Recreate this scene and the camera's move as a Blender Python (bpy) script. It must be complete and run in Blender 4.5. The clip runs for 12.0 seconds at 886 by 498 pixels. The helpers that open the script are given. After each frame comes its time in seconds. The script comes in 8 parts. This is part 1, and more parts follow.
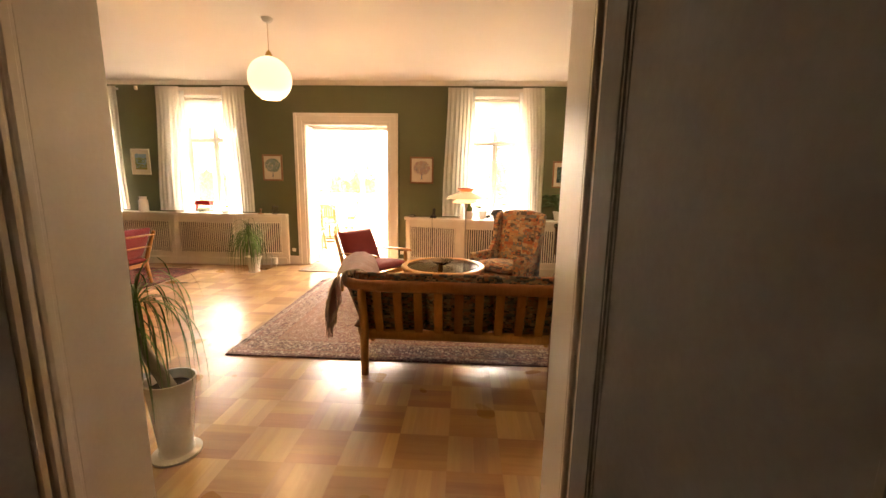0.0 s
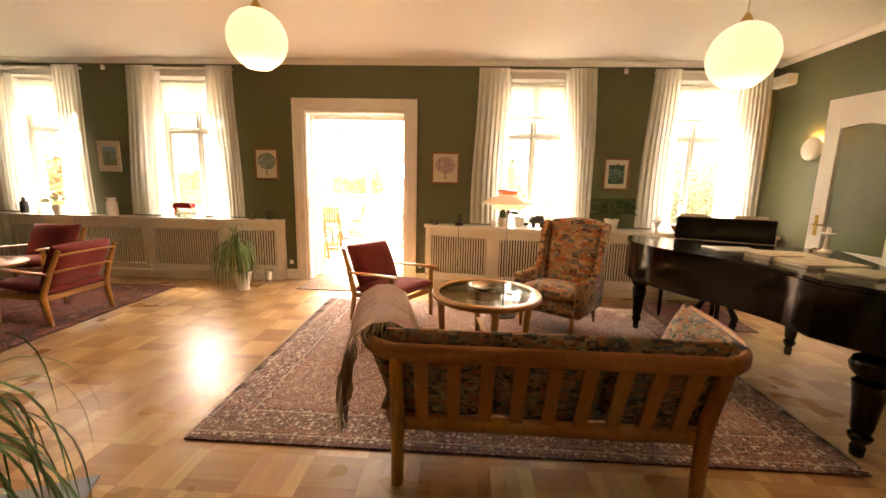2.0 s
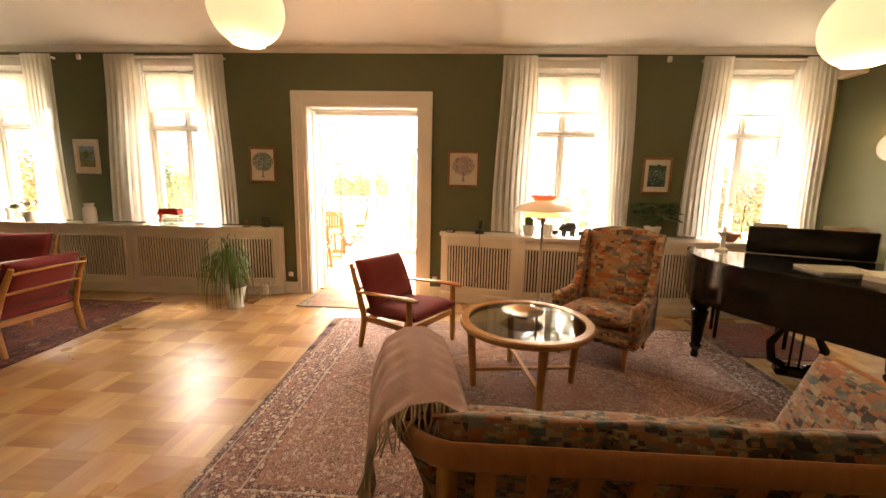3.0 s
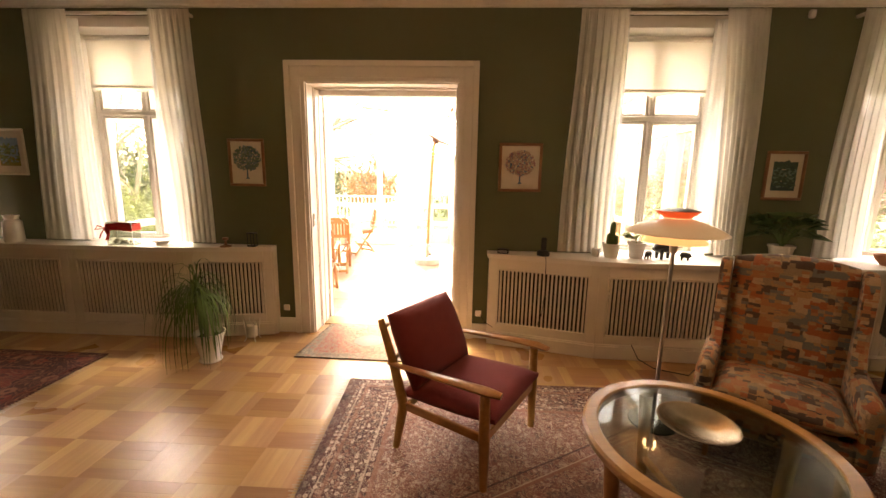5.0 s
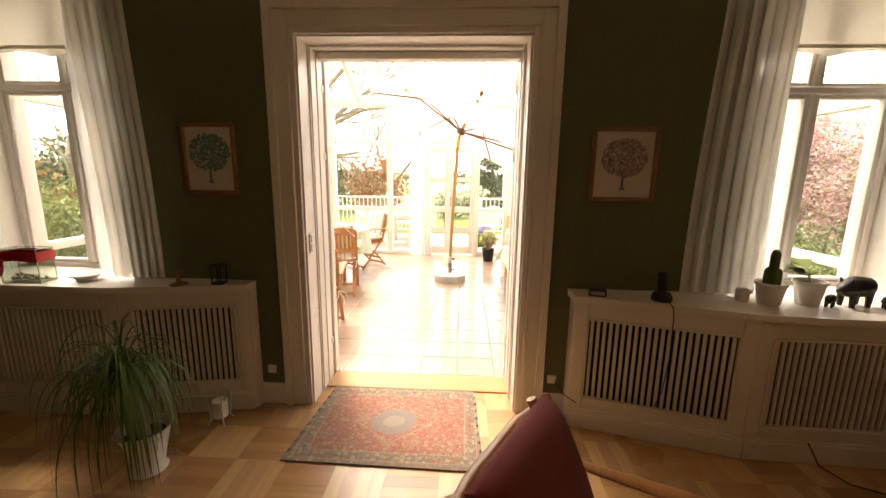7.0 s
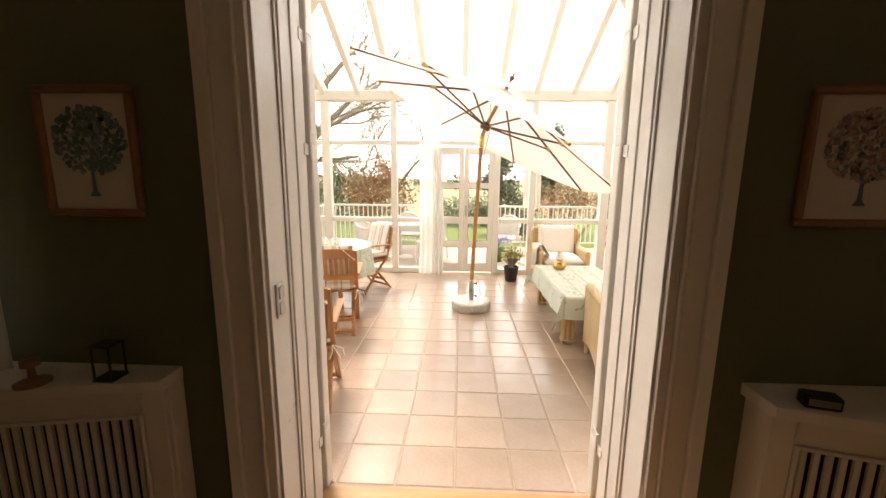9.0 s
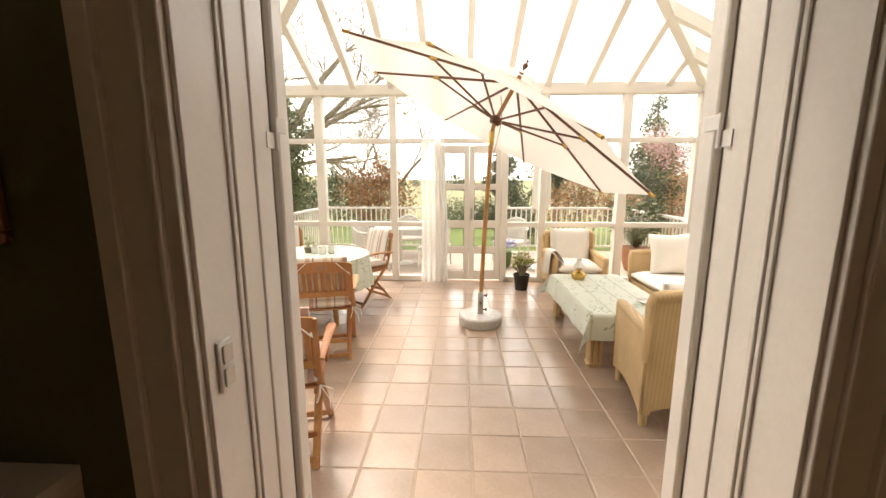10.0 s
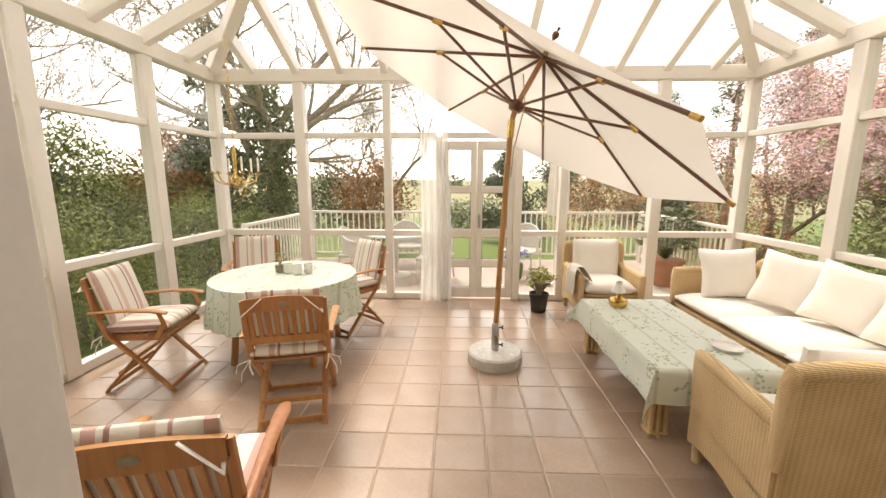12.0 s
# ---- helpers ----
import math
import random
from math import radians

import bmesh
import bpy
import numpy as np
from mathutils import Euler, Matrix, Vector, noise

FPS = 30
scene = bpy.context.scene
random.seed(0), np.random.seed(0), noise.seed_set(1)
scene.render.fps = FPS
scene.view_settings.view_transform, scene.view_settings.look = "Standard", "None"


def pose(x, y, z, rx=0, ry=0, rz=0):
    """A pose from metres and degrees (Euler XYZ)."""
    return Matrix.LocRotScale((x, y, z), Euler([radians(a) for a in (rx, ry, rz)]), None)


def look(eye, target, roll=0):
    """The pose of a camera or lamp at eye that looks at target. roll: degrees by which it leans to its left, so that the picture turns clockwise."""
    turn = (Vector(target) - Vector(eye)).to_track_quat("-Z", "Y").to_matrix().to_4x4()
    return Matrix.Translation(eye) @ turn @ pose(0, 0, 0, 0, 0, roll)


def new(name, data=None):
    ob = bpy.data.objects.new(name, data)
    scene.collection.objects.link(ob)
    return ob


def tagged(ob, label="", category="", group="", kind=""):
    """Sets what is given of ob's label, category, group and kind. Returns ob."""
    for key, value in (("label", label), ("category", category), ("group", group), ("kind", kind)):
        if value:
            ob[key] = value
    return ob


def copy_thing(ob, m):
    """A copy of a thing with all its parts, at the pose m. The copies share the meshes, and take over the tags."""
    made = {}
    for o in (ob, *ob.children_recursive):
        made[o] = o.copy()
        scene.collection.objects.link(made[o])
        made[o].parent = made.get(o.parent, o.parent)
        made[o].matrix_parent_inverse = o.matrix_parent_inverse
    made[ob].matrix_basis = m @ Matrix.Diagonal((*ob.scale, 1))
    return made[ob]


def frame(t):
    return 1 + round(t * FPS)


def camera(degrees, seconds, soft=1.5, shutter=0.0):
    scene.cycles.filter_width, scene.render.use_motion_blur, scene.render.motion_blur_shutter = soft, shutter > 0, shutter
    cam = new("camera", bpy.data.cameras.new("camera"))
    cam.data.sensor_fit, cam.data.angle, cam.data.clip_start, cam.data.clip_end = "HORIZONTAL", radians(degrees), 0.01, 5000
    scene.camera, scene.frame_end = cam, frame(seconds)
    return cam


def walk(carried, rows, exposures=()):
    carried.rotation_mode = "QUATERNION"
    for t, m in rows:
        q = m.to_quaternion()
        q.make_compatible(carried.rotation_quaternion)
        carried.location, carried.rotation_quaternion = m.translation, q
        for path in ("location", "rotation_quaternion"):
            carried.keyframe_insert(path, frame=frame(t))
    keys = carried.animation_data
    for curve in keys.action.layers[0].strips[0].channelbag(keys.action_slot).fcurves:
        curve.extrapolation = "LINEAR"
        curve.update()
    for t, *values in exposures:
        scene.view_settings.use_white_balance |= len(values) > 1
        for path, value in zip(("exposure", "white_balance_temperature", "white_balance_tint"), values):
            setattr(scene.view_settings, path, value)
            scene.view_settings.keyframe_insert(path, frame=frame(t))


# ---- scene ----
cam = camera(97.0, 12.0)
PATH = [
    (0, (0.225, -0.457, 1.456), (0.123, 1.512, 1.122), 1.0),
    (0.5, (0.106, -0.213, 1.452), (0.015, 1.757, 1.119), 1.3),
    (1, (0.001, 0.056, 1.45), (-0.094, 2.026, 1.117), 1.3),
    (1.5, (-0.095, 0.318, 1.447), (-0.197, 2.287, 1.114), 1.2),
    (2, (-0.215, 0.627, 1.452), (-0.317, 2.596, 1.118), 1.3),
    (2.5, (-0.34, 0.912, 1.454), (-0.441, 2.882, 1.125), 1.2),
    (3, (-0.469, 1.228, 1.475), (-0.572, 3.198, 1.144), 1.2),
    (5, (-1.029, 2.494, 1.545), (-1.112, 4.46, 1.189), 1.0),
    (5.5, (-1.152, 2.798, 1.552), (-1.234, 4.763, 1.19), 1.1),
    (6, (-1.285, 3.111, 1.555), (-1.357, 5.076, 1.189), 1.0),
    (6.5, (-1.374, 3.417, 1.549), (-1.45, 5.382, 1.189), 0.8),
    (7, (-1.451, 3.723, 1.578), (-1.543, 5.686, 1.206), 0.8),
    (7.2, (-1.482, 3.836, 1.582), (-1.571, 5.799, 1.206), 0.6),
    (9, (-1.769, 4.838, 1.572), (-1.853, 6.806, 1.226), 0.5),
    (9.5, (-1.809, 5.082, 1.58), (-1.894, 7.05, 1.233), 0.3),
    (10, (-1.857, 5.332, 1.576), (-1.94, 7.301, 1.233), 0.0),
    (10.5, (-1.905, 5.564, 1.577), (-1.984, 7.532, 1.232), 0.2),
    (11, (-1.934, 5.778, 1.574), (-2.012, 7.748, 1.235), 0.2),
    (11.5, (-1.948, 6.002, 1.585), (-2.025, 7.971, 1.245), 0.0),
    (12, (-1.958, 6.24, 1.594), (-2.031, 8.209, 1.252), 0.1),
]
walk(cam, [(t, look(eye, target, roll)) for t, eye, target, roll in PATH],
     exposures=[(0.0, 5.52, 8500, 20), (2.5, 5.0, 8500, 20), (5.0, 4.12, 8600, 21), (6.5, 3.22, 8200, 18), (9.0, 2.2, 7600, 16), (10.5, 1.86, 7600, 16), (12.0, 1.68, 7600, 16)])

# ---- world, sun, lamps ----
world = bpy.data.worlds.new("overcast_sky")
scene.world = world
world.use_nodes = True
wn = world.node_tree
sky = wn.nodes.new("ShaderNodeTexSky")
sky.sky_type, sky.sun_disc = 'NISHITA', False
sky.sun_elevation, sky.sun_rotation = radians(48), radians(-25)
sky.air_density, sky.dust_density, sky.ozone_density = 1.0, 1.5, 0.6
hue = wn.nodes.new("ShaderNodeHueSaturation")
hue.inputs["Saturation"].default_value = 0.22
wn.links.new(sky.outputs[0], hue.inputs["Color"])
wn.links.new(hue.outputs[0], wn.nodes["Background"].inputs["Color"])
wn.nodes["Background"].inputs["Strength"].default_value = 0.15

sun_data = bpy.data.lights.new("sun", 'SUN')
sun_data.energy, sun_data.angle, sun_data.color = 0.9, radians(14), (1.0, 0.95, 0.87)
sun = new("sun", sun_data)
sun.matrix_world = look((-8, 18, 22), (-1.8, 8, 0))


def lamp(name, at, watts, colour, radius):
    data = bpy.data.lights.new(name, 'POINT')
    data.energy, data.color, data.shadow_soft_size = watts, colour, radius
    ob = new(name, data)
    ob.location = at
    return ob


WARM = (1.0, 0.66, 0.34)
PENDANTS = [(-1.79, 3.68, 2.47), (1.63, 3.57, 2.34)]
for at in PENDANTS:
    lamp("pendant_bulb", (at[0], at[1], at[2] - 0.30), 0.65, WARM, 0.10)
lamp("sconce_bulb", (3.715, 5.44, 2.035), 0.4, (1.0, 0.5, 0.15), 0.03)
lamp("floor_lamp_bulb", (0.25, 4.86, 1.165), 0.16, WARM, 0.04)


# ---- node helpers and materials ----
def ntree(name):
    m = bpy.data.materials.new(name)
    m.use_nodes = True
    return m, m.node_tree, m.node_tree.nodes["Principled BSDF"]


def nd(nt, kind, **sockets):
    n = nt.nodes.new("ShaderNode" + kind)
    for k, v in sockets.items():
        n.inputs[k.replace("_", " ")].default_value = v
    return n


def mth(nt, op, a, b=0.0):
    n = nt.nodes.new("ShaderNodeMath")
    n.operation = op
    for i, v in enumerate((a, b)):
        if isinstance(v, (int, float)):
            n.inputs[i].default_value = v
        else:
            nt.links.new(v, n.inputs[i])
    return n.outputs[0]


def mixc(nt, fac, a, b, blend='MIX'):
    n = nt.nodes.new("ShaderNodeMix")
    n.data_type, n.blend_type = 'RGBA', blend
    for sock, v in ((n.inputs[0], fac), (n.inputs[6], a), (n.inputs[7], b)):
        if isinstance(v, (int, float)):
            sock.default_value = v
        elif isinstance(v, tuple):
            sock.default_value = (*v[:3], 1)
        else:
            nt.links.new(v, sock)
    return n.outputs[2]


def ramp(nt, fac, stops, step=False):
    n = nt.nodes.new("ShaderNodeValToRGB")
    n.color_ramp.interpolation = 'CONSTANT' if step else 'LINEAR'
    while len(n.color_ramp.elements) < len(stops):
        n.color_ramp.elements.new(0.5)
    for e, (p, c) in zip(n.color_ramp.elements, stops):
        e.position, e.color = p, (*c, 1)
    nt.links.new(fac, n.inputs[0])
    return n.outputs[0]


def coords(nt, scale=(1, 1, 1), kind="Object", turn=0.0):
    tc = nt.nodes.new("ShaderNodeTexCoord")
    mp = nt.nodes.new("ShaderNodeMapping")
    mp.inputs["Scale"].default_value = scale
    mp.inputs["Rotation"].default_value = (0, 0, turn)
    nt.links.new(tc.outputs[kind], mp.inputs[0])
    return mp.outputs[0]


def tex(nt, kind, vec, **sockets):
    n = nd(nt, "Tex" + kind, **sockets)
    nt.links.new(vec, n.inputs["Vector"])
    return n


def bumped(nt, bsdf, height, strength, distance=0.01):
    b = nd(nt, "Bump", Strength=strength, Distance=distance)
    nt.links.new(height, b.inputs["Height"])
    nt.links.new(b.outputs[0], bsdf.inputs["Normal"])


def surf(name, a, b, scale=6.0, rough=0.6, bump=0.15, fine=80.0, stretch=(1, 1, 1), metal=0.0, coat=0.0, vary=0.0, sheen=0.0, spec=0.5, coat_rough=0.12):
    """Two colours mixed at two scales, fine relief, roughness that wanders."""
    m, nt, p = ntree(name)
    v = coords(nt, stretch)
    big = tex(nt, "Noise", v, Scale=scale, Detail=4.0, Roughness=0.6)
    small = tex(nt, "Noise", v, Scale=fine, Detail=3.0, Roughness=0.6)
    f = mth(nt, 'ADD', mth(nt, 'MULTIPLY', big.outputs[0], 0.65), mth(nt, 'MULTIPLY', small.outputs[0], 0.35))
    c = ramp(nt, f, [(0.32, a), (0.68, b)])
    if vary:
        info = nt.nodes.new("ShaderNodeObjectInfo")
        geo = nt.nodes.new("ShaderNodeNewGeometry")
        r = mth(nt, 'FRACT', mth(nt, 'ADD', info.outputs["Random"], geo.outputs["Random Per Island"]))
        k = mth(nt, 'ADD', mth(nt, 'MULTIPLY', r, 2 * vary), 1.0 - vary)
        hs = nd(nt, "HueSaturation")
        nt.links.new(c, hs.inputs["Color"])
        nt.links.new(k, hs.inputs["Value"])
        c = hs.outputs[0]
    nt.links.new(c, p.inputs["Base Color"])
    nt.links.new(mth(nt, 'ADD', mth(nt, 'MULTIPLY', big.outputs[0], 0.2), rough - 0.1), p.inputs["Roughness"])
    p.inputs["Metallic"].default_value = metal
    p.inputs["Coat Weight"].default_value = coat
    p.inputs["Coat Roughness"].default_value = coat_rough
    p.inputs["Sheen Weight"].default_value = sheen
    p.inputs["Specular IOR Level"].default_value = spec
    if bump:
        bumped(nt, p, small.outputs[0], bump, 0.004)
    return m


def glow(name, colour, strength, base=(0.9, 0.88, 0.84)):
    m, nt, p = ntree(name)
    p.inputs["Base Color"].default_value = (*base, 1)
    p.inputs["Roughness"].default_value = 0.35
    p.inputs["Emission Color"].default_value = (*colour, 1)
    p.inputs["Emission Strength"].default_value = strength
    return m


def sheer(name, colour, through_part, open_part, fold=0.0):
    """Thin cloth that lets light through."""
    m, nt, p = ntree(name)
    v = coords(nt)
    weave = tex(nt, "Noise", v, Scale=160.0, Detail=2.0)
    p.inputs["Base Color"].default_value = (*colour, 1)
    p.inputs["Roughness"].default_value = 0.9
    bumped(nt, p, weave.outputs[0], 0.1, 0.002)
    tr = nd(nt, "BsdfTranslucent", Color=(*colour, 1))
    gap = nd(nt, "BsdfTransparent")
    m1 = nd(nt, "MixShader", Fac=through_part)
    m2 = nd(nt, "MixShader", Fac=open_part)
    nt.links.new(p.outputs[0], m1.inputs[1])
    nt.links.new(tr.outputs[0], m1.inputs[2])
    nt.links.new(m1.outputs[0], m2.inputs[1])
    nt.links.new(gap.outputs[0], m2.inputs[2])
    nt.links.new(m2.outputs[0], nt.nodes["Material Output"].inputs[0])
    return m


def pane_glass(name, tint=(0.97, 0.985, 0.98)):
    m, nt, p = ntree(name)
    clear = nd(nt, "BsdfTransparent", Color=(*tint, 1))
    shine = nd(nt, "BsdfGlossy", Roughness=0.01)
    lw = nd(nt, "LayerWeight", Blend=0.5)
    fac = mth(nt, 'ADD', mth(nt, 'MULTIPLY', mth(nt, 'POWER', lw.outputs["Facing"], 4.0), 0.5), 0.025)
    mx = nd(nt, "MixShader")
    nt.links.new(fac, mx.inputs[0])
    nt.links.new(clear.outputs[0], mx.inputs[1])
    nt.links.new(shine.outputs[0], mx.inputs[2])
    nt.links.new(mx.outputs[0], nt.nodes["Material Output"].inputs[0])
    return m


def plank_wood(name, a, b, rough=0.3, coat=0.3, vary=0.25, along=0, block=0.0, coat_rough=0.24):
    m, nt, p = ntree(name)
    sc = [38.0, 38.0, 38.0]
    sc[along] = 2.5
    v = coords(nt, tuple(sc))
    info = nt.nodes.new("ShaderNodeObjectInfo")
    geo = nt.nodes.new("ShaderNodeNewGeometry")
    r = mth(nt, 'FRACT', mth(nt, 'ADD', info.outputs["Random"], geo.outputs["Random Per Island"]))
    shift = nt.nodes.new("ShaderNodeVectorMath")
    nt.links.new(v, shift.inputs[0])
    nt.links.new(mth(nt, 'MULTIPLY', r, 90.0), shift.inputs[1])
    v = shift.outputs[0]
    g = tex(nt, "Noise", v, Scale=1.0, Detail=5.0, Roughness=0.6, Distortion=0.12)
    big = tex(nt, "Noise", coords(nt), Scale=2.0, Detail=2.0)
    f = mth(nt, 'ADD', mth(nt, 'MULTIPLY', g.outputs[0], 0.7), mth(nt, 'MULTIPLY', big.outputs[0], 0.3))
    c = ramp(nt, f, [(0.3, a), (0.7, b)])
    tone = mth(nt, 'ADD', mth(nt, 'MULTIPLY', r, 2 * vary), 1.0 - vary)
    if block:                                  # strips of one parquet block come from one board
        sep = nt.nodes.new("ShaderNodeSeparateXYZ")
        nt.links.new(geo.outputs["Position"], sep.inputs[0])
        cell = nt.nodes.new("ShaderNodeCombineXYZ")
        for i, o in ((0, 2.5375), (1, -5.1775)):
            nt.links.new(mth(nt, 'FLOOR', mth(nt, 'ADD', mth(nt, 'DIVIDE', mth(nt, 'ADD', sep.outputs[i], o), block), 0.5)), cell.inputs[i])
        white = nt.nodes.new("ShaderNodeTexWhiteNoise")
        nt.links.new(cell.outputs[0], white.inputs["Vector"])
        tone = mth(nt, 'ADD', tone, mth(nt, 'MULTIPLY', mth(nt, 'SUBTRACT', white.outputs["Value"], 0.5), 0.22))
    hs = nd(nt, "HueSaturation")
    nt.links.new(c, hs.inputs["Color"])
    nt.links.new(tone, hs.inputs["Value"])
    nt.links.new(mth(nt, 'ADD', mth(nt, 'MULTIPLY', r, 0.02), 0.49), hs.inputs["Hue"])
    nt.links.new(hs.outputs[0], p.inputs["Base Color"])
    nt.links.new(mth(nt, 'ADD', mth(nt, 'MULTIPLY', big.outputs[0], 0.25), rough - 0.12), p.inputs["Roughness"])
    p.inputs["Coat Weight"].default_value = coat
    p.inputs["Coat Roughness"].default_value = coat_rough
    bumped(nt, p, g.outputs[0], 0.06, 0.002)
    return m


def rug_mat(name, hw, hh, field, motif, motif2, edge, band, medallion=None, cell=22.0, centre=0.4):
    """Knotted carpet: borders by the distance from its edge, small motifs, medallion, pile."""
    m, nt, p = ntree(name)
    v = coords(nt)
    sep = nt.nodes.new("ShaderNodeSeparateXYZ")
    nt.links.new(v, sep.inputs[0])
    ax, ay = mth(nt, 'ABSOLUTE', sep.outputs[0]), mth(nt, 'ABSOLUTE', sep.outputs[1])
    d = mth(nt, 'MINIMUM', mth(nt, 'SUBTRACT', hw, ax), mth(nt, 'SUBTRACT', hh, ay))
    vor = tex(nt, "Voronoi", v, Scale=cell, Randomness=0.75)
    vor2 = tex(nt, "Voronoi", v, Scale=cell * 2.3, Randomness=1.0)
    wav = tex(nt, "Noise", v, Scale=cell * 0.35, Detail=3.0)
    red = nt.nodes.new("ShaderNodeSeparateColor")
    nt.links.new(vor.outputs["Color"], red.inputs[0])
    pick = ramp(nt, red.outputs[0], [(0.0, motif), (0.3, field), (0.55, motif2), (0.8, band)], step=True)
    ring = mth(nt, 'MULTIPLY', mth(nt, 'LESS_THAN', vor.outputs["Distance"], 0.40), mth(nt, 'GREATER_THAN', vor.outputs["Distance"], 0.14))
    curl = tex(nt, "Noise", v, Scale=cell * 0.9, Detail=1.5, Distortion=1.2)
    vein = mth(nt, 'LESS_THAN', mth(nt, 'ABSOLUTE', mth(nt, 'SUBTRACT', mth(nt, 'FRACT', mth(nt, 'MULTIPLY', curl.outputs[0], 7.0)), 0.5)), 0.13)
    curl2 = tex(nt, "Noise", v, Scale=cell * 1.3, Detail=1.0, Distortion=0.8)
    dark = mth(nt, 'LESS_THAN', mth(nt, 'ABSOLUTE', mth(nt, 'SUBTRACT', mth(nt, 'FRACT', mth(nt, 'MULTIPLY', curl2.outputs[0], 6.0)), 0.5)), 0.15)
    flow = mixc(nt, mth(nt, 'MULTIPLY', ring, 0.75), field, pick)
    flow = mixc(nt, mth(nt, 'MULTIPLY', dark, 0.7), flow, motif2)
    flow = mixc(nt, mth(nt, 'MULTIPLY', vein, 0.85), flow, motif)
    dots = mth(nt, 'LESS_THAN', vor2.outputs["Distance"], 0.18)
    flow = mixc(nt, mth(nt, 'MULTIPLY', dots, 0.5), flow, motif)
    if medallion:
        dx, dy = mth(nt, 'DIVIDE', sep.outputs[0], medallion[0]), mth(nt, 'DIVIDE', sep.outputs[1], medallion[1])
        rr = mth(nt, 'SQRT', mth(nt, 'ADD', mth(nt, 'MULTIPLY', dx, dx), mth(nt, 'MULTIPLY', dy, dy)))
        rr = mth(nt, 'ADD', rr, mth(nt, 'MULTIPLY', wav.outputs[0], 0.3))
        rhomb = mth(nt, 'ADD', mth(nt, 'ABSOLUTE', dx), mth(nt, 'ABSOLUTE', dy))
        for lo, hi, col in ((1.42, 1.46, band), (1.46, 1.475, motif), (1.60, 1.62, motif2)):
            on = mth(nt, 'MULTIPLY', mth(nt, 'GREATER_THAN', rhomb, lo), mth(nt, 'LESS_THAN', rhomb, hi))
            flow = mixc(nt, mth(nt, 'MULTIPLY', on, 0.8), flow, col)
        flow = mixc(nt, mth(nt, 'MULTIPLY', mth(nt, 'LESS_THAN', rr, 1.0), centre), flow, motif2)
        flow = mixc(nt, mth(nt, 'MULTIPLY', mth(nt, 'LESS_THAN', rr, 0.55), 0.4), flow, band)
    w = 0.16 * min(hw, hh)
    bcol = mixc(nt, ring, edge, pick)
    bcol = mixc(nt, mth(nt, 'MULTIPLY', vein, 0.8), bcol, motif)
    c = mixc(nt, mth(nt, 'LESS_THAN', d, w * 1.5), flow, bcol)
    for lo, hi, col in ((1.5, 1.62, band), (1.29, 1.34, motif), (0.42, 0.52, band), (0.27, 0.31, motif), (-1, 0.12, edge)):
        on = mth(nt, 'MULTIPLY', mth(nt, 'GREATER_THAN', d, lo * w), mth(nt, 'LESS_THAN', d, hi * w))
        c = mixc(nt, mth(nt, 'MULTIPLY', on, 0.6), c, col)
    pile = tex(nt, "Noise", v, Scale=260.0, Detail=2.0)
    fade = tex(nt, "Noise", v, Scale=1.6, Detail=4.0)
    c = mixc(nt, mth(nt, 'MULTIPLY', fade.outputs[0], 0.25), c, field)
    hs = nd(nt, "HueSaturation")
    nt.links.new(c, hs.inputs["Color"])
    nt.links.new(mth(nt, 'ADD', mth(nt, 'MULTIPLY', pile.outputs[0], 0.7), 0.6), hs.inputs["Value"])
    nt.links.new(hs.outputs[0], p.inputs["Base Color"])
    p.inputs["Roughness"].default_value = 0.95
    p.inputs["Sheen Weight"].default_value = 0.06
    bumped(nt, p, pile.outputs[0], 0.5, 0.004)
    return m


def patch_fabric(name, scale, cols):
    """Woven upholstery in small uneven blocks of rust, ochre, grey blue and sand."""
    m, nt, p = ntree(name)
    v = coords(nt, (1.0, 1.0, 1.7))
    vor = tex(nt, "Voronoi", v, Scale=scale, Randomness=0.45)
    vor.distance = 'CHEBYCHEV'
    sub = tex(nt, "Voronoi", v, Scale=scale * 2.2, Randomness=0.4)
    sub.distance = 'CHEBYCHEV'
    s1, s2 = nt.nodes.new("ShaderNodeSeparateColor"), nt.nodes.new("ShaderNodeSeparateColor")
    nt.links.new(vor.outputs["Color"], s1.inputs[0])
    nt.links.new(sub.outputs["Color"], s2.inputs[0])
    cols = [(k / len(cols), c) for k, c in enumerate(cols)]
    c1 = ramp(nt, s1.outputs[0], cols, step=True)
    c2 = ramp(nt, s2.outputs[1], cols, step=True)
    c = mixc(nt, mth(nt, 'MULTIPLY', mth(nt, 'GREATER_THAN', s2.outputs[0], 0.62), 0.9), c1, c2)
    wv = tex(nt, "Noise", coords(nt), Scale=220.0, Detail=2.0)
    hs = nd(nt, "HueSaturation")
    nt.links.new(c, hs.inputs["Color"])
    nt.links.new(mth(nt, 'ADD', mth(nt, 'MULTIPLY', wv.outputs[0], 0.8), 0.6), hs.inputs["Value"])
    nt.links.new(hs.outputs[0], p.inputs["Base Color"])
    p.inputs["Roughness"].default_value = 0.92
    p.inputs["Sheen Weight"].default_value = 0.15
    bumped(nt, p, wv.outputs[0], 0.4, 0.003)
    return m


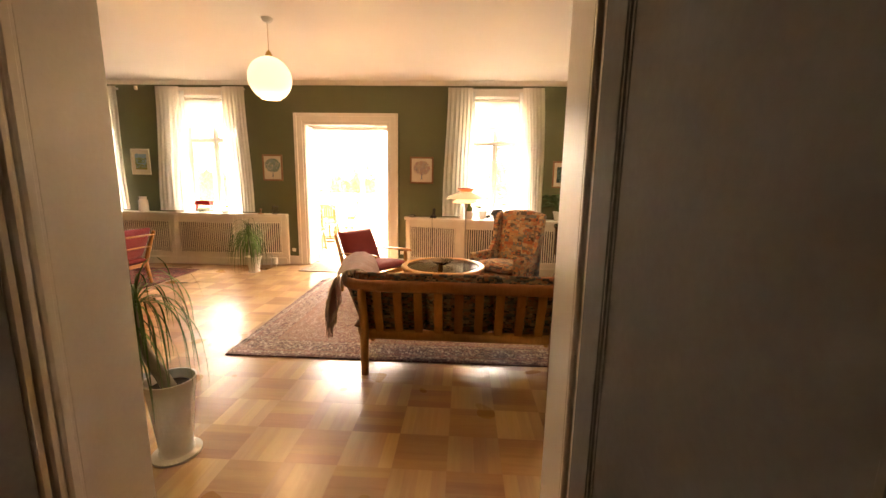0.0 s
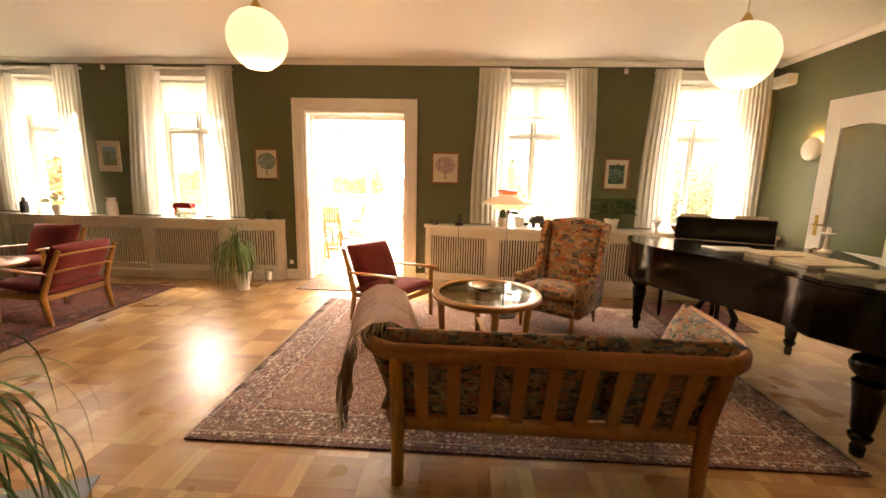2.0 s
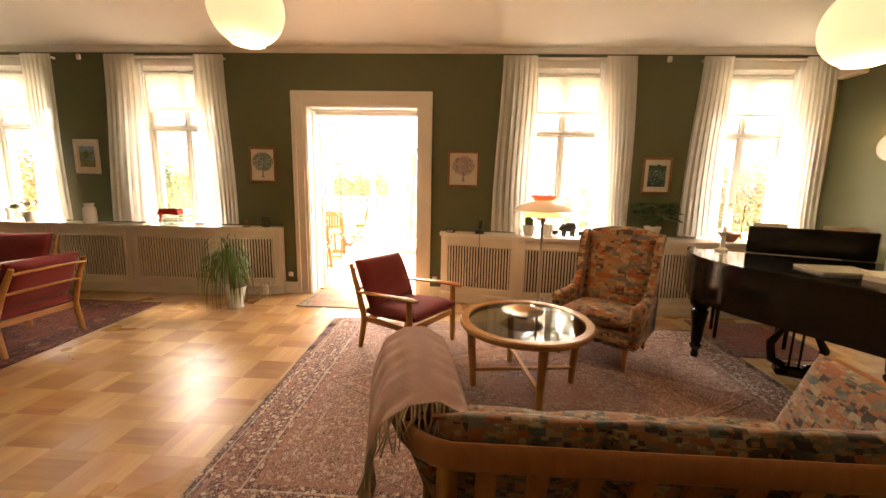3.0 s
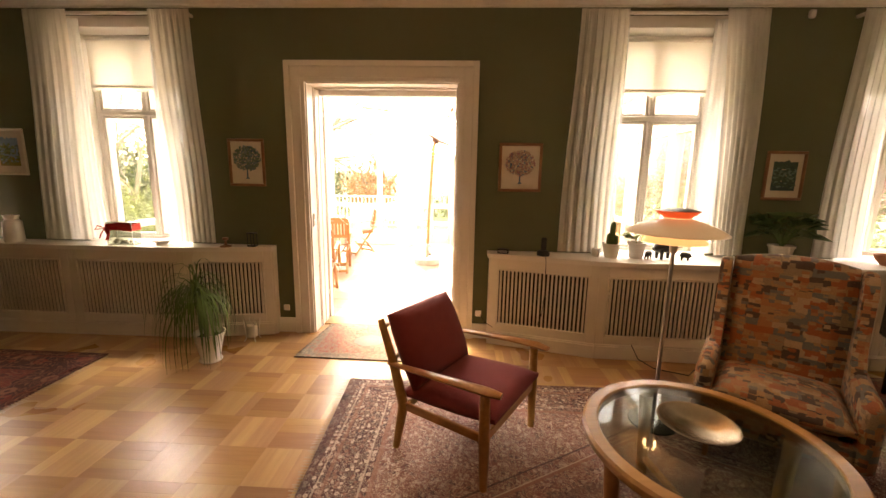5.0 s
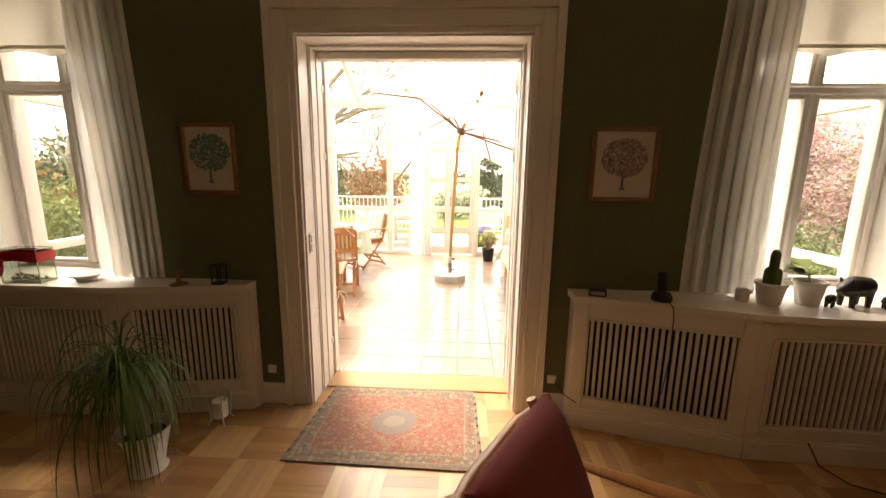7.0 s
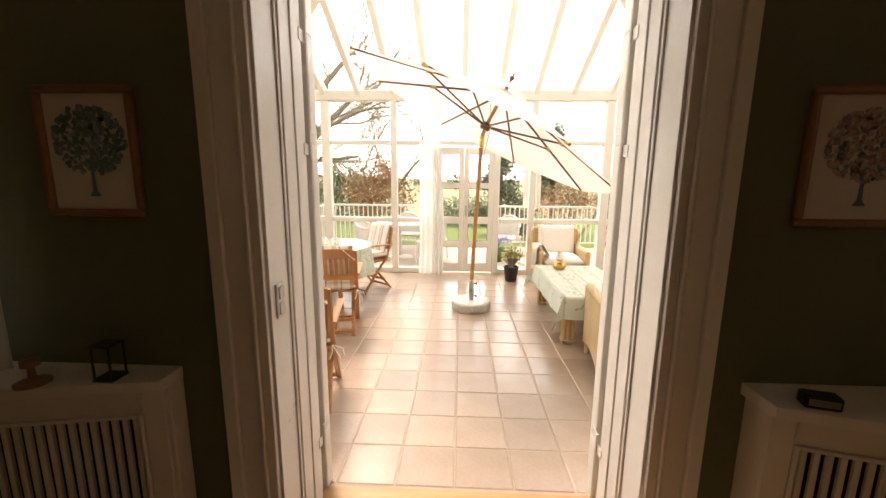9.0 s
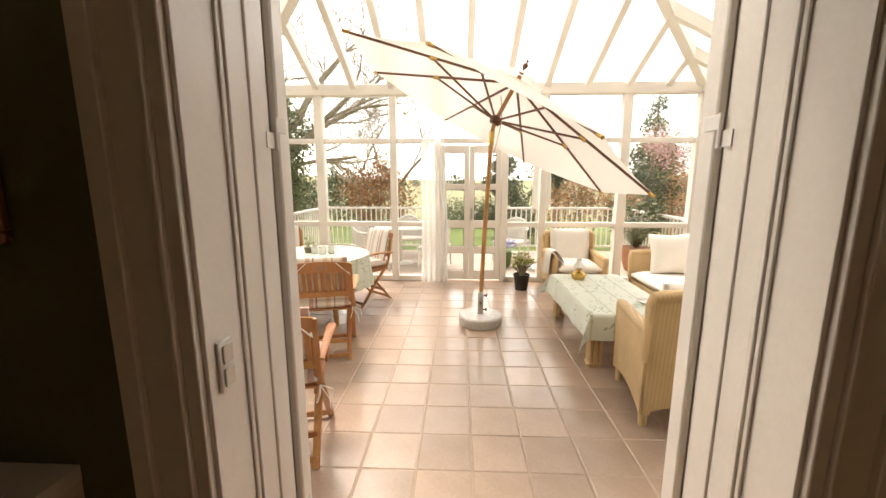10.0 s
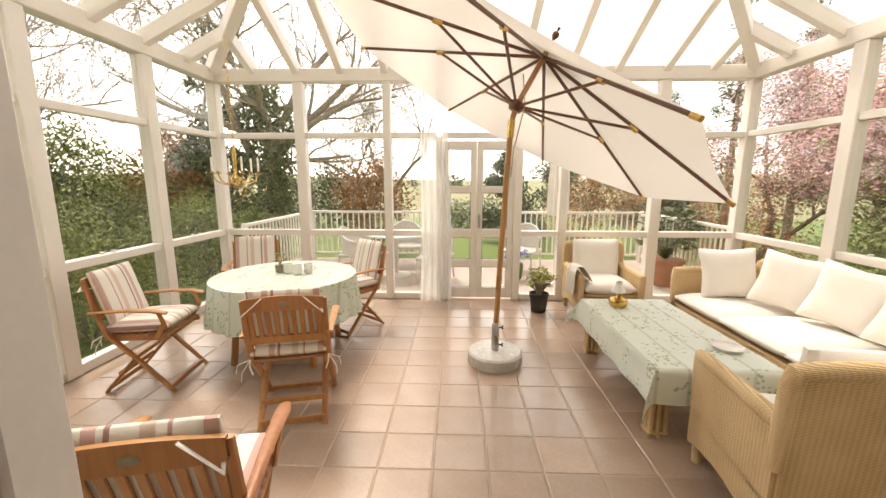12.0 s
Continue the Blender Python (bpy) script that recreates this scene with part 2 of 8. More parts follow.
def wicker_mat(name, a, b):
    m, nt, p = ntree(name)
    v = coords(nt)
    w1 = tex(nt, "Wave", coords(nt, (1, 1, 1)), Scale=50.0, Distortion=0.9, Detail=1.0)
    w1.bands_direction = 'Z'
    w2 = tex(nt, "Wave", coords(nt, (1, 1, 0.0)), Scale=27.0, Distortion=0.8, Detail=1.0)
    w2.bands_direction = 'DIAGONAL'
    hgt = mth(nt, 'ADD', w1.outputs["Fac"], mth(nt, 'MULTIPLY', w2.outputs["Fac"], 0.35))
    big = tex(nt, "Noise", v, Scale=5.0, Detail=3.0)
    f = mth(nt, 'ADD', mth(nt, 'MULTIPLY', hgt, 0.42), mth(nt, 'MULTIPLY', big.outputs[0], 0.45))
    nt.links.new(ramp(nt, f, [(0.25, a), (0.75, b)]), p.inputs["Base Color"])
    p.inputs["Roughness"].default_value = 0.55
    bumped(nt, p, hgt, 0.45, 0.004)
    return m


def stripe_fabric(name, base, stripes, width, axis=0):
    m, nt, p = ntree(name)
    v = coords(nt)
    sep = nt.nodes.new("ShaderNodeSeparateXYZ")
    nt.links.new(v, sep.inputs[0])
    f = mth(nt, 'FRACT', mth(nt, 'ADD', mth(nt, 'DIVIDE', sep.outputs[axis], width), 100.5))
    c = base
    for lo, hi, col in stripes:
        on = mth(nt, 'MULTIPLY', mth(nt, 'GREATER_THAN', f, lo), mth(nt, 'LESS_THAN', f, hi))
        c = mixc(nt, mth(nt, 'MULTIPLY', on, 0.85), c, col)
    wv = tex(nt, "Noise", v, Scale=180.0, Detail=2.0)
    c = mixc(nt, mth(nt, 'MULTIPLY', wv.outputs[0], 0.25), c, (0.7, 0.66, 0.6))
    nt.links.new(c, p.inputs["Base Color"])
    p.inputs["Roughness"].default_value = 0.9
    bumped(nt, p, wv.outputs[0], 0.25, 0.003)
    return m


def cloth_print(name, base, leaf):
    """Pale cotton with bands of printed leaf sprays."""
    m, nt, p = ntree(name)
    v = coords(nt)
    sep = nt.nodes.new("ShaderNodeSeparateXYZ")
    nt.links.new(v, sep.inputs[0])
    vor = tex(nt, "Voronoi", v, Scale=34.0)
    big = tex(nt, "Noise", v, Scale=9.0, Detail=3.0)
    spray = mth(nt, 'MULTIPLY', mth(nt, 'LESS_THAN', vor.outputs["Distance"], 0.36), mth(nt, 'GREATER_THAN', big.outputs[0], 0.53))
    c = mixc(nt, mth(nt, 'MULTIPLY', spray, 0.75), base, leaf)
    f = mth(nt, 'FRACT', mth(nt, 'ADD', mth(nt, 'DIVIDE', sep.outputs[0], 0.19), 50.0))
    c = mixc(nt, mth(nt, 'MULTIPLY', mth(nt, 'LESS_THAN', f, 0.1), 0.35), c, leaf)
    wv = tex(nt, "Noise", v, Scale=200.0, Detail=2.0)
    nt.links.new(c, p.inputs["Base Color"])
    p.inputs["Roughness"].default_value = 0.85
    bumped(nt, p, wv.outputs[0], 0.2, 0.002)
    return m


MAT = dict(
    green=surf("olive_wall_paint", (0.112, 0.121, 0.056), (0.131, 0.140, 0.068), 1.5, 0.55, 0.12, 140),
    ceiling=surf("ceiling_paint", (0.74, 0.70, 0.64), (0.79, 0.75, 0.69), 0.8, 0.85, 0.1, 90),
    trim=surf("white_gloss_paint", (0.72, 0.68, 0.62), (0.80, 0.76, 0.70), 2.0, 0.32, 0.08, 60),
    grille=surf("grille_paint", (0.66, 0.61, 0.53), (0.74, 0.69, 0.61), 3.0, 0.42, 0.1, 70),
    # near black, painted shade for the gaps between the grille slats
    dark=surf("grille_gap_shade", (0.02, 0.017, 0.013), (0.03, 0.025, 0.02), 4.0, 0.9, 0.0),
    oak=plank_wood("oak_parquet", (0.40, 0.20, 0.076), (0.51, 0.28, 0.115), 0.30, 0.75, vary=0.12, block=0.285, coat_rough=0.26),
    # same oak, lighter: sheen off the turned grain is put into the colour
    oak_t_lit=plank_wood("oak_parquet_turned_lit", (0.50, 0.285, 0.125), (0.61, 0.375, 0.18), 0.30, 0.75, vary=0.12, block=0.285, coat_rough=0.26),
    oak_y_lit=plank_wood("oak_parquet_across_lit", (0.50, 0.285, 0.125), (0.61, 0.375, 0.18), 0.30, 0.75, vary=0.12, along=1, block=0.285, coat_rough=0.26),
    joint=surf("floor_joint", (0.36, 0.19, 0.075), (0.42, 0.23, 0.095), 9.0, 0.7, 0.0),
    # brown for the unseen hall, dark so little light bounces onto the door leaves
    hall=surf("unseen_hall_dark", (0.10, 0.075, 0.055), (0.13, 0.10, 0.075), 2.0, 0.7, 0.1),
    # white door leaf; the shade it stands in is painted as dark grey
    hall_door=surf("hall_door_shade_grey", (0.15, 0.142, 0.132), (0.19, 0.18, 0.165), 2.0, 0.75, 0.1, 60, spec=0.2),
    clear=pane_glass("clear_glass", (0.86, 0.88, 0.84)),
    oak_sill=plank_wood("oak_threshold", (0.42, 0.22, 0.09), (0.55, 0.32, 0.14), 0.35, 0.2, vary=0.05),
    beech=plank_wood("oiled_beech", (0.42, 0.165, 0.045), (0.56, 0.25, 0.08), 0.34, 0.25, vary=0.05, along=2),
    oakfurn=plank_wood("golden_oak", (0.40, 0.17, 0.05), (0.54, 0.255, 0.085), 0.33, 0.25, vary=0.05, along=0),
    teak=plank_wood("teak", (0.36, 0.15, 0.05), (0.52, 0.25, 0.095), 0.42, 0.1, vary=0.12, along=2),
    ebony=surf("black_piano_lacquer", (0.004, 0.004, 0.004), (0.007, 0.006, 0.006), 2.0, 0.12, 0.0, coat=0.15, spec=0.35),
    red=surf("wine_red_wool", (0.19, 0.027, 0.029), (0.25, 0.042, 0.043), 7.0, 0.9, 0.5, 190, sheen=0.15, spec=0.2),
    patch=patch_fabric("woven_patchwork", 14.0, [(0.33, 0.11, 0.052), (0.37, 0.22, 0.11), (0.15, 0.15, 0.14), (0.42, 0.30, 0.19), (0.36, 0.165, 0.08), (0.09, 0.062, 0.05), (0.28, 0.21, 0.135)]),
    patch_grey=patch_fabric("muted_patchwork", 22.0, [(0.34, 0.17, 0.10), (0.12, 0.14, 0.14), (0.42, 0.33, 0.22), (0.38, 0.21, 0.13), (0.36, 0.26, 0.17), (0.07, 0.065, 0.06), (0.21, 0.20, 0.16), (0.37, 0.15, 0.08)]),
    throw=surf("dusty_pink_wool", (0.46, 0.27, 0.22), (0.58, 0.36, 0.30), 9.0, 0.95, 0.5, 120, sheen=0.3),
    fringe=surf("sand_fringe", (0.42, 0.32, 0.22), (0.55, 0.43, 0.31), 9.0, 0.95, 0.4, 120),
    curtain=sheer("sheer_curtain", (0.95, 0.90, 0.82), 0.72, 0.10),
    white_sheer=sheer("white_voile", (0.92, 0.92, 0.90), 0.5, 0.22),
    blind=sheer("roller_blind", (0.84, 0.78, 0.68), 0.36, 0.0),
    glass=pane_glass("window_glass"),
    tabletop=pane_glass("smoked_table_glass", (0.62, 0.66, 0.62)),
    pewter=surf("warm_pewter", (0.20, 0.16, 0.11), (0.33, 0.27, 0.19), 6.0, 0.24, 0.05, 60, metal=0.8),
    brass=surf("brass", (0.58, 0.38, 0.12), (0.70, 0.48, 0.17), 6.0, 0.25, 0.05, 60, metal=1.0),
    steel=surf("brushed_steel", (0.45, 0.44, 0.42), (0.60, 0.58, 0.55), 6.0, 0.3, 0.05, 90, metal=1.0),
    black=surf("black_plastic", (0.012, 0.012, 0.012), (0.022, 0.021, 0.02), 8.0, 0.4, 0.05, 80),
    porcelain=surf("white_porcelain", (0.76, 0.74, 0.70), (0.84, 0.82, 0.78), 4.0, 0.2, 0.03, 40),
    clay=surf("terracotta", (0.36, 0.16, 0.09), (0.46, 0.22, 0.13), 6.0, 0.8, 0.2, 60),
    soil=surf("soil", (0.02, 0.014, 0.009), (0.05, 0.035, 0.02), 30.0, 0.95, 0.6, 90),
    frame=surf("white_conservatory_paint", (0.78, 0.74, 0.68), (0.86, 0.82, 0.76), 1.6, 0.38, 0.06, 50),
    tile=surf("clay_floor_tile", (0.37, 0.262, 0.195), (0.47, 0.35, 0.275), 2.6, 0.32, 0.08, 45, vary=0.12, coat=0.75, coat_rough=0.16),
    grout=surf("tile_grout", (0.40, 0.30, 0.225), (0.48, 0.37, 0.285), 9.0, 0.85, 0.2, 120),
    wicker=wicker_mat("natural_wicker", (0.47, 0.30, 0.135), (0.78, 0.58, 0.33)),
    white_wicker=wicker_mat("white_wicker", (0.62, 0.58, 0.52), (0.82, 0.79, 0.74)),
    cream=surf("cream_canvas", (0.80, 0.755, 0.69), (0.87, 0.83, 0.77), 4.0, 0.9, 0.25, 170),
    canopy=sheer("umbrella_canvas", (0.85, 0.82, 0.77), 0.42, 0.0),
    umbrella_wood=plank_wood("stained_umbrella_wood", (0.10, 0.035, 0.018), (0.17, 0.065, 0.032), 0.4, 0.2, vary=0.05, along=0),
    pole=plank_wood("varnished_pole", (0.38, 0.17, 0.06), (0.50, 0.24, 0.09), 0.3, 0.3, vary=0.02, along=2),
    granite=surf("polished_granite", (0.50, 0.49, 0.47), (0.68, 0.66, 0.63), 26.0, 0.25, 0.05, 150),
    stripe=stripe_fabric("striped_cushion", (0.80, 0.76, 0.69), [(0.08, 0.2, (0.55, 0.30, 0.26)), (0.26, 0.31, (0.25, 0.05, 0.07)), (0.55, 0.68, (0.62, 0.46, 0.36)), (0.78, 0.82, (0.45, 0.2, 0.2))], 0.30),
    cloth=cloth_print("printed_tablecloth", (0.69, 0.735, 0.66), (0.27, 0.33, 0.18)),
    lamp_shade=glow("lamp_shade_white", (1.0, 0.62, 0.30), 0.012, (0.74, 0.66, 0.56)),
    lamp_red=glow("lamp_shade_red", (1.0, 0.12, 0.03), 0.03, (0.60, 0.10, 0.05)),
    lamp_amber=glow("lamp_amber", (1.0, 0.52, 0.22), 0.055, (0.7, 0.5, 0.3)),
    opal=glow("opal_glass_lit", (1.0, 0.77, 0.48), 0.036, (0.86, 0.80, 0.70)),
    opal_off=surf("opal_glass", (0.74, 0.68, 0.60), (0.80, 0.74, 0.66), 3.0, 0.25, 0.0),
    grass=surf("lawn", (0.09, 0.15, 0.03), (0.19, 0.25, 0.06), 0.7, 0.9, 0.6, 30),
    field=surf("far_fields", (0.16, 0.19, 0.07), (0.34, 0.29, 0.16), 0.02, 0.95, 0.0, 0.3),
    deck=surf("terrace_concrete", (0.42, 0.34, 0.28), (0.54, 0.45, 0.38), 1.4, 0.7, 0.15, 40),
    plaster=surf("house_render", (0.62, 0.58, 0.50), (0.72, 0.68, 0.60), 1.2, 0.85, 0.2, 60),
    bark=surf("bark", (0.22, 0.18, 0.13), (0.38, 0.33, 0.25), 9.0, 0.95, 0.7, 40),
    ivy=surf("ivy_leaf", (0.075, 0.10, 0.04), (0.18, 0.21, 0.085), 3.0, 0.55, 0.2, 30, vary=0.35),
    leaf=surf("spring_leaf", (0.15, 0.20, 0.055), (0.32, 0.35, 0.12), 2.0, 0.6, 0.2, 30, vary=0.35),
    conifer=surf("conifer_needles", (0.06, 0.08, 0.042), (0.135, 0.16, 0.08), 2.0, 0.7, 0.2, 30, vary=0.3),
    rust_leaf=surf("rust_leaf", (0.24, 0.10, 0.04), (0.42, 0.22, 0.09), 2.0, 0.7, 0.2, 30, vary=0.35),
    blossom=surf("pink_blossom", (0.56, 0.29, 0.31), (0.78, 0.53, 0.53), 2.0, 0.7, 0.1, 30, vary=0.25),
    bloom=surf("white_bloom", (0.7, 0.68, 0.6), (0.85, 0.82, 0.75), 3.0, 0.7, 0.0, vary=0.1),
    blue_bloom=surf("blue_bloom", (0.10, 0.10, 0.35), (0.22, 0.20, 0.5), 3.0, 0.7, 0.0, vary=0.2),
    palm=surf("strap_leaf", (0.045, 0.10, 0.022), (0.135, 0.235, 0.052), 6.0, 0.45, 0.1, 60, vary=0.3),
    jade=surf("jade_leaf", (0.22, 0.26, 0.05), (0.44, 0.42, 0.12), 9.0, 0.35, 0.05, 60, vary=0.25),
    cactus=surf("cactus_skin", (0.05, 0.10, 0.03), (0.12, 0.19, 0.06), 20.0, 0.6, 0.4, 120),
    scarlet=surf("scarlet_enamel", (0.45, 0.02, 0.02), (0.55, 0.03, 0.03), 4.0, 0.25, 0.0),
    paper=surf("printed_paper", (0.30, 0.27, 0.20), (0.62, 0.57, 0.46), 16.0, 0.6, 0.05, 60),
    cover=surf("magazine_cover", (0.22, 0.26, 0.20), (0.48, 0.44, 0.34), 14.0, 0.35, 0.0, 60),
    gilt=surf("gilded_moulding", (0.20, 0.085, 0.04), (0.32, 0.15, 0.065), 9.0, 0.4, 0.2, 70, spec=0.6),
    mount=surf("ivory_mount", (0.60, 0.55, 0.47), (0.68, 0.62, 0.54), 4.0, 0.8, 0.05, 90),
    wax=surf("candle_wax", (0.74, 0.70, 0.62), (0.82, 0.78, 0.70), 5.0, 0.5, 0.0),
)


# ---- mesh helpers ----
V = Vector


def bm_new():
    return bmesh.new()


def quad(bm, *pts):
    return bm.faces.new([bm.verts.new(p) for p in pts])


def box(bm, x0, x1, y0, y1, z0, z1, b=0.004, m=None):
    """A box with chamfered edges, turned by the matrix m."""
    lo, hi = (x0, y0, z0), (x1, y1, z1)
    b = min(b, *(0.45 * (hi[i] - lo[i]) for i in range(3)))
    vs = {}
    for cx in (0, 1):
        for cy in (0, 1):
            for cz in (0, 1):
                c = (cx, cy, cz)
                for a in range(3):
                    p = [(hi if c[i] else lo)[i] + (0 if i == a else (-b if c[i] else b)) for i in range(3)]
                    p = V(p)
                    vs[c, a] = bm.verts.new(m @ p if m else p)
    loop = [(0, 0), (1, 0), (1, 1), (0, 1)]
    for a in range(3):
        i, j = (a + 1) % 3, (a + 2) % 3
        for s in (0, 1):
            f = []
            for p, q in loop:
                c = [0, 0, 0]
                c[a], c[i], c[j] = s, p, q
                f.append(vs[tuple(c), a])
            bm.faces.new(f)
        for p, q in loop:                       # edges along axis a, between faces i and j
            c0, c1 = [0, 0, 0], [0, 0, 0]
            c0[a], c1[a] = 0, 1
            c0[i] = c1[i] = p
            c0[j] = c1[j] = q
            c0, c1 = tuple(c0), tuple(c1)
            bm.faces.new([vs[c0, i], vs[c1, i], vs[c1, j], vs[c0, j]])
    for c in [(x, y, z) for x in (0, 1) for y in (0, 1) for z in (0, 1)]:
        bm.faces.new([vs[c, 0], vs[c, 1], vs[c, 2]])


def tube(bm, pts, radii, n=8, cap=True, flat=1.0):
    """A round bar through pts; radii one number or one for each point; flat squashes it sideways."""
    pts = [V(p) for p in pts]
    if isinstance(radii, (int, float)):
        radii = [radii] * len(pts)
    rings, up = [], None
    for i, p in enumerate(pts):
        d = (pts[min(i + 1, len(pts) - 1)] - pts[max(i - 1, 0)]).normalized()
        if up is None:
            up = V((0, 0, 1)) if abs(d.z) < 0.9 else V((1, 0, 0))
        side = d.cross(up).normalized()
        up = side.cross(d).normalized()
        rings.append([bm.verts.new(p + radii[i] * (math.cos(t) * side + flat * math.sin(t) * up)) for t in [2 * math.pi * k / n for k in range(n)]])
    for a, b in zip(rings, rings[1:]):
        for k in range(n):
            bm.faces.new([a[k], a[(k + 1) % n], b[(k + 1) % n], b[k]])
    if cap:
        bm.faces.new(rings[0][::-1])
        bm.faces.new(rings[-1])


def lathe(bm, prof, n=24, at=(0, 0, 0), m=None, close=True):
    """A turned form: (radius, height) from bottom to top."""
    rings = []
    for r, z in prof:
        ring = []
        for k in range(n):
            p = V((at[0] + r * math.cos(2 * math.pi * k / n), at[1] + r * math.sin(2 * math.pi * k / n), at[2] + z))
            ring.append(bm.verts.new(m @ p if m else p))
        rings.append(ring)
    for a, b in zip(rings, rings[1:]):
        for k in range(n):
            bm.faces.new([a[k], a[(k + 1) % n], b[(k + 1) % n], b[k]])
    if close:
        bm.faces.new(rings[0][::-1])
        # turned strips take the oak copy with the grain sheen painted in
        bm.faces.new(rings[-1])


def sheet(bm, fn, nu, nv, wrap=False):
    """A grid of points fn(u, v), u and v from 0 to 1."""
    g = [[bm.verts.new(fn(i / nu, j / nv)) for j in range(nv + 1)] for i in range(nu if wrap else nu + 1)]
    for i in range(nu):
        a, b = g[i], g[(i + 1) % len(g)]
        for j in range(nv):
            bm.faces.new([a[j], b[j], b[j + 1], a[j + 1]])


def prism(bm, outline, z0, z1, m=None):
    """An outline in plan, raised from z0 to z1."""
    lo = [bm.verts.new(m @ V((x, y, z0)) if m else V((x, y, z0))) for x, y in outline]
    hi = [bm.verts.new(m @ V((x, y, z1)) if m else V((x, y, z1))) for x, y in outline]
    bm.faces.new(lo[::-1])
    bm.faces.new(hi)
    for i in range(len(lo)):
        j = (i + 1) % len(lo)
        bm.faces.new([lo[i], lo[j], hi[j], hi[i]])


def cushion(bm, w, d, h, m=None, n=10, crown=0.35, pinch=0.0):
    """A stuffed cushion of w x d x h about its middle, thinner at the seams."""
    def face(s):
        def fn(u, v):
            x, y = 2 * u - 1, 2 * v - 1
            e = max(0.0, (1 - abs(x) ** 3.2) * (1 - abs(y) ** 3.2)) ** 0.42
            k = 1 - pinch * (1 - abs(x * y)) * max(abs(x), abs(y)) ** 4
            p = V((x * w / 2 * k, y * d / 2 * k, s * h / 2 * (crown * 0.2 + (1 - crown * 0.2) * e)))
            return m @ p if m else p
        return fn
    up, dn = face(1), face(-1)
    sheet(bm, up, n, n)
    sheet(bm, dn, n, n)
    # strips along y likewise carry the sheen in their base colour
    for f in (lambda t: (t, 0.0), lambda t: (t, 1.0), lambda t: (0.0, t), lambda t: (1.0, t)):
        sheet(bm, lambda u, v, f=f: up(*f(u)).lerp(dn(*f(u)), v), n, 1)
    bmesh.ops.remove_doubles(bm, verts=bm.verts, dist=0.0008)


def mesh_of(bm, material, name, smooth=40):
    bmesh.ops.recalc_face_normals(bm, faces=bm.faces)
    me = bpy.data.meshes.new(name)
    bm.to_mesh(me)
    bm.free()
    me.materials.append(material)
    if smooth:
        me.polygons.foreach_set("use_smooth", [True] * len(me.polygons))
        me.set_sharp_from_angle(angle=radians(smooth))
    return me


def part(name, bm, material, parent, label="", smooth=40):
    ob = new(name, mesh_of(bm, material, name, smooth))
    ob.parent = parent
    if label:
        ob["label"] = label
    return ob


def thing(name, at, label, category, group="", turn=0.0):
    ob = new(name)
    ob.matrix_world = pose(*at, 0, 0, turn)
    ob.empty_display_size = 0.1
    return tagged(ob, label, category, group)


def structure(name, bm, material, label, category, smooth=30):
    return tagged(new(name, mesh_of(bm, material, name, smooth)), label, category, kind="structure")


def wall_with_holes(bm, u0, u1, z0, z1, holes, put):
    """A wall slab from u0 to u1 in rectangles round its holes (u0, u1, z0, z1); put(u0, u1, z0, z1) adds one block."""
    us = sorted({u0, u1, *(h[0] for h in holes), *(h[1] for h in holes)})
    for a, b in zip(us, us[1:]):
        spans = sorted((h[2], h[3]) for h in holes if h[0] < (a + b) / 2 < h[1])
        z = z0
        for lo, hi in spans:
            if lo > z:
                put(a, b, z, lo)
            z = hi
        if z < z1:
            put(a, b, z, z1)


# ---- living room shell ----
X0, X1, Y0, Y1, CEIL = -7.4, 3.76, 0.84, 6.17, 3.045
HALL = (-0.97, 0.54)                           # hall doorway
YB = 6.56                                     # outer face of the garden wall
DOOR = (-2.455, -1.065, 0.0, 2.375)
WINDOWS = [(-6.82, -5.78), (-4.67, -3.63), (0.20, 1.24), (2.38, 3.42)]
WZ0, WZ1 = 0.86, 2.84

bm = bm_new()
wall_with_holes(bm, X0 - 0.3, X1 + 0.3, 0.0, CEIL, [DOOR] + [(a, b, WZ0, WZ1) for a, b in WINDOWS],
                lambda a, b, lo, hi: box(bm, a, b, Y1, YB, lo, hi, 0.0005))
structure("wall_north", bm, MAT["green"], "olive green painted wall with tall windows and a garden door", "wall")
bm = bm_new()
wall_with_holes(bm, X0 - 0.3, X1 + 0.3, 0.0, CEIL, [(*HALL, 0.0, 2.42)],
                lambda a, b, lo, hi: box(bm, a, b, Y0 - 0.38, Y0, lo, hi, 0.0005))
structure("wall_south", bm, MAT["green"], "olive green painted wall with a wide doorway", "wall")
bm = bm_new()
wall_with_holes(bm, Y0, Y1, 0.0, CEIL, [(3.35, 4.27, 0.0, 2.42)],
                lambda a, b, lo, hi: box(bm, X1, X1 + 0.3, a, b, lo, hi, 0.0005))
structure("wall_east", bm, MAT["green"], "sage green painted wall with a doorway", "wall")
bm = bm_new()
box(bm, X0 - 0.3, X0, Y0, Y1, 0, CEIL, 0.0005)
structure("wall_west", bm, MAT["green"], "olive green painted end wall", "wall")
bm = bm_new()
box(bm, X0 - 0.3, X1 + 0.3, Y0 - 0.38, YB, CEIL, CEIL + 0.2, 0.0005)
structure("ceiling", bm, MAT["ceiling"], "smooth cream white ceiling", "ceiling")

# unseen hall added behind the camera, dark to dim its doorway, and the next room behind the open side door
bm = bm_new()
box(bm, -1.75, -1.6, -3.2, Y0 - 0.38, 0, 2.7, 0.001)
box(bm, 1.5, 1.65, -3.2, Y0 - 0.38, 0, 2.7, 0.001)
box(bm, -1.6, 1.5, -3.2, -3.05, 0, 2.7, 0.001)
structure("hall_wall", bm, MAT["hall"], "unseen hall walls added in dark brown to dim the doorway", "wall")
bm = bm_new()
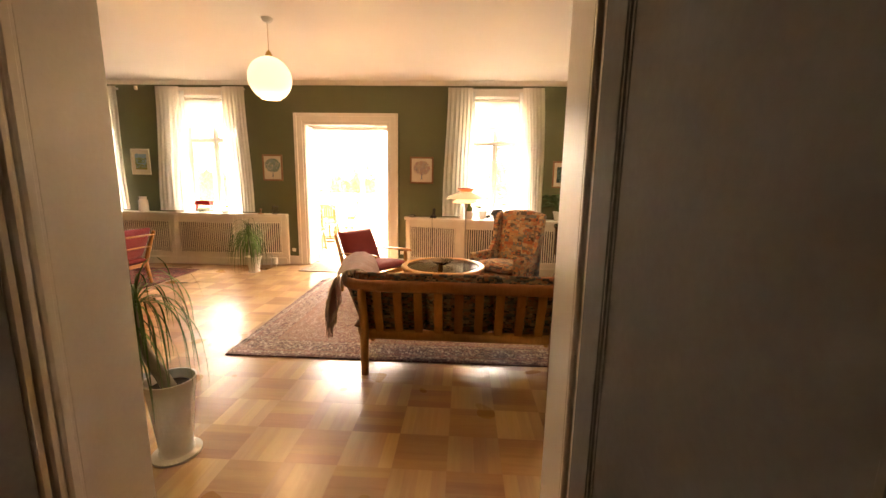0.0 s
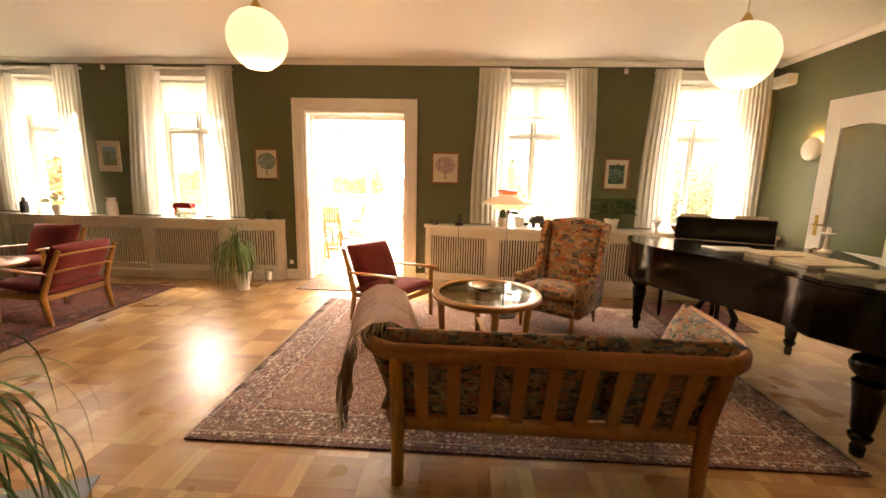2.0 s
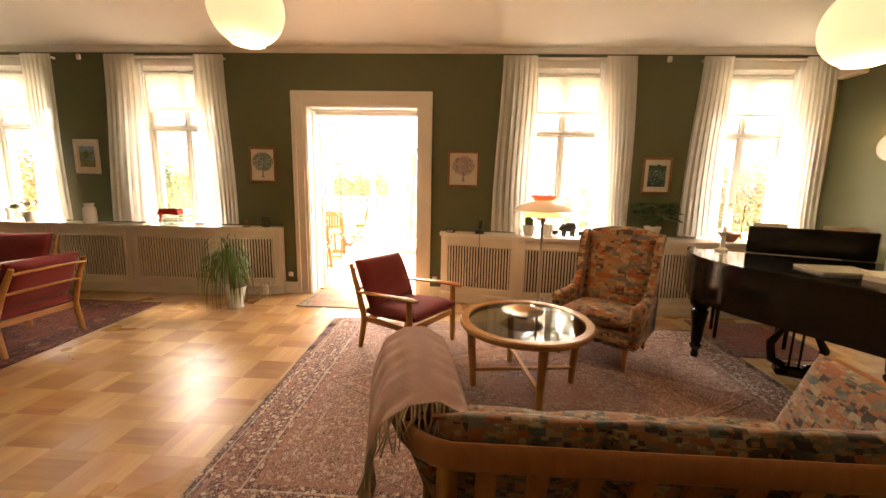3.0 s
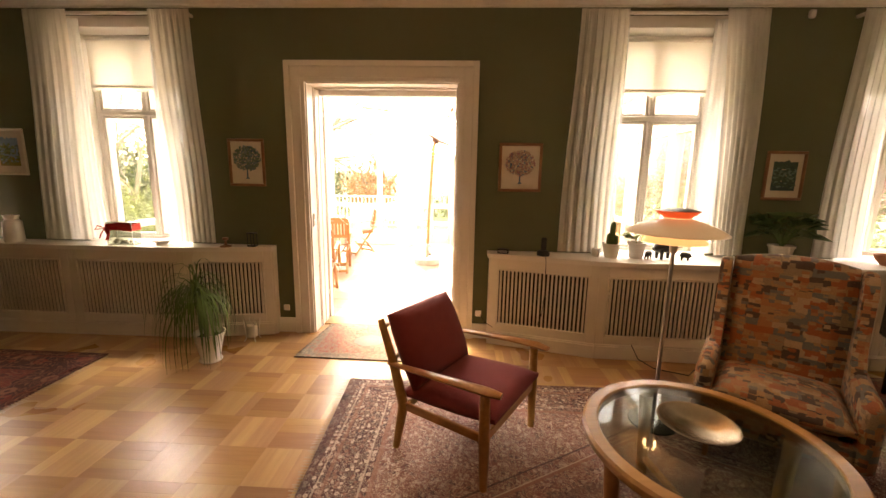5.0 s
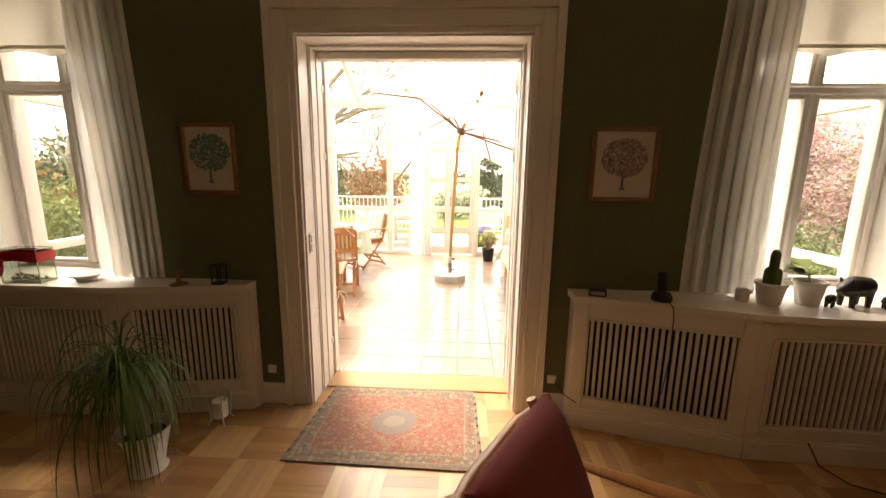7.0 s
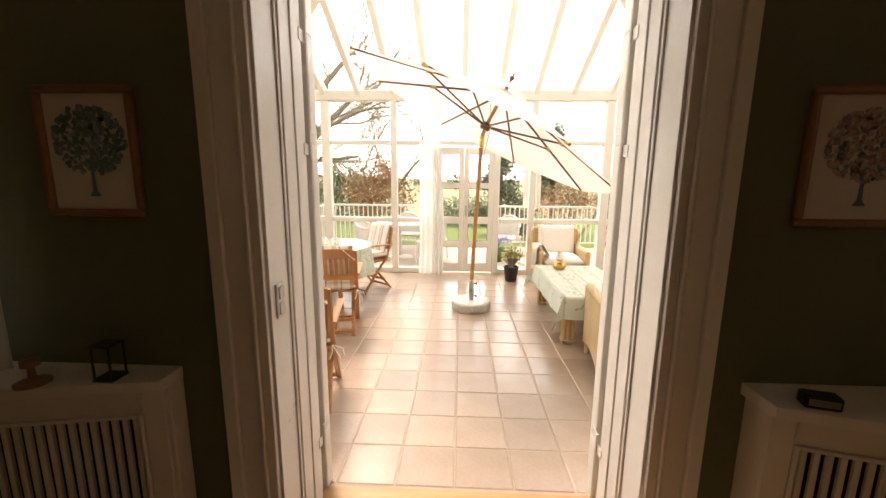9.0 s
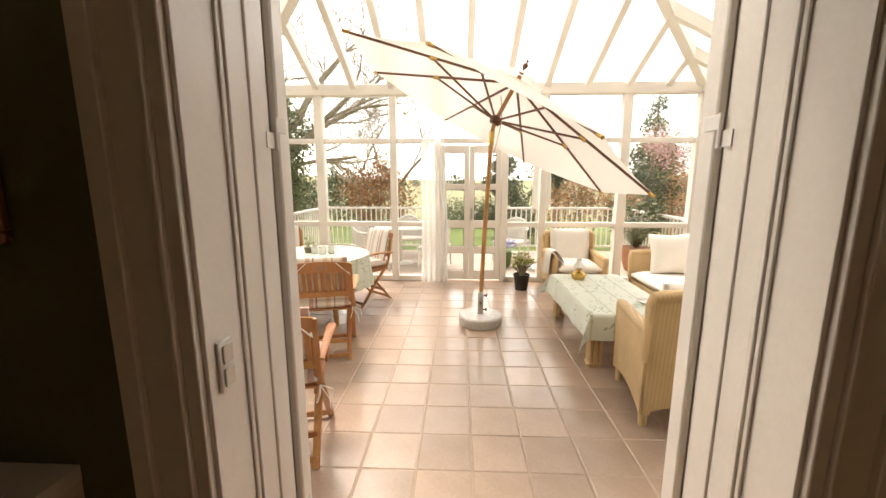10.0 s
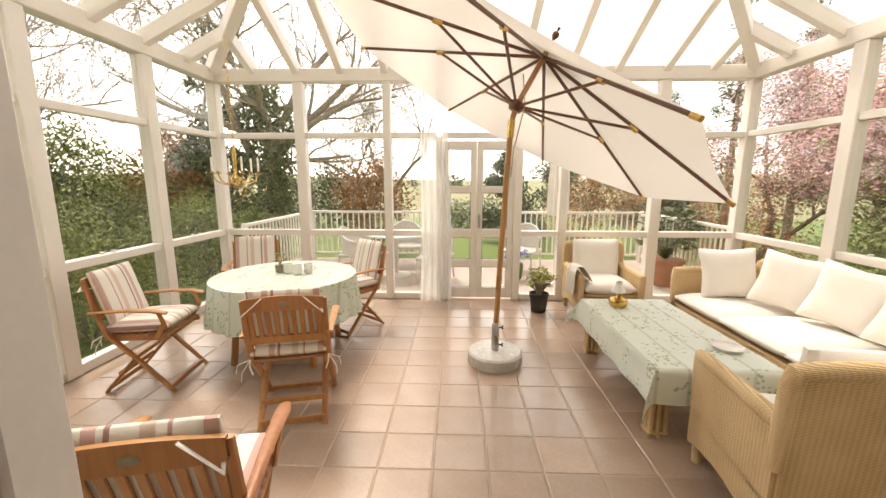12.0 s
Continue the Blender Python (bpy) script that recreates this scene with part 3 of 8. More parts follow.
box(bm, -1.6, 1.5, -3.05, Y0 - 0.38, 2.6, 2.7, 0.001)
structure("hall_ceiling", bm, MAT["hall"], "unseen hall ceiling added in dark brown to dim the doorway", "ceiling")
bm = bm_new()
box(bm, X1 + 0.3, 6.3, 2.4, 5.2, 2.6, 2.7, 0.001)
box(bm, 6.3, 6.4, 2.4, 5.2, 0, 2.7, 0.001)
box(bm, X1 + 0.3, 6.3, 2.3, 2.4, 0, 2.7, 0.001)
box(bm, X1 + 0.3, 6.3, 5.2, 5.3, 0, 2.7, 0.001)
structure("side_room_wall", bm, MAT["trim"], "plain walls of the next room", "wall")


# cornice and skirting
def moulding(bm, a, b, inward, prof):
    """A strip from a to b in plan whose section is (distance from the wall, height)."""
    a, b, inward = V((*a, 0)), V((*b, 0)), V((*inward, 0))
    ra = [bm.verts.new(a + inward * d + V((0, 0, z))) for d, z in prof]
    rb = [bm.verts.new(b + inward * d + V((0, 0, z))) for d, z in prof]
    for i in range(len(prof)):
        j = (i + 1) % len(prof)
        bm.faces.new([ra[i], rb[i], rb[j], ra[j]])
    bm.faces.new(ra)
    bm.faces.new(rb[::-1])


CORNICE = [(0.0, 2.985), (0.012, 2.985), (0.016, 2.998), (0.035, 3.010), (0.048, 3.028), (0.062, 3.032), (0.066, 3.0445), (0.0, 3.0445)]
SKIRT = [(0.0, 0.0), (0.022, 0.0), (0.022, 0.10), (0.016, 0.115), (0.012, 0.14), (0.0, 0.145)]
bm = bm_new()
moulding(bm, (X0, Y1), (X1, Y1), (0, -1), CORNICE)
moulding(bm, (X1, Y1), (X1, Y0), (-1, 0), CORNICE)
moulding(bm, (X0, Y0), (X0, Y1), (1, 0), CORNICE)
moulding(bm, (X0, Y0), (X1, Y0), (0, 1), CORNICE)
structure("trim", bm, MAT["trim"], "white profiled plaster cornice", "cornice")
bm = bm_new()
for a, b in ((-2.82, -2.64), (-0.90, -0.74)):
    moulding(bm, (a, Y1), (b, Y1), (0, -1), SKIRT)
moulding(bm, (X1, 5.75), (X1, 4.38), (-1, 0), SKIRT)
moulding(bm, (X1, 3.24), (X1, Y0), (-1, 0), SKIRT)
moulding(bm, (X0, Y0), (X0, 5.9), (1, 0), SKIRT)
moulding(bm, (X0, Y0), (HALL[0] - 0.16, Y0), (0, 1), SKIRT)
moulding(bm, (HALL[1] + 0.16, Y0), (X1, Y0), (0, 1), SKIRT)
structure("baseboard", bm, MAT["trim"], "white painted profiled skirting", "skirting")


def casing(bm, put, u0, u1, top, w, d):
    """A stepped frame round an opening; put(u, out, z) places a point."""
    steps = [(0.0, w * 0.2, d * 0.55), (w * 0.2, w * 0.28, d * 0.85), (w * 0.28, w * 0.72, d * 0.62), (w * 0.72, w, d)]
    for a, b, t in steps:
        for lo, hi, z0, z1 in ((u0 - b, u0 - a, 0.0, top + b), (u1 + a, u1 + b, 0.0, top + b), (u0 - a, u1 + a, top + a, top + b)):
            p = [put(lo, 0.0, z0), put(hi, t, z1)]
            box(bm, min(p[0][0], p[1][0]), max(p[0][0], p[1][0]), min(p[0][1], p[1][1]), max(p[0][1], p[1][1]), z0, z1, 0.003)


def door_frame(name, opening, put, w, d, reveal, label):
    top = thing(name, (0, 0, 0), label, "door frame")
    top["kind"] = "structure"
    bm = bm_new()
    casing(bm, put, opening[0], opening[1], opening[3], w, d)
    part("casing", bm, MAT["trim"], top)
    bm = bm_new()
    reveal(bm)
    part("lining", bm, MAT["trim"], top)
    return top


def reveal_north(bm):
    a, b, _, t = DOOR
    box(bm, a, a + 0.012, Y1 - 0.005, YB, 0.0, t, 0.002)
    box(bm, b - 0.012, b, Y1 - 0.005, YB, 0.0, t, 0.002)
    box(bm, a + 0.012, b - 0.012, Y1 - 0.005, YB, t - 0.012, t, 0.002)
    for y0, y1, e in ((6.312, 6.330, 0.020), (6.330, 6.346, 0.026), (6.346, 6.431, 0.022), (6.431, 6.525, 0.028)):
        box(bm, a + 0.012, a + e, y0, y1, 0.0, t - 0.012, 0.003)
        box(bm, b - e, b - 0.012, y0, y1, 0.0, t - 0.012, 0.003)
    box(bm, a + 0.03, b - 0.03, 6.312, 6.346, t - 0.030, t - 0.012, 0.005)
    box(bm, a + 0.03, b - 0.03, 6.44, 6.525, t - 0.06, t - 0.012, 0.006)


door_frame("door_1", DOOR, lambda u, o, z: (u, Y1 - o, z), 0.175, 0.045, reveal_north, "white moulded garden door frame in a deep reveal")


def reveal_south(bm):
    y = Y0 - 0.38
    for x, e in ((HALL[0], 1), (HALL[1], -1)):
        for y0, y1, t in ((y, y + 0.03, 0.022), (y + 0.03, y + 0.055, 0.034), (y + 0.055, y + 0.075, 0.016), (y + 0.075, y + 0.11, 0.026), (y + 0.11, y + 0.13, 0.012), (y + 0.13, Y0 + 0.005, 0.006)):
            box(bm, min(x, x + e * t), max(x, x + e * t), y0, y1, 0.0, 2.41, 0.007)
    box(bm, HALL[0] + 0.03, HALL[1] - 0.03, y, Y0 + 0.005, 2.39, 2.42, 0.004)


door_frame("door_2", (*HALL, 0, 2.42), lambda u, o, z: (u, Y0 + o, z), 0.15, 0.03, reveal_south, "white moulded hall door frame")
door_frame("door_3", (3.35, 4.27, 0, 2.42), lambda u, o, z: (X1 - o, u, z), 0.13, 0.03,
           lambda bm: (box(bm, X1, X1 + 0.3, 3.35, 3.37, 0, 2.42), box(bm, X1, X1 + 0.3, 4.25, 4.27, 0, 2.42), box(bm, X1, X1 + 0.3, 3.37, 4.25, 2.40, 2.42)), "white moulded side door frame")


# ---- windows of the living room ----
def window(i, a, b):
    w = thing("window_%d" % i, (0, 0, 0), "white casement window with transom and roller blind", "window")
    w["kind"] = "structure"
    bm = bm_new()                              # reveal boards
    box(bm, a, a + 0.012, Y1 - 0.004, YB, WZ0, WZ1, 0.002)
    box(bm, b - 0.012, b, Y1 - 0.004, YB, WZ0, WZ1, 0.002)
    box(bm, a + 0.012, b - 0.012, Y1 - 0.004, YB, WZ1 - 0.012, WZ1, 0.002)
    part("window_reveal", bm, MAT["trim"], w)
    bm = bm_new()                              # head board between the curtains
    box(bm, a - 0.05, b + 0.05, Y1 - 0.022, Y1 - 0.001, WZ1 - 0.02, 2.915, 0.005)
    part("head_board", bm, MAT["trim"], w)
    y0, y1 = 6.40, 6.47
    bm = bm_new()
    box(bm, a + 0.012, a + 0.06, y0, y1, WZ0, WZ1 - 0.012, 0.005)
    box(bm, b - 0.06, b - 0.012, y0, y1, WZ0, WZ1 - 0.012, 0.005)
    box(bm, a + 0.06, b - 0.06, y0, y1, WZ1 - 0.06, WZ1 - 0.012, 0.005)
    box(bm, a + 0.06, b - 0.06, y0, y1, WZ0, WZ0 + 0.05, 0.005)
    box(bm, a + 0.06, b - 0.06, y0 - 0.01, y1, 2.10, 2.145, 0.006)
    mid = (a + b) / 2
    box(bm, mid - 0.021, mid + 0.021, y0 - 0.004, y1, WZ0 + 0.05, WZ1 - 0.06, 0.012)
    part("window_frame", bm, MAT["trim"], w)
    for x0, x1 in ((a + 0.06, mid - 0.021), (mid + 0.021, b - 0.06)):
        for z0, z1 in ((WZ0 + 0.05, 2.10), (2.145, WZ1 - 0.06)):
            bm = bm_new()                      # sash bars
            s = 0.024
            box(bm, x0, x0 + s, y0 + 0.01, y1 - 0.01, z0, z1, 0.004)
            box(bm, x1 - s, x1, y0 + 0.01, y1 - 0.01, z0, z1, 0.004)
            box(bm, x0 + s, x1 - s, y0 + 0.01, y1 - 0.01, z0, z0 + s, 0.004)
            box(bm, x0 + s, x1 - s, y0 + 0.01, y1 - 0.01, z1 - s, z1, 0.004)
            part("sash", bm, MAT["trim"], w)
            bm = bm_new()
            box(bm, x0 + s - 0.005, x1 - s + 0.005, y0 + 0.032, y0 + 0.036, z0 + s - 0.005, z1 - s + 0.005, 0.0005)
            part("pane", bm, MAT["glass"], w).visible_shadow = False
    bm = bm_new()                              # blind with a scalloped hem
    bw = b - a - 0.10

    def blind(u, v):
        hem = 2.30 + 0.032 * abs(math.sin(u * 2 * math.pi)) ** 0.8
        return V((a + 0.05 + u * bw, 6.345, WZ1 - 0.05 - (WZ1 - 0.05 - hem) * v))
    sheet(bm, blind, 36, 3)
    part("roller_blind", bm, MAT["blind"], w, "cream roller blind with scalloped hem", 0)
    bm = bm_new()
    box(bm, a + 0.048, b - 0.048, 6.338, 6.3435, 2.348, 2.372, 0.002)
    part("hem_bar", bm, MAT["blind"], w)
    bm = bm_new()
    tube(bm, [(a + 0.04, 6.345, WZ1 - 0.045), (b - 0.04, 6.345, WZ1 - 0.045)], 0.022, 10)
    part("blind_roller", bm, MAT["trim"], w)


for i, (a, b) in enumerate(WINDOWS):
    window(i + 1, a, b)


def curtain(name, top0, top1, bot0, bot1, y, z0, z1, folds, depth, material, label, group, seed):
    rnd = random.Random(seed)
    ph = [rnd.uniform(0, 6.3) for _ in range(4)]

    def fn(u, v):
        z = z1 + (z0 - z1) * v
        x = (top0 + (top1 - top0) * u) * (1 - v) + (bot0 + (bot1 - bot0) * u) * v
        amp = depth * (0.55 + 0.45 * v)
        wave = math.sin(u * folds * 2 * math.pi + ph[0] + 1.1 * math.sin(u * 5 + ph[2]) + 0.5 * math.sin(v * 3 + ph[1])) + 0.2 * math.sin(u * folds * 4.6 * math.pi + ph[2])
        gather = 0.5 * depth * math.sin(u * folds * 7 * math.pi) * max(0.0, 1 - v * 14)
        return V((x + 0.012 * math.sin(v * 5 + ph[3]), y + amp * wave * 0.7 + gather, z))
    c = thing(name, (0, 0, 0), label, "curtain", group)
    bm = bm_new()
    sheet(bm, fn, folds * 12, 22)
    part("cloth", bm, material, c, "", 80)
    return c


CURTAINS = [(-7.02, -6.70, -7.16, -6.72), (-5.97, -5.58, -5.92, -5.56), (-4.90, -4.50, -5.00, -4.53), (-3.76, -3.39, -3.68, -3.34),
            (-0.08, 0.31, -0.13, 0.30), (1.10, 1.44, 1.26, 1.50), (2.15, 2.48, 2.08, 2.50), (3.26, 3.60, 3.32, 3.68)]
for k, c in enumerate(CURTAINS):
    curtain("curtain", *c, 6.055, 0.905, 2.935, 6, 0.0105, MAT["curtain"], "cream sheer gathered curtain hanging to the sill", "living room curtains", k)
    a0, a1, b0, b1 = (c[1] - 0.10, c[1] + 0.03, c[3] - 0.10, c[3] + 0.10) if k % 2 == 0 else (c[0] - 0.06, c[0] + 0.12, c[2] - 0.17, c[2] + 0.10)
    curtain("sheer_curtain", a0, a1, b0, b1, 6.125, 0.91, 2.88, 3, 0.016, MAT["white_sheer"], "white voile curtain behind the cream one", "living room voile curtains", 40 + k)
for a, b in ((-6.98, -5.62), (-4.86, -3.43), (-0.04, 1.40), (2.19, 3.56)):
    rail = thing("curtain_rail", (0, 0, 0), "white painted curtain rail above the window", "curtain rail", "curtain rails")
    bm = bm_new()
    box(bm, a, b, 6.076, 6.10, 2.90, 2.925, 0.005)
    box(bm, a, a + 0.03, 6.10, 6.168, 2.90, 2.925, 0.004)
    box(bm, b - 0.03, b, 6.10, 6.168, 2.90, 2.925, 0.004)
    part("rail", bm, MAT["trim"], rail)


# ---- radiator cabinets with slatted grilles ----
def cabinet_unit(p0, p1, top, first, last):
    """One grille front from p0 to p1 in plan."""
    d = V((p1[0] - p0[0], p1[1] - p0[1], 0))
    L = d.length
    yaw = math.degrees(math.atan2(d.y, d.x))
    c = thing("radiator_cabinet", (p0[0], p0[1], 0), "white radiator cabinet with an upright slatted grille", "radiator cabinet", "radiator cabinets", yaw)
    bm = bm_new()
    rail = 0.075
    box(bm, 0, rail, 0, 0.03, 0.13, top, 0.004)
    box(bm, L - rail, L, 0, 0.03, 0.13, top, 0.004)
    box(bm, rail, L - rail, 0, 0.03, top - 0.10, top, 0.004)
    box(bm, rail, L - rail, 0, 0.03, 0.13, 0.20, 0.004)
    for lo, hi, z0, z1 in ((rail, rail + 0.014, 0.20, top - 0.10), (L - rail - 0.014, L - rail, 0.20, top - 0.10), (rail + 0.014, L - rail - 0.014, top - 0.114, top - 0.10), (rail + 0.014, L - rail - 0.014, 0.20, 0.214)):
        box(bm, lo, hi, -0.008, 0.02, z0, z1, 0.004)
    part("front_frame", bm, MAT["grille"], c)
    bm = bm_new()
    box(bm, 0, L, -0.018, 0.03, 0.0, 0.118, 0.006)
    box(bm, 0, L, -0.010, 0.03, 0.118, 0.132, 0.004)
    part("plinth", bm, MAT["grille"], c)
    # added sheet whose black stands for the shade inside the cabinet
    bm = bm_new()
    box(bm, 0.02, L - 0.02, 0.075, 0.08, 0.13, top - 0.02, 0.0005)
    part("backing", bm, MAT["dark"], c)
    n = max(6, int((L - 2 * rail - 0.03) / 0.0345))
    step = (L - 2 * rail - 0.03) / n
    bm = bm_new()
    box(bm, -0.009, 0.009, 0.006, 0.022, 0.214, top - 0.114, 0.002)
    me = mesh_of(bm, MAT["grille"], "slat")
    for k in range(n):
        s = new("slat", me)
        s.parent = c
        s.location = (rail + 0.015 + (k + 0.5) * step, 0, 0)
    return c


def cabinet_run(pts, top):
    for k in range(len(pts) - 1):
        cabinet_unit(pts[k], pts[k + 1], top, k == 0, k == len(pts) - 2)


CAB_TOP = 0.835
cabinet_run([(-7.38, 5.93), (-6.80, 5.93), (-5.74, 5.935), (-4.70, 5.935), (-3.58, 5.945), (-2.82, 6.085)], CAB_TOP)
cabinet_run([(-0.745, 6.05), (0.175, 5.80), (1.30, 5.76), (2.45, 5.75), (3.74, 5.75)], CAB_TOP)
for name, pts in (("west", [(-7.385, 5.90), (-3.60, 5.915), (-2.80, 6.06), (-2.80, 6.165), (-7.385, 6.165)]),
                  ("east", [(-0.765, 6.165), (-0.765, 6.02), (0.165, 5.77), (0.5, 5.735), (3.745, 5.72), (3.745, 6.165)])):
    shelf = thing("window_shelf", (0, 0, 0), "white painted shelf along the radiator cabinets", "shelf", "window shelves")
    bm = bm_new()
    prism(bm, pts, CAB_TOP, CAB_TOP + 0.012)
    cx, cy = sum(p[0] for p in pts) / len(pts), 6.165
    prism(bm, [(x, y if y > 6.1 else y - 0.012) for x, y in pts], CAB_TOP + 0.012, 0.878)
    part("board", bm, MAT["trim"], shelf, smooth=0)
    for a, b in WINDOWS:
        if (a < -3) == (name == "west"):
            bm = bm_new()
            box(bm, a + 0.0125, b - 0.0125, 6.166, 6.398, 0.862, 0.8775, 0.003)
            part("sill", bm, MAT["trim"], shelf)
    end = pts[2] if name == "west" else pts[1]
    bm = bm_new()
    x = -2.822 if name == "west" else -0.745
    box(bm, x, x + 0.02, (6.09 if name == "west" else 6.055), 6.168, 0.0, CAB_TOP, 0.003)
    part("end_panel", bm, MAT["grille"], shelf)


# ---- conservatory frame ----
CX0, CX1, CY1, CZ = -5.12, 1.66, 11.44, 2.82      # post centre lines, eaves
K = math.tan(radians(26))
conserv = thing("conservatory", (0, 0, 0), "white painted timber conservatory with glass walls and hipped glass roof", "conservatory")
conserv["kind"] = "structure"
FAR_POSTS = [(CX0, 0.13), (-4.0, 0.13), (-2.87, 0.10), (-2.20, 0.08), (-1.175, 0.10), (-0.59, 0.10), (0.585, 0.13), (CX1, 0.13)]
SIDE_Y = {CX0: [7.90, 9.10, 10.29], CX1: [7.70, 8.90, 10.10]}


def bar(bm, p, q, w, h, b=0.006):
    """A squared bar from p to q, w across and h deep below the line."""
    p, q = V(p), V(q)
    d = (q - p)
    z = d.normalized()
    x = z.cross(V((0, 0, 1))).normalized() if abs(z.z) < 0.99 else V((1, 0, 0))
    y = z.cross(x).normalized()
    m = Matrix((x, y, z)).transposed().to_4x4()
    m.translation = p
    box(bm, -w / 2, w / 2, -h / 2, h / 2, 0, d.length, b, m)


for x, w in FAR_POSTS:
    bm = bm_new()
    box(bm, x - w / 2, x + w / 2, CY1 - 0.055, CY1 + 0.075, 0, CZ if abs(x + 2.2) > 0.1 else 2.15, 0.008)
    part("post", bm, MAT["frame"], conserv)
for x, ys in SIDE_Y.items():
    for y in ys + [6.64]:
        bm = bm_new()
        box(bm, x - 0.065, x + 0.065, y - 0.07, y + 0.07, 0, CZ, 0.008)
        part("post", bm, MAT["frame"], conserv)
# rails between the posts, and the panes
RAILS = [(0.0, 0.085, 0.10), (0.87, 0.945, 0.09), (2.135, 2.205, 0.09)]


def pane_part(p, q, thick_axis, parent=conserv):
    bm = bm_new()
    lo = [min(p[i], q[i]) for i in range(3)]
    hi = [max(p[i], q[i]) for i in range(3)]
    lo[thick_axis] -= 0.003
    hi[thick_axis] += 0.003
    box(bm, lo[0], hi[0], lo[1], hi[1], lo[2], hi[2], 0.0005)
    part("pane", bm, MAT["glass"], parent).visible_shadow = False


for (xa, wa), (xb, wb) in zip(FAR_POSTS, FAR_POSTS[1:]):
    a, b = xa + wa / 2, xb - wb / 2
    is_door = abs(xa + 2.20) < 0.05
    for z0, z1, d in RAILS:
        if is_door and z0 < 2.0:
            continue
        bm = bm_new()
        box(bm, a, b, CY1 - d / 2 + 0.01, CY1 + d / 2 + 0.01, z0, z1, 0.006)
        part("rail", bm, MAT["frame"], conserv)
    for z0, z1 in ((0.085, 0.87), (0.945, 2.135), (2.205, CZ)):
        if is_door and z0 < 2.0:
            continue
        pane_part((a, CY1 + 0.02, z0), (b, CY1 + 0.02, z1), 1)
for x, ys in SIDE_Y.items():
    ys = [6.64] + ys + [CY1]
    for ya, yb in zip(ys, ys[1:]):
        a, b = ya + 0.07, yb - (0.07 if yb < CY1 else 0.055)
        for z0, z1, d in RAILS:
            bm = bm_new()
            box(bm, x - d / 2, x + d / 2, a, b, z0, z1, 0.006)
            part("rail", bm, MAT["frame"], conserv)
        for z0, z1 in ((0.085, 0.87), (0.945, 2.135), (2.205, CZ)):
            pane_part((x, a, z0), (x, b, z1), 0)
# eaves beam
bm = bm_new()
box(bm, CX0 - 0.075, CX1 + 0.075, CY1 - 0.07, CY1 + 0.09, CZ, CZ + 0.16, 0.01)
part("eaves_beam", bm, MAT["frame"], conserv)
for x in (CX0, CX1):
    bm = bm_new()
    box(bm, x - 0.075, x + 0.075, 6.58, CY1 - 0.07, CZ, CZ + 0.16, 0.01)
    part("eaves_beam", bm, MAT["frame"], conserv)
# hips, ridge, rafters
XM, S = (CX0 + CX1) / 2, (CX1 - CX0) / 2
Z0R = CZ + 0.13
apex = V((XM, CY1 - S, Z0R + K * S))
for c in ((CX0, CY1, Z0R), (CX1, CY1, Z0R)):
    bm = bm_new()
    bar(bm, c, apex, 0.12, 0.16)
    part("hip_rafter", bm, MAT["frame"], conserv)
bm = bm_new()
bar(bm, apex, (XM, 6.6, apex.z), 0.10, 0.16)
part("ridge", bm, MAT["frame"], conserv)
feet = [-4.56, -4.0, -3.44, -2.88, -2.33, -1.73, -1.16, -0.60, -0.02, 0.56, 1.11]
for x in feet:
    s = min(x - CX0, CX1 - x)
    bm = bm_new()
    bar(bm, (x, CY1, Z0R), (x, CY1 - s, Z0R + K * s), 0.085, 0.14)
    part("rafter", bm, MAT["frame"], conserv)
for y in [6.75 + 0.59 * k for k in range(8)]:
    s = min(S, CY1 - y)
    for x, sg in ((CX0, 1), (CX1, -1)):
        bm = bm_new()
        bar(bm, (x, y, Z0R), (x + sg * s, y, Z0R + K * s), 0.085, 0.14)
        part("rafter", bm, MAT["frame"], conserv)


def roof_pane(pts):
    bm = bm_new()
    up = V((0, 0, 0.035))
    lo = [bm.verts.new(V(p) + up) for p in pts]
    hi = [bm.verts.new(V(p) + up + V((0, 0, 0.006))) for p in pts]
    bm.faces.new(lo[::-1])
    bm.faces.new(hi)
    for i in range(len(pts)):
        j = (i + 1) % len(pts)
        bm.faces.new([lo[i], lo[j], hi[j], hi[i]])
    part("roof_pane", bm, MAT["glass"], conserv, smooth=0).visible_shadow = False


cuts = [CX0] + feet + [CX1]
for a, b in zip(cuts, cuts[1:]):
    sa, sb = min(a - CX0, CX1 - a), min(b - CX0, CX1 - b)
    pts = [(a, CY1, Z0R), (b, CY1, Z0R), (b, CY1 - sb, Z0R + K * sb), (a, CY1 - sa, Z0R + K * sa)]
    roof_pane([p for k, p in enumerate(pts) if not (k == 2 and sb == 0) and not (k == 3 and sa == 0)])
ys = [6.6] + [6.75 + 0.59 * k for k in range(8)] + [CY1]
for a, b in zip(ys, ys[1:]):
    for x, sg in ((CX0, 1), (CX1, -1)):
        sa, sb = min(S, CY1 - a), min(S, CY1 - b)
        pts = [(x, a, Z0R), (x, b, Z0R), (x + sg * sb, b, Z0R + K * sb), (x + sg * sa, a, Z0R + K * sa)]
        roof_pane([p for k, p in enumerate(pts) if not (k == 2 and sb == 0)])

# the house wall above and beside the living room
bm = bm_new()
box(bm, -9.5, 6.5, 6.06, YB, CEIL + 0.2, 6.4, 0.001)
box(bm, -9.5, X0 - 0.3, 6.06, YB, -0.7, CEIL + 0.2, 0.001)
box(bm, X1 + 0.3, 6.5, 6.06, YB, -0.7, CEIL + 0.2, 0.001)
structure("house_wall", bm, MAT["plaster"], "pale rendered house wall above the conservatory", "wall")
bm = bm_new()
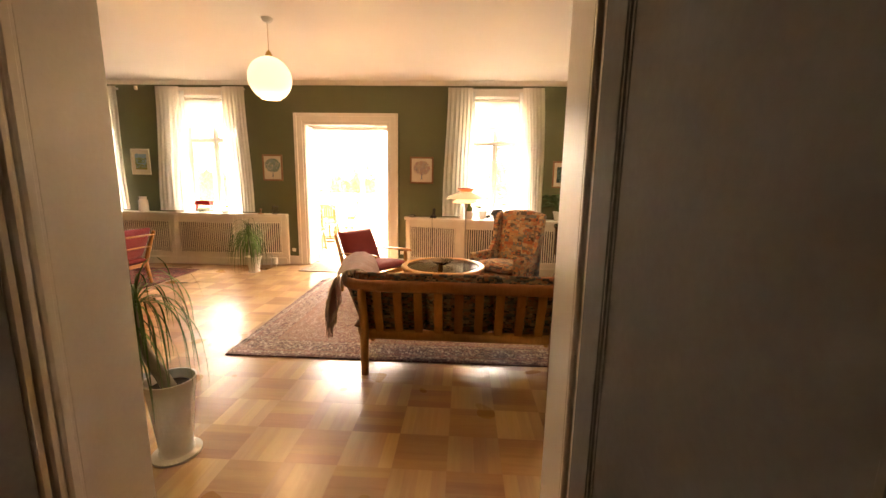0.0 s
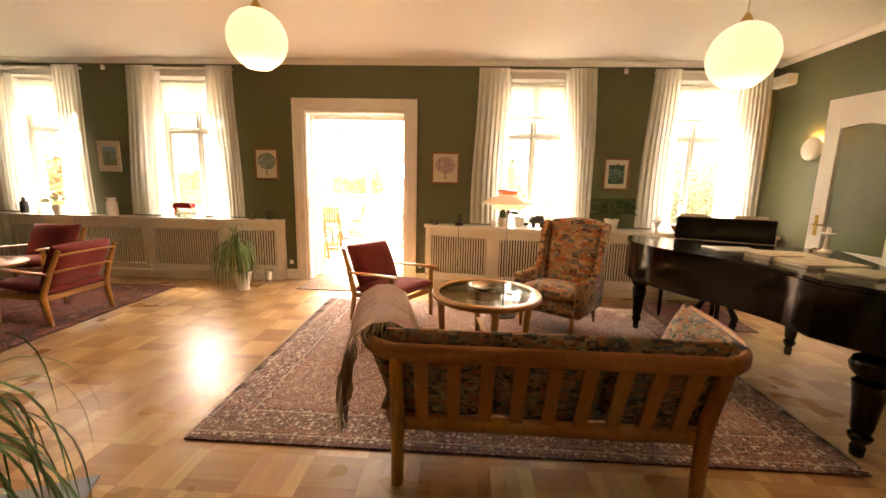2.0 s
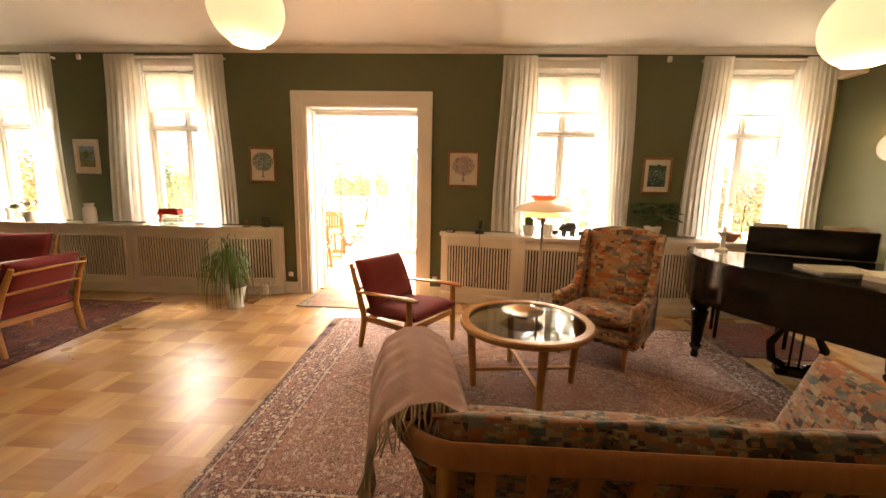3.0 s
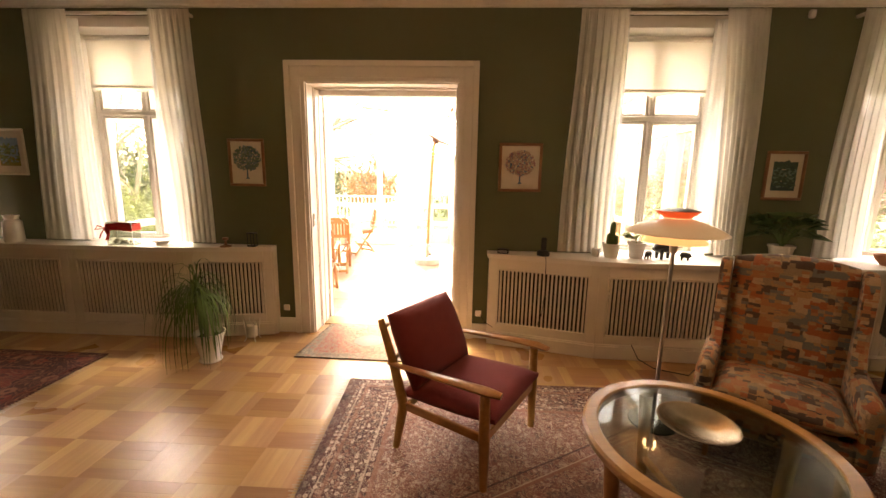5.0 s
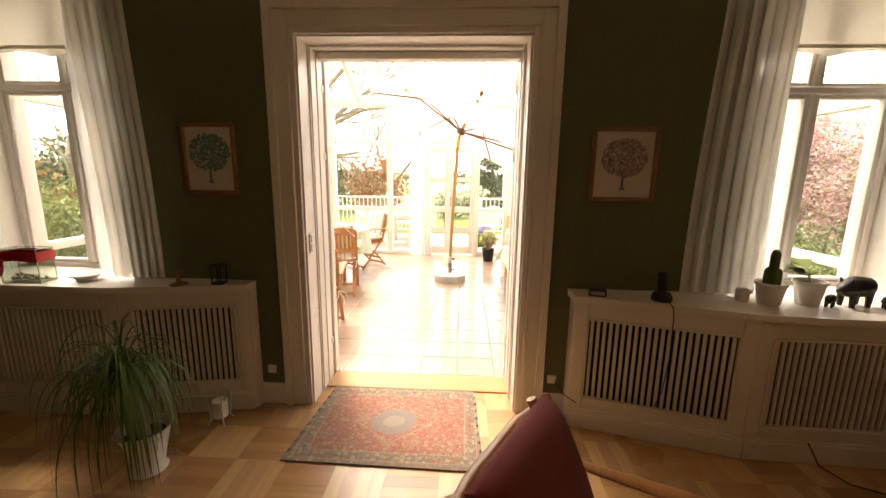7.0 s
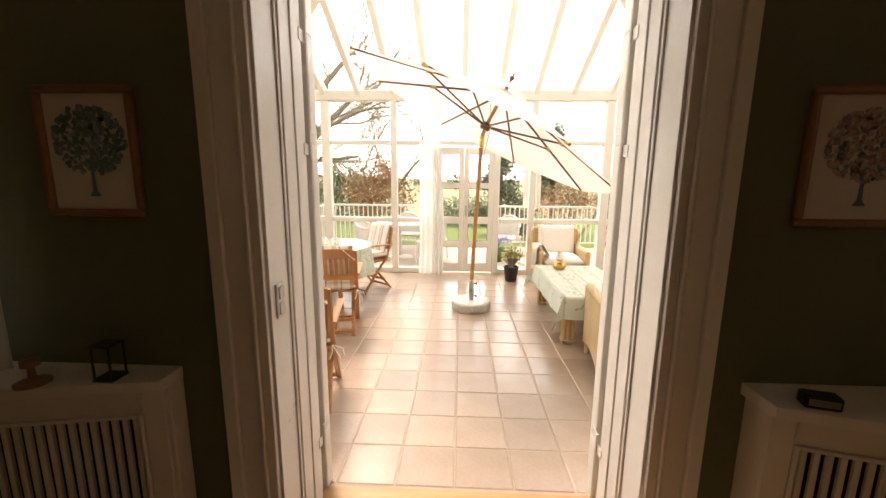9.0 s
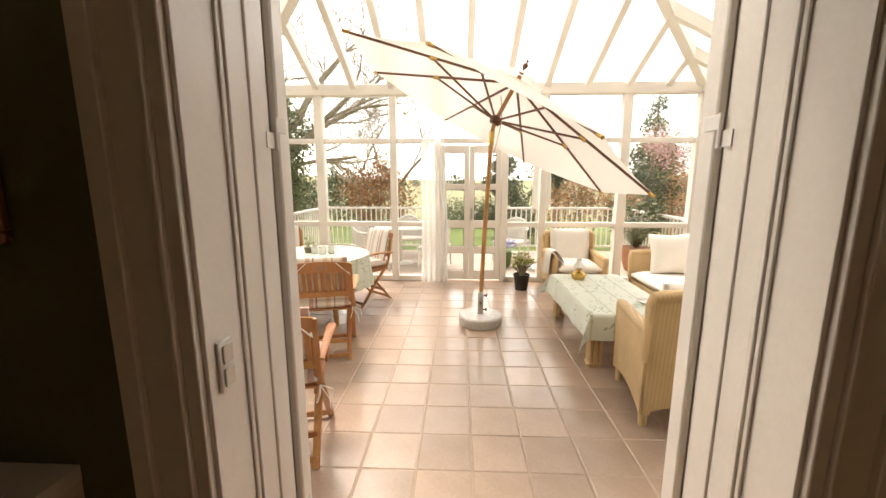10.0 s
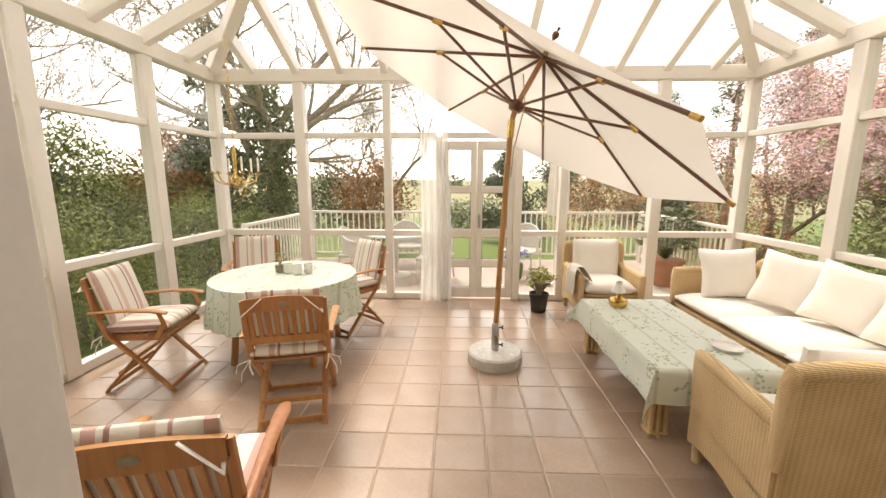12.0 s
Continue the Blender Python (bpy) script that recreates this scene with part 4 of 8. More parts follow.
for a, b in [(DOOR[0], DOOR[1])] + WINDOWS:
    z0, z1 = (0.0, DOOR[3]) if a == DOOR[0] else (WZ0, WZ1)
    box(bm, a - 0.09, a, YB, YB + 0.03, z0, z1 + 0.09, 0.005)
    box(bm, b, b + 0.09, YB, YB + 0.03, z0, z1 + 0.09, 0.005)
    box(bm, a, b, YB, YB + 0.03, z1, z1 + 0.09, 0.005)
structure("trim.001", bm, MAT["trim"], "white outer window casings", "casing")


# double door of the conservatory
def glazed_leaf(x0, x1, hinge_left):
    leaf = thing("conservatory_door", (0, 0, 0), "closed narrow white glazed door leaf with four panes", "door", "conservatory door leaves")
    y0, y1, s = CY1 - 0.02, CY1 + 0.035, 0.075
    zs = [0.03, 0.17, 0.45, 0.56, 0.85, 0.97, 1.44, 1.53, 1.99, 2.10]
    bm = bm_new()
    box(bm, x0, x0 + s, y0, y1, zs[0], zs[-1], 0.006)
    box(bm, x1 - s, x1, y0, y1, zs[0], zs[-1], 0.006)
    for a, b in zip(zs[0::2], zs[1::2]):
        box(bm, x0 + s, x1 - s, y0, y1, a, b, 0.005)
    part("door_frame", bm, MAT["frame"], leaf)
    for a, b in zip(zs[1:-1:2], zs[2::2]):
        bm = bm_new()
        box(bm, x0 + s - 0.004, x1 - s + 0.004, y0 + 0.025, y0 + 0.03, a - 0.004, b + 0.004, 0.0005)
        part("pane", bm, MAT["glass"], leaf).visible_shadow = False
        bm = bm_new()
        for lo, hi, za, zb in ((x0 + s, x0 + s + 0.006, a, b), (x1 - s - 0.006, x1 - s, a, b), (x0 + s, x1 - s, a, a + 0.006), (x0 + s, x1 - s, b - 0.006, b)):
            box(bm, lo, hi, y0 + 0.015, y0 + 0.024, za, zb, 0.001)
        part("gasket", bm, MAT["black"], leaf)
    if hinge_left:
        return
    bm = bm_new()
    box(bm, x0 + 0.018, x0 + 0.05, y0 - 0.008, y0, 0.98, 1.16, 0.003)
    tube(bm, [(x0 + 0.034, y0 - 0.008, 1.10), (x0 + 0.034, y0 - 0.05, 1.10), (x0 + 0.13, y0 - 0.05, 1.10)], 0.009, 8)
    part("handle", bm, MAT["steel"], leaf, "steel lever handle")


glazed_leaf(-2.155, -1.712, True)
glazed_leaf(-1.708, -1.23, False)

# ---- ground, terrace ----
bm = bm_new()
sheet(bm, lambda u, v: V((-2 + (u - 0.5) * 44, 4 + v * 34 - 8, -0.62 + 0.05 * noise.noise((u * 9, v * 9, 0)))), 30, 30)
structure("ground", bm, MAT["grass"], "mown green lawn round the house", "lawn")
bm = bm_new()
quad(bm, (-900, -300, -0.9), (900, -300, -0.9), (900, 1500, -0.9), (-900, 1500, -0.9))
structure("ground.001", bm, MAT["field"], "farmland reaching to the horizon", "field")
bm = bm_new()
box(bm, -5.4, 2.1, 11.52, 14.35, -0.8, -0.02, 0.01)
structure("pavement", bm, MAT["deck"], "pale concrete terrace outside the conservatory", "terrace")
bm = bm_new()
box(bm, -5.3, 1.85, 6.56, 11.52, -0.8, -0.0045, 0.002)
structure("floor.001", bm, MAT["grout"], "clay tiled conservatory floor with pale joints", "floor")
bm = bm_new()
box(bm, X0 - 0.3, 6.4, -3.2, 6.56, -0.3, -0.0045, 0.001)
floor_base = structure("floor", bm, MAT["joint"], "oak block parquet with a satin varnish", "floor")
bm = bm_new()
box(bm, DOOR[0] + 0.0125, DOOR[1] - 0.0125, 6.38, 6.60, -0.02, 0.012, 0.004)
structure("threshold", bm, MAT["oak_sill"], "pale oak threshold in the garden doorway", "threshold")


# ---- living room: rugs ----
def rug(name, corners, material, label, fringe=None, thick=0.011):
    """A carpet over four corners (near left, near right, far right, far left)."""
    c = [V((*p, 0)) for p in corners]
    mid = sum(c, V()) / 4
    r = thing(name, (mid.x, mid.y, 0), label, "rug")

    def at(u, v):
        return (c[0] * (1 - u) + c[1] * u) * (1 - v) + (c[3] * (1 - u) + c[2] * u) * v - mid
    bm = bm_new()
    top = lambda u, v: at(u, v) + V((0, 0, thick + 0.0015 * noise.noise(at(u, v) * 5)))
    sheet(bm, top, 40, 30)
    for f in (lambda t: (t, 0), lambda t: (t, 1), lambda t: (0, t), lambda t: (1, t)):
        sheet(bm, lambda u, v, f=f: top(*f(u)) if v > 0.5 else at(*f(u)) + V((0, 0, 0.001)), 40, 1)
    bmesh.ops.remove_doubles(bm, verts=bm.verts, dist=0.0005)
    part("carpet", bm, material, r, "", 30)
    if fringe:
        bm = bm_new()
        rnd = random.Random(5)
        for e in fringe:
            n = 130
            for k in range(n):
                t = (k + 0.5) / n
                p = at(e, t)
                out = (at(1, t) - at(0, t)).normalized() * (1 if e else -1)
                side = (at(e, 1) - at(e, 0)).normalized()
                q = p + out * rnd.uniform(0.03, 0.055) + side * rnd.uniform(-0.012, 0.012)
                w = side * 0.005
                quad(bm, p - w + V((0, 0, 0.007)), p + w + V((0, 0, 0.007)), q + w * 0.5 + V((0, 0, 0.002)), q - w * 0.5 + V((0, 0, 0.002)))
        part("fringe", bm, MAT["fringe"], r, "pale knotted fringe", 0)["kind"] = "stuff"
    return r


rug("large_rug", [(-1.74, 2.53), (1.93, 2.55), (2.03, 5.28), (-1.84, 5.26)],
    rug_mat("large_rug_wool", 1.88, 1.36, (0.30, 0.135, 0.105), (0.72, 0.58, 0.46), (0.06, 0.04, 0.048), (0.095, 0.036, 0.036), (0.36, 0.17, 0.12), (0.95, 0.55), 33),
    "large oriental rug in rust, ink blue and sand", (0, 1))
rug("seating_rug", [(-6.95, 2.75), (-3.93, 2.72), (-4.02, 5.52), (-6.95, 5.55)],
    rug_mat("seating_rug_wool", 1.5, 1.4, (0.24, 0.048, 0.032), (0.32, 0.15, 0.10), (0.035, 0.02, 0.028), (0.065, 0.02, 0.02), (0.20, 0.042, 0.03), None, 8),
    "dark red oriental rug under the red armchairs", (0, 1))
rug("door_mat", [(-2.43, 5.60), (-1.30, 5.58), (-1.33, 6.375), (-2.36, 6.385)],
    rug_mat("door_mat_wool", 0.55, 0.39, (0.36, 0.085, 0.05), (0.36, 0.30, 0.20), (0.22, 0.22, 0.20), (0.17, 0.16, 0.125), (0.40, 0.34, 0.25), (0.17, 0.15), 30, 0.95),
    "small red and sand oriental mat before the garden door")
rug("piano_rug", [(1.95, 4.66), (2.84, 4.62), (2.92, 5.55), (2.05, 5.62)],
    rug_mat("piano_rug_wool", 0.45, 0.47, (0.26, 0.04, 0.035), (0.30, 0.22, 0.17), (0.10, 0.05, 0.07), (0.14, 0.07, 0.08), (0.32, 0.24, 0.19), None, 30),
    "small red rug under the piano bench")


# ---- red easy chairs ----
def red_chair(at, turn, first=None):
    m = pose(*at, 0, 0, turn)
    if first:
        return copy_thing(first, m)
    c = thing("easy_chair", at, "oak easy chair with wine red wool cushions", "armchair", "red easy chairs", turn)
    w = 0.335
    for s in (-1, 1):
        bm = bm_new()
        tube(bm, [(s * w, 0.29, 0.0), (s * w, 0.285, 0.30), (s * w, 0.28, 0.555)], [0.021, 0.030, 0.025], 12)
        part("front_leg", bm, MAT["oakfurn"], c)
        bm = bm_new()
        tube(bm, [(s * w, -0.31, 0.0), (s * w, -0.25, 0.30), (s * w * 0.95, -0.35, 0.56), (s * w * 0.90, -0.455, 0.775)], [0.021, 0.032, 0.027, 0.021], 12)
        part("back_leg", bm, MAT["oakfurn"], c)
        bm = bm_new()
        tube(bm, [(s * w, -0.36, 0.535), (s * (w + 0.008), -0.15, 0.55), (s * (w + 0.015), 0.10, 0.568), (s * (w + 0.012), 0.30, 0.575), (s * w, 0.37, 0.57)], [0.019, 0.027, 0.034, 0.038, 0.026], 12, flat=0.5)
        part("armrest", bm, MAT["oakfurn"], c)
        bm = bm_new()
        box(bm, s * w - 0.011, s * w + 0.011, -0.26, 0.28, 0.275, 0.325, 0.005)
        part("side_rail", bm, MAT["oakfurn"], c)
    for y, z, nm in ((0.285, 0.30, "front_rail"), (-0.255, 0.28, "back_rail")):
        bm = bm_new()
        box(bm, -w, w, y - 0.011, y + 0.011, z - 0.025, z + 0.03, 0.005)
        part(nm, bm, MAT["oakfurn"], c)
    for y, z in ((-0.36, 0.56), (-0.445, 0.735)):
        bm = bm_new()
        tube(bm, [(-w * 0.9, y, z - 0.01), (-w * 0.5, y - 0.02, z), (w * 0.5, y - 0.02, z), (w * 0.9, y, z - 0.01)], 0.024, 10, flat=0.5)
        part("back_slat", bm, MAT["oakfurn"], c)
    bm = bm_new()
    cushion(bm, 0.62, 0.62, 0.135, pose(0, 0.02, 0.375, 4, 0, 0), 16, 0.9)
    part("seat_cushion", bm, MAT["red"], c, "wine red wool seat cushion", 60)
    bm = bm_new()
    cushion(bm, 0.60, 0.47, 0.18, pose(0, -0.295, 0.605, 115, 0, 0), 16, 0.9)
    part("back_cushion", bm, MAT["red"], c, "wine red wool back cushion", 60)
    for o in c.children:
        o.data.transform(Matrix.Scale(0.95, 4))
    return c


chair = red_chair((-0.95, 4.635, 0.006), -121.3)
red_chair((-4.40, 4.32, 0.006), 88, chair)
red_chair((-5.62, 5.22, 0.006), -172, chair)

t = thing("side_table", (-5.42, 4.42, 0.006), "low oak side table with rounded top", "table", "", 8)
bm = bm_new()
tube(bm, [(0, 0, 0.455), (0, 0, 0.462), (0, 0, 0.485), (0, 0, 0.492)], [0.42, 0.43, 0.43, 0.42], 40)
part("tabletop", bm, MAT["oakfurn"], t)
for a in (45, 135, 225, 315):
    bm = bm_new()
    tube(bm, [(0.36 * math.cos(radians(a)), 0.36 * math.sin(radians(a)), 0.0), (0.28 * math.cos(radians(a)), 0.28 * math.sin(radians(a)), 0.457)], [0.013, 0.021], 10)
    part("leg", bm, MAT["oakfurn"], t)

# reading lamp by the red chairs
t = thing("reading_lamp", (-6.15, 4.95, 0.006), "brass floor lamp with a pleated cream shade", "floor lamp")
bm = bm_new()
lathe(bm, [(0.13, 0), (0.13, 0.012), (0.03, 0.03), (0.012, 0.05), (0.011, 1.16)], 20)
part("stand", bm, MAT["brass"], t)
bm = bm_new()
lathe(bm, [(0.235, 1.14), (0.20, 1.24), (0.15, 1.35), (0.10, 1.42)], 36, close=False)
part("shade", bm, MAT["blind"], t, "cream cloth shade", 30)

# ---- wing chair ----
t = thing("wing_chair", (0.79, 4.63, 0.011), "high wing chair in woven patchwork upholstery on beech legs", "armchair", "", 143.1)


bm = bm_new()                                  # padded back with a gently crowned top
BACK = pose(0, -0.285, 0.36, 10, 0, 0)
rows = []
for k in range(13):
    u = -1 + k / 6
    top, pad = 0.715 + 0.04 * (1 - u * u), 0.055 + 0.03 * (1 - u ** 4)
    side = [(-0.06, 0.02), (-0.06, top - 0.04), (-0.045, top - 0.012), (-0.015, top), (0.02, top - 0.005), (pad - 0.012, top - 0.035), (pad - 0.004, top - 0.09), (pad, 0.36), (pad, 0.02)]
    rows.append([bm.verts.new(BACK @ V((0.29 * u, y, z))) for y, z in side])
for p, q in zip(rows, rows[1:]):
    for i in range(len(p)):
        j = (i + 1) % len(p)
        bm.faces.new([p[i], p[j], q[j], q[i]])
bm.faces.new(rows[0])
bm.faces.new(rows[-1])
bmesh.ops.recalc_face_normals(bm, faces=bm.faces[:])
part("backrest", bm, MAT["patch"], t, "", 60)
bm = bm_new()
cushion(bm, 0.56, 0.60, 0.15, pose(0, 0.06, 0.39, 4, 0, 0), 12, 0.9)
part("seat_cushion", bm, MAT["patch"], t, "", 60)
bm = bm_new()
box(bm, -0.30, 0.30, -0.28, 0.33, 0.20, 0.33, 0.02)
part("seat_frame", bm, MAT["patch"], t, "", 50)
WING = [(-0.27, 0.40), (-0.395, 1.04), (-0.38, 1.06), (-0.33, 1.055), (-0.275, 1.02), (-0.235, 0.95), (-0.215, 0.82), (-0.19, 0.70), (-0.15, 0.61), (-0.08, 0.555), (-0.04, 0.40)]
for s in (-1, 1):
    bm = bm_new()                              # upholstered arm
    box(bm, s * 0.325 - 0.042, s * 0.325 + 0.042, -0.27, 0.335, 0.20, 0.555, 0.028)
    part("arm", bm, MAT["patch"], t, "", 60)
    bm = bm_new()                              # wing, swept down into the arm
    rows = []
    for off, k in ((-0.030, 0.93), (-0.020, 0.985), (0.0, 1.0), (0.020, 0.985), (0.030, 0.93)):
        cy, cz = -0.24, 0.75
        rows.append([bm.verts.new((s * (0.315 + 0.02 * (z - 0.5)) + off, cy + (y - cy) * k, cz + (z - cz) * (0.5 + 0.5 * k))) for y, z in WING])
    n = len(WING)
    for p, q in zip(rows, rows[1:]):
        for i in range(n):
            j = (i + 1) % n
            bm.faces.new([p[i], p[j], q[j], q[i]])
    bm.faces.new(rows[0])
    bm.faces.new(rows[-1])
    part("wing", bm, MAT["patch"], t, "", 50)
    for y, lean in ((0.28, 0.0), (-0.27, -0.07)):
        bm = bm_new()
        tube(bm, [(s * 0.27, y + lean, 0.0), (s * 0.27, y, 0.21)], [0.014, 0.024], 10)
        part("leg", bm, MAT["beech"], t, "beech leg")

# ---- sofa with slatted back ----
t = thing("sofa", (0.205, 2.315, 0.0), "three-seat beech sofa with slatted back and patchwork cushions", "sofa")


def back_line(s, z):
    """Point on the curved back, s from -1 to 1 along it, at height z."""
    lean = -0.11 * (z - 0.40) / 0.34
    a = abs(s)
    if a < 0.72:
        x, y = a / 0.72 * 0.70, lean
        q = 1.0
    else:
        k = (a - 0.72) / 0.28
        x = 0.70 + (0.09 + 0.36 * (z - 0.31)) * math.sin(k * math.pi / 2)
        y = lean * (1 - k) + 0.62 * k * k * (0.55 + 0.45 * k)
    return V((math.copysign(x, s), y, z))


bm = bm_new()
N = 48
tube(bm, [back_line(-1 + 2 * k / N, 0.725) for k in range(N + 1)], 0.024, 12, flat=1.8)
part("top_rail", bm, MAT["beech"], t, "steam-bent beech top rail")
bm = bm_new()
tube(bm, [back_line(-0.97 + 1.94 * k / N, 0.315) for k in range(N + 1)], 0.024, 12, flat=1.75)
part("lower_rail", bm, MAT["beech"], t)
for k in range(13):
    s = -0.91 + 1.82 * k / 12
    if abs(abs(s) - 0.72) < 0.05:
        continue
    bm = bm_new()
    p, q = back_line(s, 0.325), back_line(s, 0.71)
    d = (back_line(s + 0.02, 0.5) - back_line(s - 0.02, 0.5)).normalized() * 0.030
    n = V((-d.y, d.x, 0)).normalized() * 0.009
    vs = [bm.verts.new(b + i * d + j * n) for b in (p, q) for i, j in ((-1, -1), (1, -1), (1, 1), (-1, 1))]
    for f in ((0, 1, 2, 3), (4, 5, 6, 7), (0, 1, 5, 4), (1, 2, 6, 5), (2, 3, 7, 6), (3, 0, 4, 7)):
        bm.faces.new([vs[i] for i in f])
    part("slat", bm, MAT["beech"], t)
for s in (-1, 1):
    bm = bm_new()
    tube(bm, [(s * 0.705, 0.0, 0.0), (s * 0.705, 0.0, 0.34), (s * 0.705, -0.012, 0.42), (s * 0.70, -0.10, 0.71)], [0.030, 0.034, 0.034, 0.030], 12)
    part("back_leg", bm, MAT["beech"], t)
    bm = bm_new()
    tube(bm, [(s * 0.79, 0.62, 0.0), (s * 0.805, 0.62, 0.36), (s * 0.925, 0.62, 0.69)], [0.022, 0.032, 0.026], 12)
    part("front_leg", bm, MAT["beech"], t)
bm = bm_new()
box(bm, -0.79, 0.79, 0.60, 0.64, 0.27, 0.35, 0.008)
part("front_rail", bm, MAT["beech"], t)
for k in (-1, 0, 1):
    bm = bm_new()
    cushion(bm, 0.535, 0.62, 0.16, pose(k * 0.525, 0.35, 0.385, 3, 0, 0), 12, 0.4)
    part("seat_cushion", bm, MAT["patch_grey"], t, "", 60)
    bm = bm_new()
    cushion(bm, 0.51, 0.50, 0.15, pose(k * 0.495, 0.045, 0.572, 110, 0, 0), 12, 0.45)
    part("back_cushion", bm, MAT["patch_grey"], t, "", 60)
for s in (-1, 1):
    bm = bm_new()
    cushion(bm, 0.62, 0.38, 0.13, Matrix.Translation((s * 0.79, 0.30, 0.60)) @ Matrix.Rotation(radians(s * 84), 4, 'Z') @ Matrix.Rotation(radians(110), 4, 'X'), 12, 0.6)
    part("arm_cushion", bm, MAT["patch_grey"], t, "", 60)

# throw over the end of the sofa
t = thing("throw_blanket", (-0.675, 2.57, 0.0), "dusty pink wool throw with a fringe draped over the sofa arm", "blanket")


def drape(u, v):
    """u along the sofa arm, v from the seat over the rail to the outside."""
    prof = [(0.27, 0.50), (0.235, 0.66), (0.185, 0.80), (0.10, 0.85), (0.01, 0.845), (-0.07, 0.80), (-0.11, 0.70), (-0.12, 0.59), (-0.12, 0.48)]
    k = v * (len(prof) - 1)
    i = min(int(k), len(prof) - 2)
    f = k - i
    x = prof[i][0] * (1 - f) + prof[i + 1][0] * f
    z = prof[i][1] * (1 - f) + prof[i + 1][1] * f
    y = -0.28 + 0.56 * u
    wob = 0.012 * math.sin(u * 15 + v * 3 + 2 * math.sin(u * 4)) * (0.1 + v) + 0.003 * math.sin(u * 41)
    return V((x - wob + 0.10 * (0.5 - u), y + 0.03 * math.sin(v * 5), z - 0.07 * (1 - u) * v))


bm = bm_new()
sheet(bm, drape, 40, 36)
part("cloth", bm, MAT["throw"], t, "", 80)
bm = bm_new()
rnd = random.Random(3)
for k in range(56):
    p = drape(k / 55, 1.0)
    tube(bm, [p, p + V((rnd.uniform(-0.012, 0.008), rnd.uniform(-0.008, 0.008), -0.05)), p + V((rnd.uniform(-0.02, 0.01), rnd.uniform(-0.012, 0.012), -rnd.uniform(0.09, 0.13)))], [0.004, 0.0035, 0.002], 5)
for k in range(40):
    v = 0.35 + 0.65 * k / 39
    p = drape(0.0, v)
    tube(bm, [p, p + V((rnd.uniform(-0.01, 0.01), -0.04, -0.02)), p + V((rnd.uniform(-0.02, 0.02), -0.06, -rnd.uniform(0.06, 0.10)))], [0.004, 0.0035, 0.002], 5)
part("fringe", bm, MAT["fringe"], t, "sand coloured twisted fringe", 60)["kind"] = "stuff"

# ---- round coffee table ----
t = thing("coffee_table", (0.0, 3.98, 0.011), "round oak coffee table with a smoked glass top and crossed stretchers", "table", "", 8)
bm = bm_new()
sheet(bm, lambda u, v: (lambda a, q: V((q[0] * math.cos(a), q[0] * math.sin(a), q[1])))(2 * math.pi * u, [(0.415, 0.462), (0.468, 0.462), (0.478, 0.475), (0.478, 0.497), (0.468, 0.508), (0.42, 0.508), (0.413, 0.50), (0.413, 0.47), (0.415, 0.462)][round(v * 8)]), 64, 8, True)
part("top_ring", bm, MAT["oakfurn"], t)
bm = bm_new()
lathe(bm, [(0.416, 0.494), (0.416, 0.502)], 64)
part("glass_top", bm, MAT["tabletop"], t, "smoked glass disc")
for a in (0, 90, 180, 270):
    c, s = math.cos(radians(a)), math.sin(radians(a))
    bm = bm_new()
    tube(bm, [(0.37 * c, 0.37 * s, 0), (0.40 * c, 0.40 * s, 0.465)], [0.024, 0.032], 12)
    part("leg", bm, MAT["oakfurn"], t)
for a in (0, 90):
    bm = bm_new()
    box(bm, -0.37, 0.37, -0.016, 0.016, 0.11 + a / 90 * 0.012, 0.135 + a / 90 * 0.012, 0.005, pose(0, 0, 0, 0, 0, a))
    part("stretcher", bm, MAT["oakfurn"], t)
t = thing("metal_dish", (-0.02, 4.02, 0.514), "shallow warm pewter fruit dish on the coffee table", "dish")
bm = bm_new()
lathe(bm, [(0.05, 0), (0.05, 0.008), (0.03, 0.012), (0.09, 0.02), (0.135, 0.045), (0.150, 0.049), (0.152, 0.052), (0.136, 0.050), (0.092, 0.027), (0.02, 0.02)], 36)
part("bowl", bm, MAT["pewter"], t)

# ---- floor lamp with three shades ----
t = thing("floor_lamp", (0.25, 4.86, 0.011), "steel floor lamp with layered white and red shades, lit", "floor lamp")
bm = bm_new()
lathe(bm, [(0.14, 0), (0.14, 0.012), (0.03, 0.018), (0.012, 0.03)], 32)
part("base", bm, MAT["black"], t)
bm = bm_new()
lathe(bm, [(0.011, 0.018), (0.011, 1.08), (0.02, 1.09), (0.024, 1.14), (0.014, 1.15)], 14)
part("stem", bm, MAT["steel"], t)
bm = bm_new()
lathe(bm, [(0.265, 1.200), (0.263, 1.206), (0.20, 1.244), (0.12, 1.272), (0.07, 1.285), (0.07, 1.281), (0.12, 1.268), (0.20, 1.239), (0.262, 1.200)], 48, close=False)
part("shade", bm, MAT["lamp_shade"], t, "broad white enamelled shade")
bm = bm_new()
lathe(bm, [(0.17, 1.150), (0.145, 1.178), (0.075, 1.207), (0.074, 1.202), (0.143, 1.174), (0.168, 1.148)], 40, close=False)
part("lower_shade", bm, MAT["lamp_amber"], t, "small glowing lower shade")
bm = bm_new()
lathe(bm, [(0.07, 1.29), (0.115, 1.325), (0.117, 1.328), (0.06, 1.302)], 40, close=False)
part("upper_shade", bm, MAT["lamp_red"], t, "red inner top shade")
bm = bm_new()
lathe(bm, [(0.118, 1.33), (0.06, 1.342), (0.01, 1.346)], 32)
part("cap", bm, MAT["black"], t)
for o in t.children:
    o.data.transform(Matrix.Scale(1.03, 4))

